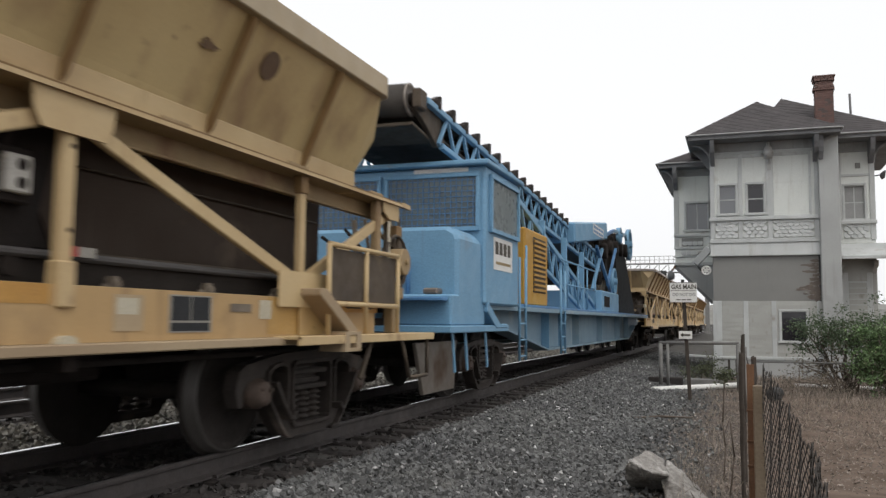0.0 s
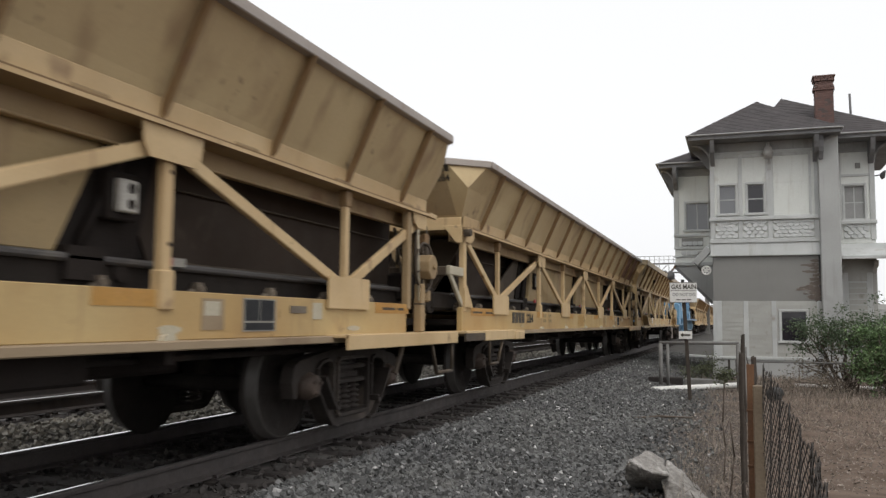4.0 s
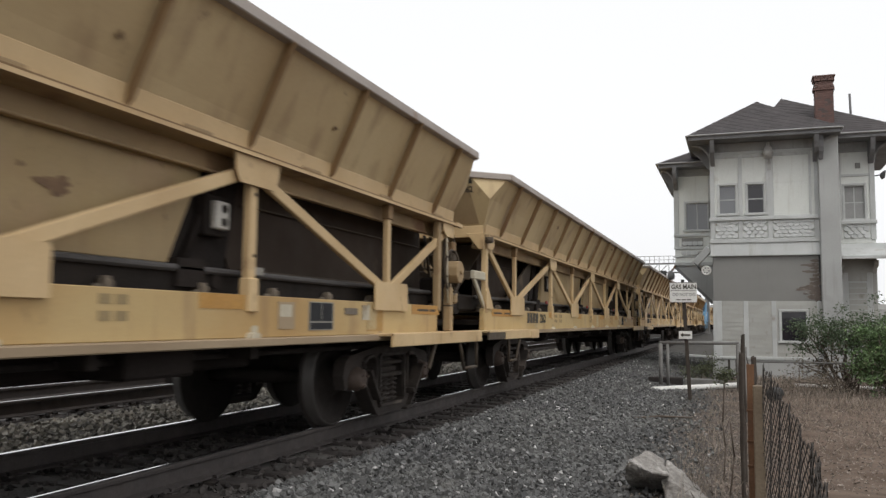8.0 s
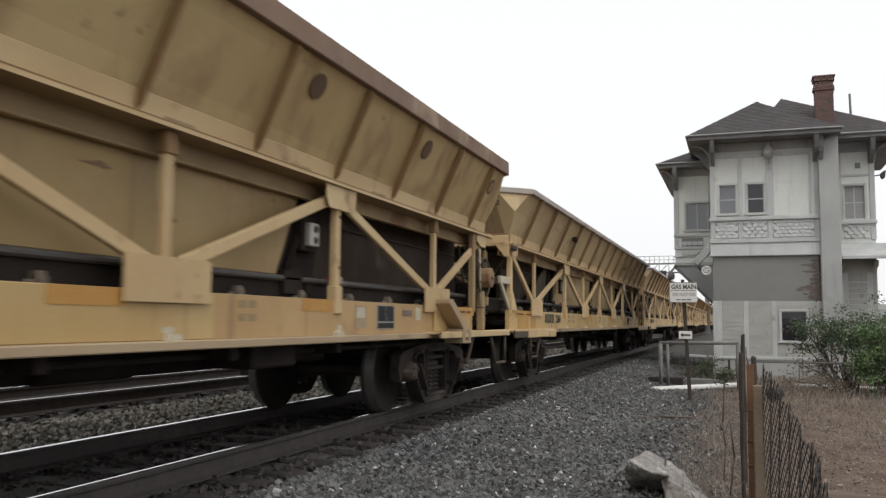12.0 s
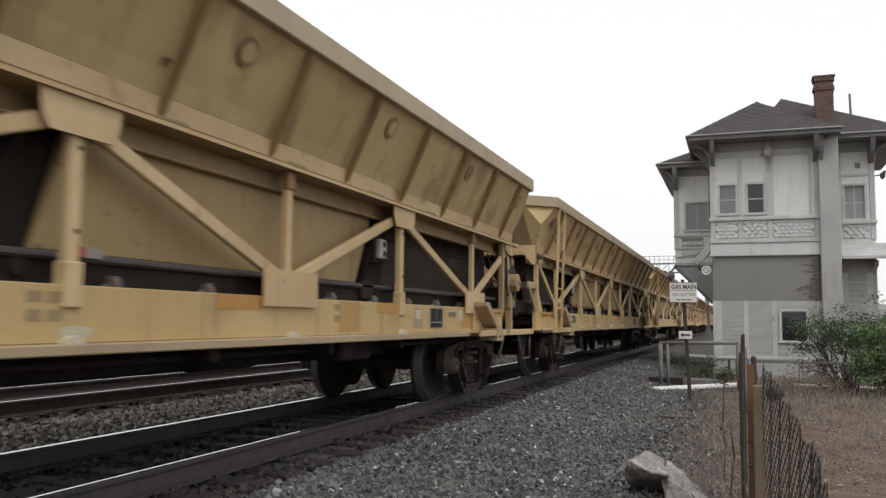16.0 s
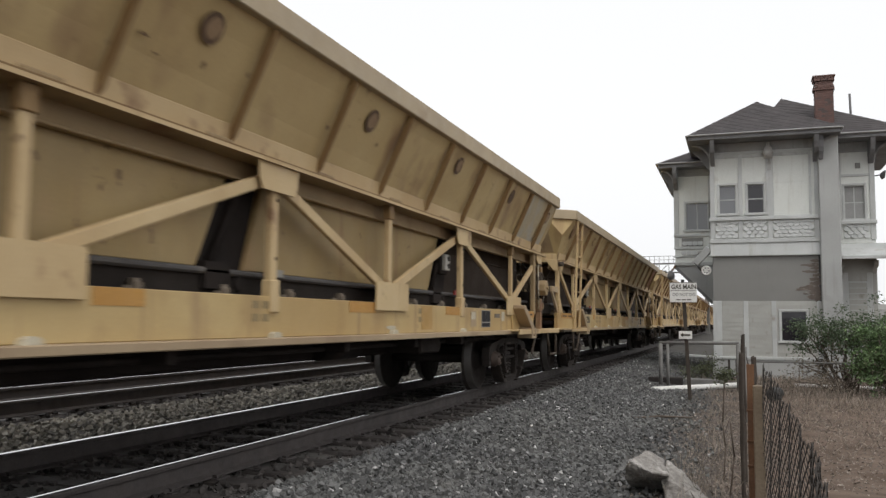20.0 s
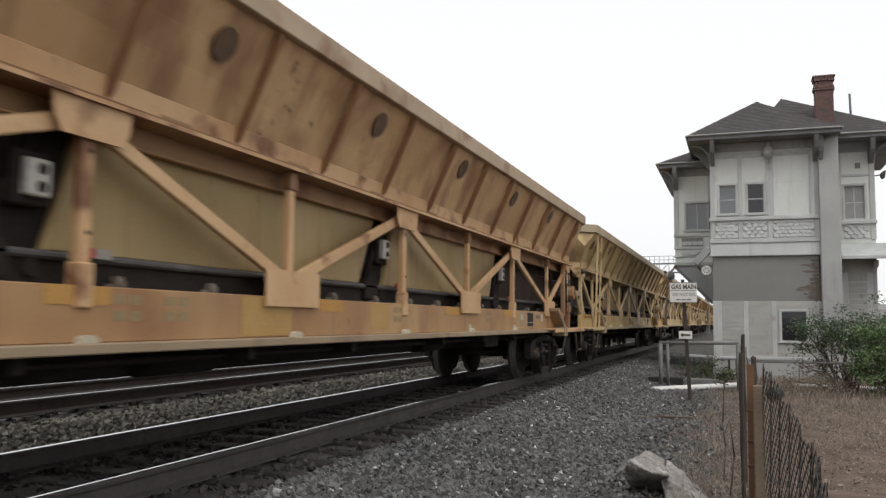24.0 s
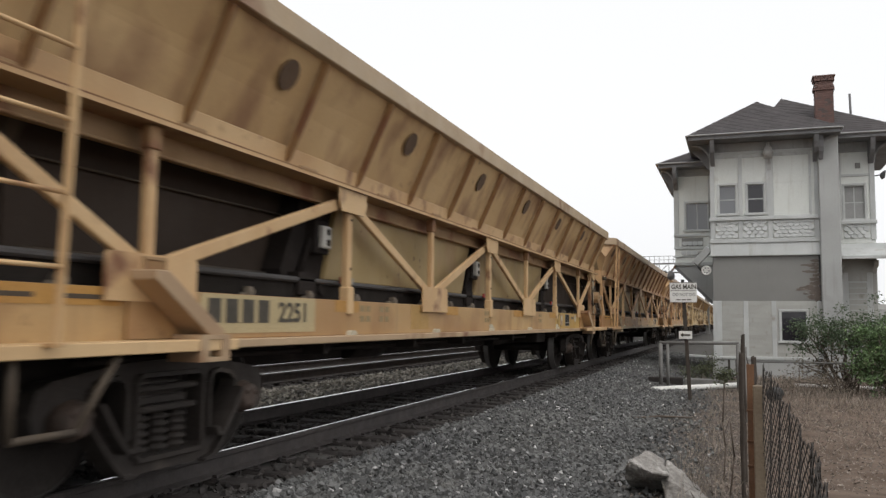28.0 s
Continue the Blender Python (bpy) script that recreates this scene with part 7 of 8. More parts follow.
# ---- the blue conveyor machine in the train ----
def make_machine():
    m = thing("conveyor_wagon", "bright blue railway machine with cab, engine and long inclined conveyor", "railway wagon")

    def pt(y):
        return y - 19.4
    # fish-belly frame
    for s in (-1, 1):
        bm = bmesh.new()
        prism(bm, [(pt(10.2), 1.02), (pt(12.6), 1.02), (pt(16.2), 0.54), (pt(29.0), 0.54), (pt(31.0), 0.98), (pt(33.2), 0.98), (pt(33.2), 1.24), (pt(29.0), 1.30), (pt(10.2), 1.30)],
              "x", *sorted((s * 1.00, s * 1.06)))
        side = part("side_frame", bm, M_BLUE_DUST, m, "deep fish-bellied side frame in dusty pale blue", 0.01)
        bm = bmesh.new()
        box(bm, *sorted((s * 0.94, s * 1.24)), pt(16.2), pt(29.0), 0.51, 0.545)
        beam(bm, (s * 1.09, pt(12.6), 1.005), (s * 1.09, pt(16.2), 0.525), 0.035, 0.30, (1, 0, 0))
        beam(bm, (s * 1.09, pt(29.0), 0.525), (s * 1.09, pt(31.0), 0.965), 0.035, 0.30, (1, 0, 0))
        box(bm, *sorted((s * 0.94, s * 1.46)), pt(10.2), pt(33.2), 1.24, 1.315)
        part("flange", bm, M_BLUE_DUST, side, "", 0.006)
        for y in (16.3, 18.0, 19.6, 23.2, 26.8, 29.0):
            boxpart("web_stiffener", (*sorted((s * 1.06, s * 1.22)), pt(y), pt(y) + 0.025, 0.55, 1.24), M_BLUE if y < 19 else M_BLUE_DUST, side)
    boxpart("deck", (-1.45, 1.45, pt(9.3), pt(33.3), 1.315, 1.36), M_BLUE_DK, m, "blue steel deck", 0.008)
    boxpart("rear_platform", (-1.5, 1.55, pt(9.35), pt(12.0), 0.93, 1.02), M_BLUE, m, "", 0.012)
    boxpart("centre_sill", (-0.35, 0.35, pt(9.4), pt(33.5), 0.72, 1.28), M_GRIME, m, "", 0.02)
    # cab
    bm = bmesh.new()
    box(bm, -1.55, 1.55, pt(10.75), pt(12.55), 1.30, 3.20)
    cab = part("cab", bm, M_BLUE, m, "square blue operator's cab", 0.03)
    boxpart("cab_roof", (-1.62, 1.62, pt(10.62), pt(12.62), 3.20, 3.27), M_BLUE, cab, "", 0.015)
    for x0, x1 in ((-1.35, -0.05), (0.12, 1.42)):
        boxpart("rear_window", (x0, x1, pt(10.735), pt(10.75), 2.36, 3.05), M_GRILLE, cab, "dark wire-meshed window")
        bm = bmesh.new()
        holed_frame(bm, x0 - 0.06, x1 + 0.06, 2.30, 3.11, pt(10.70), pt(10.75), 0.06)
        part("window_frame", bm, M_BLUE, cab, "", 0.008)
        bm = bmesh.new()
        n = 16
        for k in range(n):
            x = x0 + (x1 - x0) * (k + 0.5) / n
            box(bm, x - 0.004, x + 0.004, pt(10.722), pt(10.734), 2.36, 3.05)
        for k in range(9):
            z = 2.40 + 0.076 * k
            box(bm, x0, x1, pt(10.722), pt(10.734), z - 0.004, z + 0.004)
        tagged(part("wire_guard", bm, M_BLUE_DK, cab, "blue wire guard"), kind="stuff")
    boxpart("side_window", (1.55, 1.565, pt(10.98), pt(12.42), 2.36, 3.05), M_GRILLE, cab, "dark side window")
    bm = bmesh.new()
    for d in ((1.55, 1.60, pt(10.92), pt(12.48), 2.30, 2.36), (1.55, 1.60, pt(10.92), pt(12.48), 3.05, 3.11), (1.55, 1.60, pt(10.92), pt(10.98), 2.36, 3.05), (1.55, 1.60, pt(12.42), pt(12.48), 2.36, 3.05)):
        box(bm, *d)
    part("window_frame", bm, M_BLUE, cab, "", 0.006)
    board = boxpart("owner_board", (1.551, 1.556, pt(11.15), pt(12.15), 1.80, 2.26), M_WHITE, cab, "white owner's board with a plain dark mark")
    for k in range(4):
        boxpart("mark_bar", (1.556, 1.559, pt(11.22) + 0.22 * k, pt(11.38) + 0.22 * k, 2.02, 2.20), M_INK, board)
    boxpart("mark_bar", (1.556, 1.559, pt(11.25), pt(12.05), 1.88, 1.92), M_FADED, board)
    boxpart("owner_strip", (0.50, 1.30, pt(10.742), pt(10.75), 3.125, 3.185), M_WHITE, cab, "pale name strip")
    # hood with rounded shoulders in front of the cab
    bm = bmesh.new()
    prof = [(-1.5, 1.02), (-1.5, 2.12), (-1.46, 2.20), (-1.36, 2.26), (1.34, 2.26), (1.45, 2.20), (1.5, 2.10), (1.5, 1.02)]
    prism(bm, prof, "y", pt(9.75), pt(10.75))
    hood = part("hood", bm, M_BLUE, m, "rounded blue equipment hood", 0.05)
    for x in (-0.7, 0.0, 0.7):
        boxpart("door_seam", (x - 0.012, x + 0.012, pt(9.735), pt(9.75), 1.15, 2.15), M_BLUE_DK, hood)
        boxpart("latch", (x + 0.03, x + 0.07, pt(9.71), pt(9.75), 1.55, 1.75), M_BLACK, hood)
    tubepart("exhaust", (0.85, pt(9.70), 1.3), (0.85, pt(9.70), 1.9), 0.03, M_BLUE_DK, hood)
    boxpart("tool_box", (0.75, 1.5, pt(9.5), pt(10.9), 1.02, 1.40), M_BLUE, m, "blue step box", 0.02)
    boxpart("lamp", (1.10, 1.30, pt(9.55), pt(9.75), 1.40, 1.48), M_STEEL, m, "small dull lamp", 0.02)
    bm = bmesh.new()
    prism(bm, [(pt(10.85), 1.36), (pt(11.5), 1.04), (pt(11.9), 1.04), (pt(11.9), 0.98), (pt(11.3), 0.98), (pt(10.85), 1.2)], "x", 1.38, 1.56)
    part("jacking_bracket", bm, M_BLUE, m, "", 0.01)
    # engine
    eng = boxpart("engine_cover", (0.15, 1.30, pt(14.0), pt(15.8), 1.36, 2.72), M_YELLOW, m, "yellow engine cover with louvres", 0.03)
    boxpart("louvre_panel", (1.30, 1.31, pt(14.6), pt(15.6), 1.6, 2.6), M_STIRRUP, eng)
    for k in range(11):
        boxpart("louvre", (1.305, 1.335, pt(14.62), pt(15.58), 1.63 + 0.088 * k, 1.67 + 0.088 * k), M_YELLOW, eng)
    tubepart("silencer", (0.8, pt(13.1), 2.95), (0.8, pt(14.4), 2.95), 0.16, M_RUSTY, m, "rusty exhaust silencer")
    # long conveyor: lattice, belt, idlers, head drum
    z_at = lambda y: 3.94 - 0.064 * (y - 10.3)
    for s in (-1, 1):
        bm = bmesh.new()
        beam(bm, (s * 0.95, pt(10.0), z_at(10.0)), (s * 0.95, pt(24.5), z_at(24.5)), 0.09, 0.09)
        chordp = part("conveyor_rail", bm, M_BLUE, m, "blue lattice girder of the conveyor", 0.01)
        beampart("lower_rail", (s * 0.95, pt(10.6), z_at(10.6) - 0.45), (s * 0.95, pt(24.5), z_at(24.5) - 0.45), 0.08, 0.08, M_BLUE, chordp, (1, 0, 0), 0.01)
        for k in range(20):
            y = 10.5 + 0.7 * k
            beampart("lattice_bar", (s * 0.95, pt(y), z_at(y) - 0.45), (s * 0.95, pt(y + 0.35), z_at(y + 0.35)), 0.05, 0.04, M_BLUE, chordp)
            beampart("lattice_bar", (s * 0.95, pt(y + 0.35), z_at(y + 0.35)), (s * 0.95, pt(y + 0.7), z_at(y + 0.7) - 0.45), 0.05, 0.04, M_BLUE, chordp)
    bm = bmesh.new()
    beam(bm, (0, pt(9.85), z_at(9.85) + 0.14), (0, pt(24.5), z_at(24.5) + 0.10), 1.55, 0.03, (0, 0, 1))
    beam(bm, (0, pt(9.9), z_at(9.9) - 0.20), (0, pt(24.5), z_at(24.5) - 0.26), 1.55, 0.03, (0, 0, 1))
    part("conveyor_belt", bm, M_DUSTBELT, m, "dusty dark conveyor belt")
    bm = bmesh.new()
    lathe(bm, [(-0.78, 0.10), (-0.78, 0.215), (-0.4, 0.225), (0.4, 0.225), (0.78, 0.215), (0.78, 0.10)], (pt(9.85), 3.94), 32)
    drum = part("head_drum", bm, M_DUSTBELT, m, "dusty rubber-covered head drum")
    bm = bmesh.new()
    lathe(bm, [(0.78, 0.05), (0.78, 0.22), (0.80, 0.22), (0.80, 0.19), (0.785, 0.18), (0.785, 0.05)], (pt(9.85), 3.94), 24)
    part("drum_rim", bm, M_STEEL, drum, "bright steel rim")
    for s in (-1, 1):
        bm = bmesh.new()
        prism(bm, [(pt(9.75), 3.80), (pt(10.3), 4.02), (pt(10.7), 3.95), (pt(10.9), 3.55), (pt(10.6), 3.45), (pt(10.2), 3.65)], "x", *sorted((s * 0.82, s * 0.90)))
        part("head_plate", bm, M_STIRRUP, m, "worn steel head plate", 0.01)
    bm = bmesh.new()
    beam(bm, (0, pt(9.8), 3.62), (0, pt(10.55), 3.53), 1.7, 0.05, (0, 0, 1))
    part("drip_tray", bm, M_STIRRUP, m, "worn brown tray under the belt", 0.01)
    tubepart("drum_bearing", (0.80, pt(9.85), 3.94), (0.95, pt(9.85), 3.94), 0.09, M_GRIME, m)
    boxpart("bearing_block", (0.86, 0.98, pt(9.72), pt(9.98), 3.80, 4.06), M_STIRRUP, m, "", 0.02)
    for k in range(24):
        y = 10.4 + 0.60 * k
        bm = bmesh.new()
        for s in (-1, 1):
            tube(bm, (s * 0.55, pt(y), z_at(y) + 0.05), (s * 0.98, pt(y), z_at(y) + 0.13), 0.05, 10)
            box(bm, *sorted((s * 0.94, s * 1.02)), pt(y) - 0.03, pt(y) + 0.03, z_at(y), z_at(y) + 0.17)
        tube(bm, (-0.60, pt(y), z_at(y) + 0.055), (0.60, pt(y), z_at(y) + 0.055), 0.05, 10)
        part("idler_roller", bm, M_TRUCK, m, "dark idler roller")
    # raking lattice supports
    for s in (-1, 1):
        bm = bmesh.new()
        beam(bm, (s * 1.12, pt(14.2), 3.2), (s * 1.12, pt(22.5), 1.5), 0.11, 0.09)
        lad = part("rake_girder", bm, M_BLUE, m, "sloping blue lattice support", 0.01)
        beampart("lower_rail", (s * 1.12, pt(14.2), 2.5), (s * 1.12, pt(20.5), 1.38), 0.09, 0.08, M_BLUE, lad, (1, 0, 0), 0.01)
        for k in range(9):
            y = 14.4 + 0.72 * k
            za, zb = 3.2 - 0.205 * (y - 14.2), 2.5 - 0.178 * (y + 0.5 - 14.2)
            beampart("lattice_bar", (s * 1.12, pt(y), za), (s * 1.12, pt(y + 0.5), zb), 0.06, 0.05, M_BLUE, lad)
            beampart("lattice_bar", (s * 1.12, pt(y + 0.5), zb), (s * 1.12, pt(y + 0.72), za - 0.147), 0.05, 0.05, M_BLUE, lad)
        for y in (16.0, 18.2, 20.4):
            boxpart("upright", (*sorted((s * 1.08, s * 1.2)), pt(y), pt(y) + 0.1, 1.36, z_at(y) - 0.5), M_BLUE, m, "", 0.01)
    # slewing head with motors and pulleys
    head = beampart("head_house", (0.07, pt(19.6), 3.20), (0.07, pt(24.8), 3.78), 2.15, 0.50, M_BLUE, m, (0, 0, 1), 0.04, "blue machinery house on the tilted slewing head")
    boxpart("name_panel", (1.15, 1.156, pt(22.2), pt(24.0), 3.46, 3.72), M_WHITE, head, "white panel with unreadable lettering")
    for k in range(2):
        for j in range(4):
            boxpart("text_bar", (1.156, 1.159, pt(22.3) + 0.42 * j, pt(22.62) + 0.42 * j, 3.49 + 0.12 * k, 3.56 + 0.12 * k), M_BLUE_DK, head)
    for y, z, r in ((30.6, 3.88, 0.57), (26.5, 2.35, 0.42), (28.0, 3.95, 0.28)):
        bm = bmesh.new()
        prof = [(1.0, 0.1), (1.0, r), (1.14, r), (1.14, r * 0.82), (1.06, r * 0.78), (1.06, r * 0.25), (1.2, r * 0.22), (1.2, 0.05)]
        lathe(bm, prof, (pt(y), z), 28)
        part("pulley_guard", bm, M_BLUE, m, "round blue pulley guard")
    for y, z, h in ((24.8, 3.2, 0.7), (26.0, 3.4, 0.9), (27.2, 3.5, 0.7), (28.4, 3.55, 0.9), (29.6, 3.6, 0.5)):
        bm = bmesh.new()
        box(bm, -0.8, 0.9, pt(y), pt(y) + 0.55, z - 1.0, z + h * 0.6)
        tube(bm, (0.9, pt(y) + 0.3, z), (1.1, pt(y) + 0.3, z), 0.24, 14)
        part("drive_motor", bm, M_GRIME, m, "dark greasy drive motor", 0.03)
    bm = bmesh.new()
    prism(bm, [(pt(27.6), 3.5), (pt(30.2), 3.5), (pt(33.1), 1.4), (pt(28.6), 1.4)], "x", -0.95, 0.98)
    part("slope_chute", bm, M_SLATE, m, "dark sloping feed chute", 0.02)
    for k, (y0, z0, y1, z1) in enumerate(((24.6, 3.6, 26.8, 4.0), (26.8, 4.0, 29.8, 4.15), (25.4, 2.2, 27.4, 3.5), (22.6, 1.95, 24.4, 3.2), (23.4, 3.2, 26.2, 1.95), (29.8, 4.15, 31.0, 3.6))):
        beampart("boom_strut", (1.05, pt(y0), z0), (1.05, pt(y1), z1), 0.10, 0.08, M_BLUE if k % 2 else M_BLUE_DK, m, (1, 0, 0), 0.008)
    bm = bmesh.new()
    for k in range(9):
        box(bm, 0.2 + 0.09 * k % 0.5, 0.7 + 0.05 * k % 0.4, pt(25.2) + 0.33 * k, pt(25.42) + 0.33 * k, 1.36, 2.05 + 0.16 * ((k * 5) % 4))
    part("hydraulic_gear", bm, M_IDLER, m, "dusty hydraulic gear under the boom", 0.02)
    boxpart("winch_house", (-1.1, 1.25, pt(23.0), pt(26.4), 1.36, 1.95), M_BLUE, m, "blue winch housing", 0.03)
    boxpart("winch_grille", (1.25, 1.26, pt(23.4), pt(24.4), 1.5, 1.8), M_GRIME, m)
    # ladders and handrails
    for y in (12.9, 16.2):
        for d in (0, 0.42):
            tubepart("ladder_rail", (1.48, pt(y + d), 0.45), (1.48, pt(y + d), 2.1), 0.022, M_BLUE, m, seg=8)
        for k in range(4):
            tubepart("ladder_rung", (1.48, pt(y), 0.52 + 0.26 * k), (1.48, pt(y + 0.42), 0.52 + 0.26 * k), 0.016, M_BLUE, m, seg=6)
    for y in (12.8, 13.6, 17.2, 18.4, 19.6, 20.8):
        tubepart("handrail_post", (1.42, pt(y), 1.33), (1.42, pt(y), 2.35), 0.02, M_BLUE, m, seg=8)
    tubepart("handrail", (1.42, pt(16.6), 2.33), (1.42, pt(20.8), 2.33), 0.02, M_BLUE, m, seg=8)
    tubepart("handrail", (1.42, pt(16.6), 1.85), (1.42, pt(20.8), 1.85), 0.018, M_BLUE, m, seg=8)
    for y in (9.6, 10.1, 11.0):
        beampart("step_hanger", (1.48, pt(y), 0.93), (1.48, pt(y + 0.1), 0.45), 0.05, 0.02, M_BLUE, m)
    bm = bmesh.new()
    prism(bm, [(pt(9.6), 0.80), (pt(11.2), 0.80), (pt(11.1), 0.14), (pt(9.9), 0.14)], "x", 0.95, 1.0)
    part("splash_plate", bm, M_STEEL, m, "dusty grey steel plate before the wheels", 0.006)
    make_bogie(m, pt(12.3))
    make_bogie(m, pt(31.2))
    return m


cars[-1] = make_machine()

# guard rail on the leading end of the car behind the machine
G = cars[0]
bm = bmesh.new()
for y in (7.65, 8.42, 9.2):
    tube(bm, (1.42, y, 0.95), (1.42, y, 1.74), 0.024, 8)
for z in (1.22, 1.74):
    tube(bm, (1.42, 7.65, z), (1.42, 9.2, z), 0.024, 8)
guard = part("guard_panel", bm, KHAKI["trim"], G, "tan tubular guard rail")
boxpart("guard_sheet", (1.40, 1.405, 7.68, 9.17, 1.25, 1.71), M_STIRRUP, G, "rusty expanded-metal infill")


# ---- plants ----
M_LEAF = mat("green_shrub_leaf", (0.055, 0.084, 0.043), (0.086, 0.118, 0.062), 1.5, 0.85, 0, 0.1, 60, (0.12, 0.13, 0.08), 0.60, 1.2)
M_LEAF3 = mat("bright_green_leaf", (0.075, 0.128, 0.048), (0.115, 0.175, 0.070), 1.5, 0.75, 0, 0.1, 60, (0.14, 0.16, 0.07), 0.62, 1.2, island=True)
M_LEAF2 = mat("dull_olive_leaf", (0.055, 0.07, 0.032), (0.09, 0.095, 0.05), 6.0, 0.7, 0, 0.1, 60, island=True)
M_BROWNLEAF = mat("dead_brown_leaf", (0.09, 0.075, 0.055), (0.13, 0.105, 0.075), 6.0, 0.8, 0, 0.1, 60, island=True)
M_TWIG = mat("dry_twig_bark", (0.075, 0.058, 0.045), (0.115, 0.09, 0.07), 8.0, 0.85, 0, 0.2, 60)
M_STRAW = mat("dry_straw_grass", (0.265, 0.222, 0.182), (0.195, 0.162, 0.133), 4.0, 0.85, 0, 0.1, 60, island=True)
M_LITTER = mat("dry_leaf_litter", (0.13, 0.105, 0.088), (0.25, 0.215, 0.185), 4.0, 0.9, 0, 0.1, 60, island=True)


def leaves(bm, rng, centre, spread, count, size):
    for _ in range(count):
        p = Vector(centre) + Vector((rng.gauss(0, spread[0]), rng.gauss(0, spread[1]), rng.gauss(0, spread[2])))
        d = Vector((rng.gauss(0, 1), rng.gauss(0, 1), rng.gauss(0, 0.7))).normalized()
        s = d.orthogonal().normalized()
        s.rotate(Matrix.Rotation(rng.uniform(0, 6.28), 3, d))
        L, w = size * rng.uniform(0.6, 1.3), size * rng.uniform(0.18, 0.32)
        up = d.cross(s) * (0.12 * L)
        a, b, c, e = p, p + d * L * 0.5 + s * w + up, p + d * L, p + d * L * 0.5 - s * w + up
        v = [bm.verts.new(q) for q in (a, b, c, e)]
        bm.faces.new((v[0], v[1], v[2])), bm.faces.new((v[0], v[2], v[3]))


def shrub(name, base, clumps, leaf, size, per, seed, label, category="shrub", material=None, stem=0.02):
    rng = random.Random(seed)
    t = thing(name, label, category)
    bm = bmesh.new()
    crown = bmesh.new()
    for c in clumps:
        c = Vector(c)
        p = Vector(base) + Vector((rng.uniform(-0.2, 0.2), rng.uniform(-0.2, 0.2), 0))
        mid = p.lerp(c, 0.5) + Vector((rng.uniform(-0.1, 0.1), rng.uniform(-0.1, 0.1), 0.1))
        tube(bm, p, mid, stem, 6, stem * 0.7)
        tube(bm, mid, c, stem * 0.7, 6, stem * 0.35)
        for _ in range(5):
            e = c + Vector((rng.gauss(0, 0.22), rng.gauss(0, 0.2), rng.gauss(0.05, 0.2)))
            tube(bm, mid.lerp(c, rng.uniform(0.3, 1)), e, stem * 0.35, 5, stem * 0.15)
            leaves(crown, rng, e, (0.10, 0.07, 0.07), per // 6, size)
        leaves(crown, rng, c, (0.15, 0.15, 0.13), per // 6, size)
    part("branchwork", bm, M_TWIG, t, "thin woody stems")
    part("crown", crown, material or M_LEAF, t, "small pointed leaves")
    return t


rb = random.Random(21)
cl = [(1.45 + 0.26 * k + rb.uniform(-0.12, 0.12), 20.8 + rb.uniform(-0.4, 0.5), z + rb.uniform(-0.1, 0.1))
      for k in range(9) for z in ((0.55, 0.80, 1.02) if 2 < k < 8 else (0.66, 0.88))]
shrub("shrub", (2.3, 20.8, -0.5), cl, M_LEAF, 0.065, 320, 3, "leafy green shrub growing before the tower")
cl = [(2.6 + 0.2 * k, 19.7 + rb.uniform(-0.3, 0.3), z + rb.uniform(-0.1, 0.1)) for k in range(6) for z in (-0.02, 0.24, 0.50, 0.72)]
shrub("shrub", (3.1, 19.7, -0.5), cl, M_LEAF3, 0.085, 330, 5, "bright green leafy bush in dry grass", material=M_LEAF3)
cl = [(1.2 + 0.22 * k, 20.6 + rb.uniform(-0.3, 0.3), 0.0 + rb.uniform(-0.25, 0.2)) for k in range(8)]
shrub("undergrowth", (2.0, 20.6, -0.5), cl, M_LEAF2, 0.07, 90, 6, "dry brown undergrowth at the shrub's foot", material=M_BROWNLEAF)
cl = [(1.1 + 0.17 * k, 19.6 + rb.uniform(-0.4, 0.4), -0.12 + rb.uniform(-0.2, 0.3)) for k in range(16)]
shrub("dead_brush", (2.4, 19.7, -0.5), cl, M_TWIG, 0.045, 60, 12, "grey-brown dead brush before the green shrub", material=M_BROWNLEAF, stem=0.007)
rw = random.Random(8)
sap = thing("weed", "thin dark stalk with a tuft of green leaves beside the fence", "weed")
bm, tuft = bmesh.new(), bmesh.new()
pts = [(-0.16, 8.6, -0.5), (-0.135, 8.6, -0.12), (-0.155, 8.6, 0.12), (-0.131, 8.6, 0.545)]
for a, b in zip(pts, pts[1:]):
    tube(bm, a, b, 0.007, 6)
tube(bm, (-0.145, 8.6, 0.0), (-0.09, 8.6, 0.16), 0.004, 6)
part("stalk", bm, M_TWIG, sap)
leaves(tuft, rw, (-0.121, 8.6, 0.570), (0.045, 0.04, 0.035), 300, 0.035)
part("leaf_tuft", tuft, M_LEAF2, sap)
cl = [(-1.12 + 0.1 * k, 22.8 + rb.uniform(-0.3, 0.3), -0.15 + rb.uniform(-0.2, 0.35)) for k in range(5)]
shrub("weed", (-0.8, 22.3, -0.5), cl, M_LEAF2, 0.06, 260, 9, "olive weeds at the tower's corner", "weed", M_LEAF2, 0.01)

def stalk(name, pts, r, label):
    bm = bmesh.new()
    for a, b in zip(pts, pts[1:]):
        tube(bm, a, b, r, 6, r * 0.8)
    return tagged(part(name, bm, M_TWIG), label, "weed")


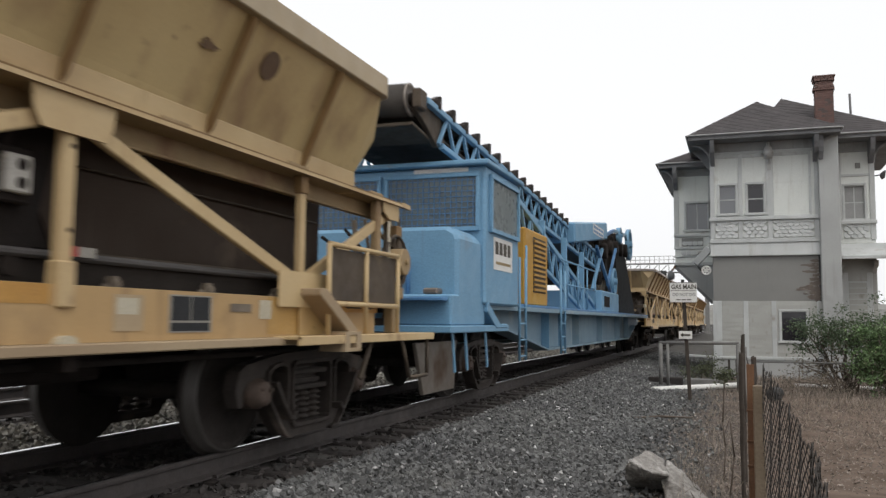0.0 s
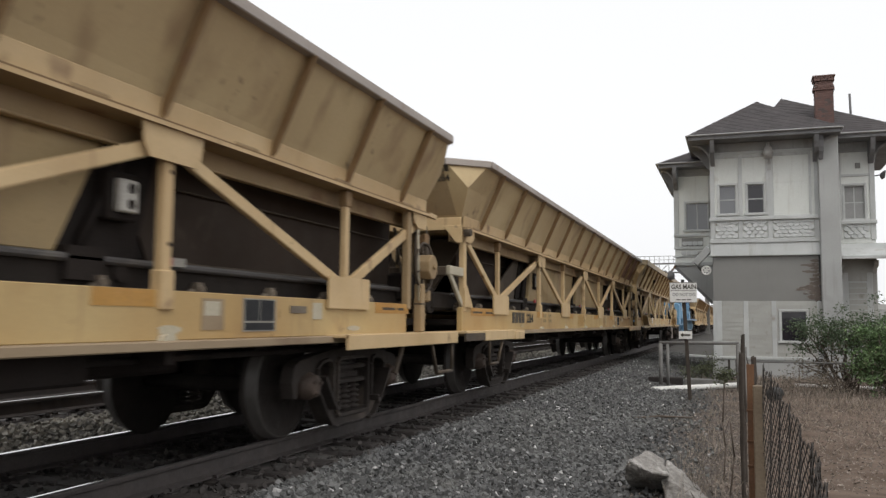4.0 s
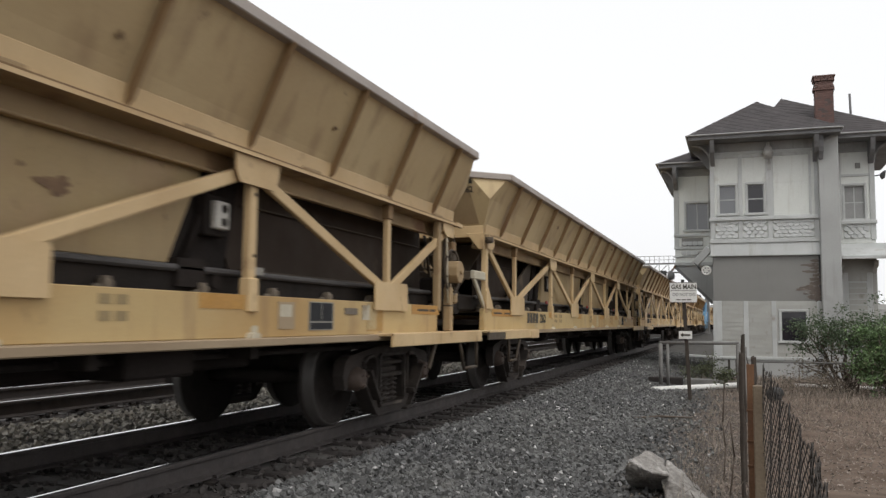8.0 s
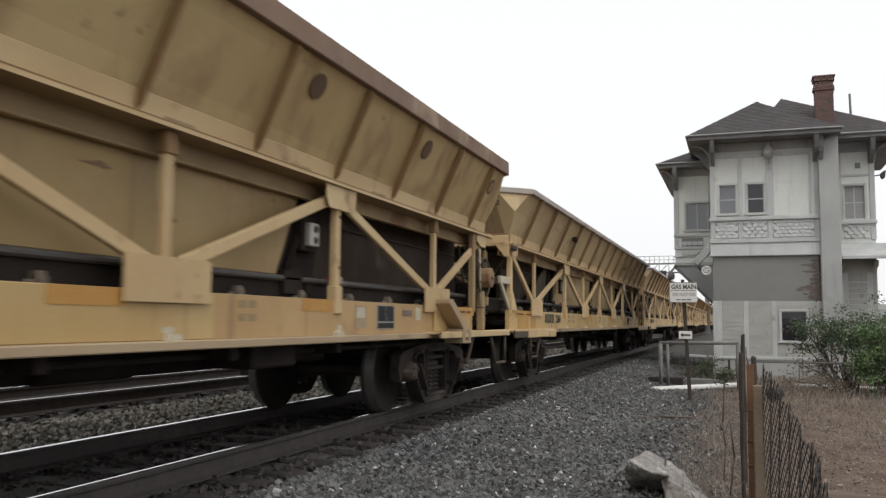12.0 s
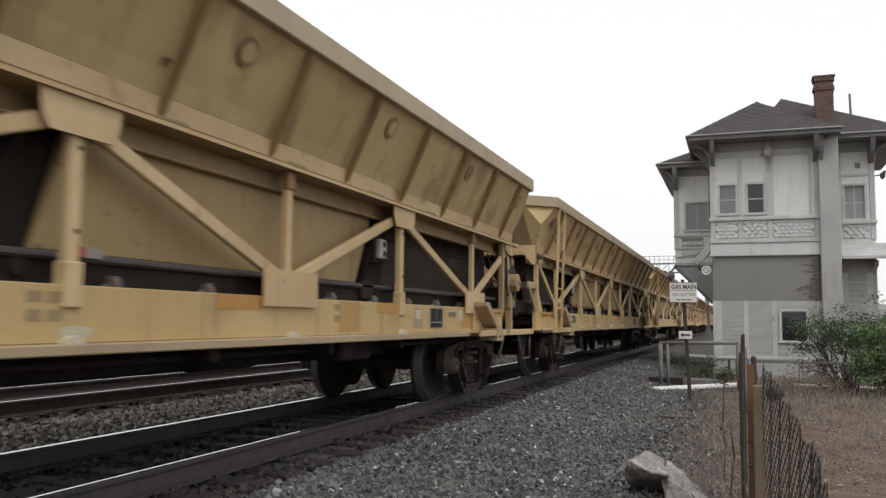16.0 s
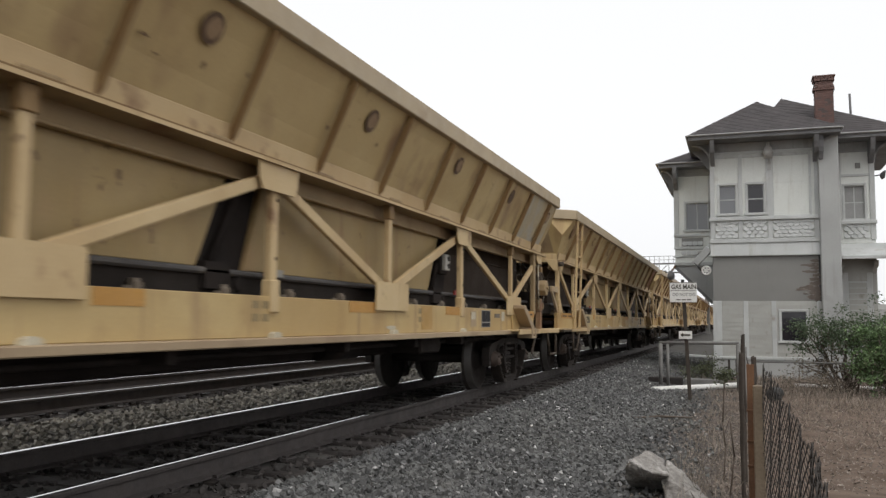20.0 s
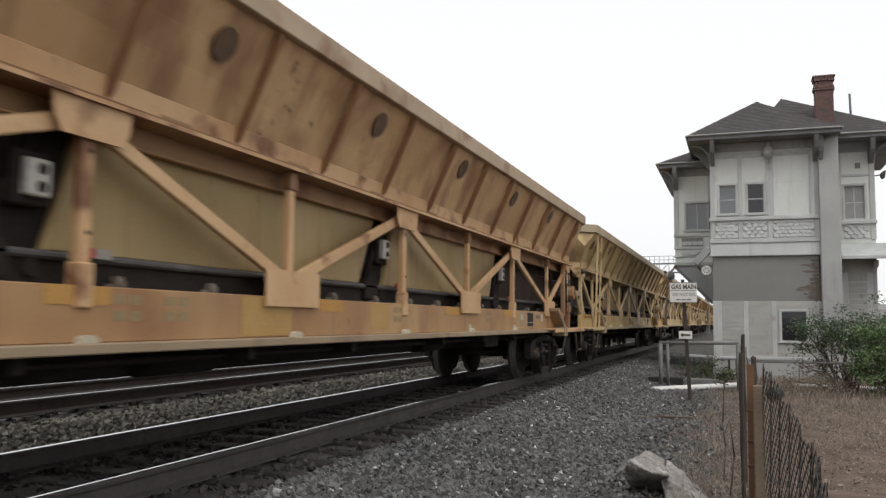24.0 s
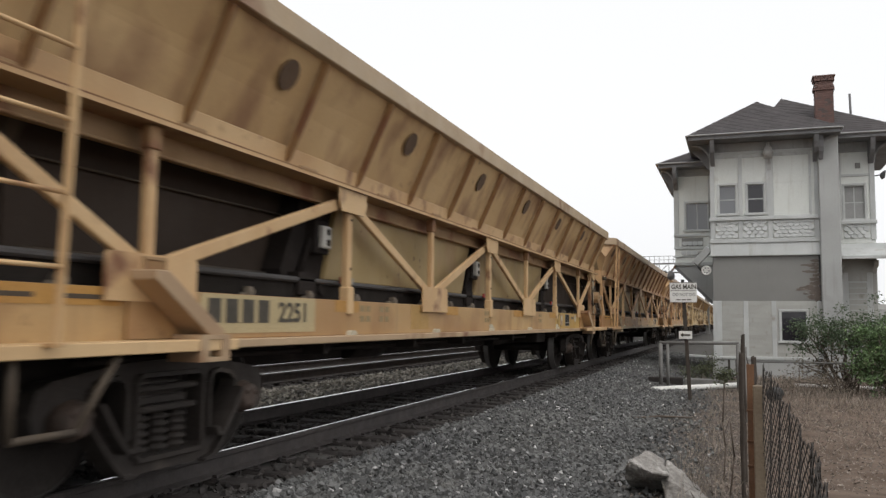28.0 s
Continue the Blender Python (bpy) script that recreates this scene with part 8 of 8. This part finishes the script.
bm = bmesh.new()
lathe(bm, [(0.0, 0.05), (0.0, 0.13), (0.35, 0.13), (0.35, 0.05)], (0, 0), 20)
tagged(part("drain_drum", bm, M_BLACK, None, "", 0.0, pose(0.62, 17.6, -0.30, 0, 0, 75)), "dark rusted drum lying behind the fence", "drum")
stalk("dead_stalk", [(-0.10, 7.9, -0.5), (-0.05, 7.9, -0.1), (-0.08, 7.9, 0.2)], 0.008, "thin dry stalk standing by the fence")
stalk("dead_branch", [(1.75, 20.2, -0.48), (2.1, 20.1, -0.25), (2.6, 20.1, -0.1)], 0.02, "dead branch lying under the shrub")
stalk("dead_branch", [(-1.6, 13.2, -0.40), (-1.2, 13.5, -0.38), (-0.7, 13.9, -0.42)], 0.02, "broken stick lying on the gravel")


def strew(name, count, seed, area, kind, material, label):
    rng = np.random.default_rng(seed)
    x, y = area(rng, count)
    bm_v, bm_f = [], []
    for i in range(count):
        z = bed(float(x[i])) + (0.02 if kind == "litter" else 0)
        if kind == "grass":
            h = rng.uniform(0.04, 0.13) + (0.12 * rng.random() if y[i] > 17 else 0)
            a = rng.uniform(0, 6.28)
            lx, ly = rng.normal(0, 0.05), rng.normal(0, 0.05)
            dx, dy = 0.0022 * math.cos(a), 0.0022 * math.sin(a)
            k = len(bm_v)
            bm_v += [(x[i] - dx, y[i] - dy, z - 0.02), (x[i] + dx, y[i] + dy, z - 0.02), (x[i] + lx * 0.5 + dx, y[i] + ly * 0.5 + dy, z + h * 0.6), (x[i] + lx, y[i] + ly, z + h)]
            bm_f += [(k, k + 1, k + 2), (k, k + 2, k + 3)]
        else:
            a = rng.uniform(0, 6.28)
            s = rng.uniform(0.006, 0.022)
            c, d = math.cos(a) * s, math.sin(a) * s
            k = len(bm_v)
            t = rng.uniform(-0.5, 0.5, 4) * s
            bm_v += [(x[i] - c, y[i] - d, z + t[0]), (x[i] + d * 0.5, y[i] - c * 0.5, z + t[1]), (x[i] + c, y[i] + d, z + t[2]), (x[i] - d * 0.5, y[i] + c * 0.5, z + t[3])]
            bm_f += [(k, k + 1, k + 2), (k, k + 2, k + 3)]
    me = bpy.data.meshes.new(name)
    me.from_pydata(bm_v, [], bm_f)
    me.materials.append(material)
    return tagged(new(name, me), label, "grass" if kind == "grass" else "litter", kind="stuff")


def stems(name, count, seed, area, tall, label):
    """Thin dry upright stems, bent and forked, standing in the ground."""
    rng = random.Random(seed)
    bm = bmesh.new()
    for _ in range(count):
        x, y = area(rng)
        p = Vector((x, y, bed(x) - 0.03))
        h, lean = rng.uniform(0.4, 1.0) * tall, Vector((rng.gauss(0, 0.16), rng.gauss(0, 0.16), 1))
        mid = p + lean * h * 0.55
        tip = mid + Vector((rng.gauss(0, 0.3), rng.gauss(0, 0.3), 1)) * h * 0.45
        tube(bm, p, mid, 0.0035, 4, 0.0026)
        tube(bm, mid, tip, 0.0026, 4, 0.0012)
        for _ in range(rng.randint(0, 3)):
            q = p.lerp(mid, rng.uniform(0.4, 1))
            tube(bm, q, q + Vector((rng.gauss(0, 0.5), rng.gauss(0, 0.5), 0.7)) * h * 0.25, 0.0018, 3, 0.001)
    return tagged(part(name, bm, M_STRAW), label, "weed", kind="stuff")


stems("dry_stems", 150, 41, lambda r: (r.uniform(-0.62, 0.06), r.uniform(6.9, 11.5)), 0.34, "thin dry weed stems along the fence")
stems("dry_stems", 160, 42, lambda r: (r.uniform(0.9, 4.2), r.uniform(17.5, 20.4)), 0.6, "tall dry weed stems before the shrub")
strew("dry_grass", 11000, 31, lambda r, n: (0.3 + 5.5 * r.random(n), 10 + 15 * r.random(n) ** 0.55), "grass", M_STRAW, "sparse dry straw-coloured grass")
strew("fence_grass", 500, 32, lambda r, n: (-0.55 + 0.75 * r.random(n) + 0.1 * r.normal(size=n), 7.0 + 13 * r.random(n)), "grass", M_STRAW, "dry grass along the fence line")
strew("leaf_litter", 42000, 33, lambda r, n: (-0.5 + 6.5 * r.random(n), 6.0 + 17 * r.random(n) ** 1.2), "litter", M_LITTER, "dry leaf and bark litter on brown earth")
strew("fence_litter", 3500, 36, lambda r, n: (-0.95 + 1.0 * r.random(n) ** 0.7, 6.6 + 9 * r.random(n) ** 1.3), "litter", M_LITTER, "pale dry stems and leaf bits by the fence")
strew("gravel_litter", 2500, 34, lambda r, n: (-2.2 + 2.4 * r.random(n), 10 + 12 * r.random(n)), "litter", M_LITTER, "scattered dry leaves on the gravel")

# ---- signal bridge far along the line ----
gantry = thing("signal_bridge", "grey lattice signal bridge spanning the tracks far off", "signal bridge")
GY = 105.0
for z in (7.2, 8.3):
    for d in (0, 0.9):
        beampart("chord", (-17, GY + d, z), (-3.2, GY + d, z), 0.12, 0.12, M_PIPE, gantry, (0, 0, 1))
for k in range(12):
    x = -17 + 1.15 * k
    beampart("web_bar", (x, GY, 7.2), (x + 1.15, GY, 8.3), 0.07, 0.07, M_PIPE, gantry, (0, 1, 0))
    beampart("web_post", (x, GY, 7.2), (x, GY, 8.3), 0.07, 0.07, M_PIPE, gantry, (0, 1, 0))
for k in range(24):
    x = -17 + 0.575 * k
    tubepart("railing_post", (x, GY, 8.3), (x, GY, 9.2), 0.03, M_PIPE, gantry, seg=6)
for z in (8.75, 9.2):
    tubepart("railing", (-17, GY, z), (-3.2, GY, z), 0.03, M_PIPE, gantry, seg=6)
for x in (-16.8, -3.4):
    boxpart("leg", (x - 0.25, x + 0.25, GY, GY + 0.9, -0.9, 8.3), M_PIPE, gantry, "", 0.02)
for x in (-8.4, -5.2):
    sig = boxpart("signal_head", (x - 0.35, x + 0.35, GY - 0.5, GY - 0.3, 5.9, 7.4), M_BLACK, gantry, "black signal head", 0.05)


# ---- what moves ----
def motions():
    rows_t = [k * 0.5 for k in range(57)]
    for n, ob in list(cars.items()):
        walk(ob, [(t, pose(-4.75, along(t, n), 0)) for t in rows_t])
    radius = 0.478
    for n, ob in cars.items():
        # wheels turn while the car is near; far off or out of sight they rest
        near = [k for k in range(0, 841) if -16 < along(k / 30, n) < 42]
        if not near:
            continue
        k0, k1 = near[0], near[-1]
        for w in [o for o in ob.children_recursive if o.name.startswith("wheelset")]:
            at = w.matrix_basis.translation.copy()
            rows = [] if k0 == 0 else [(0.0, pose(*at))]
            for k in range(k0, k1 + 1):
                turn = -(along(k / 30, n) - along(k0 / 30, n)) / radius
                rows.append((k / 30, Matrix.Translation(at) @ Matrix.Rotation(turn, 4, "X")))
            if k1 < 840:
                rows.append((28.0, rows[-1][1]))
            walk(w, rows)


motions()
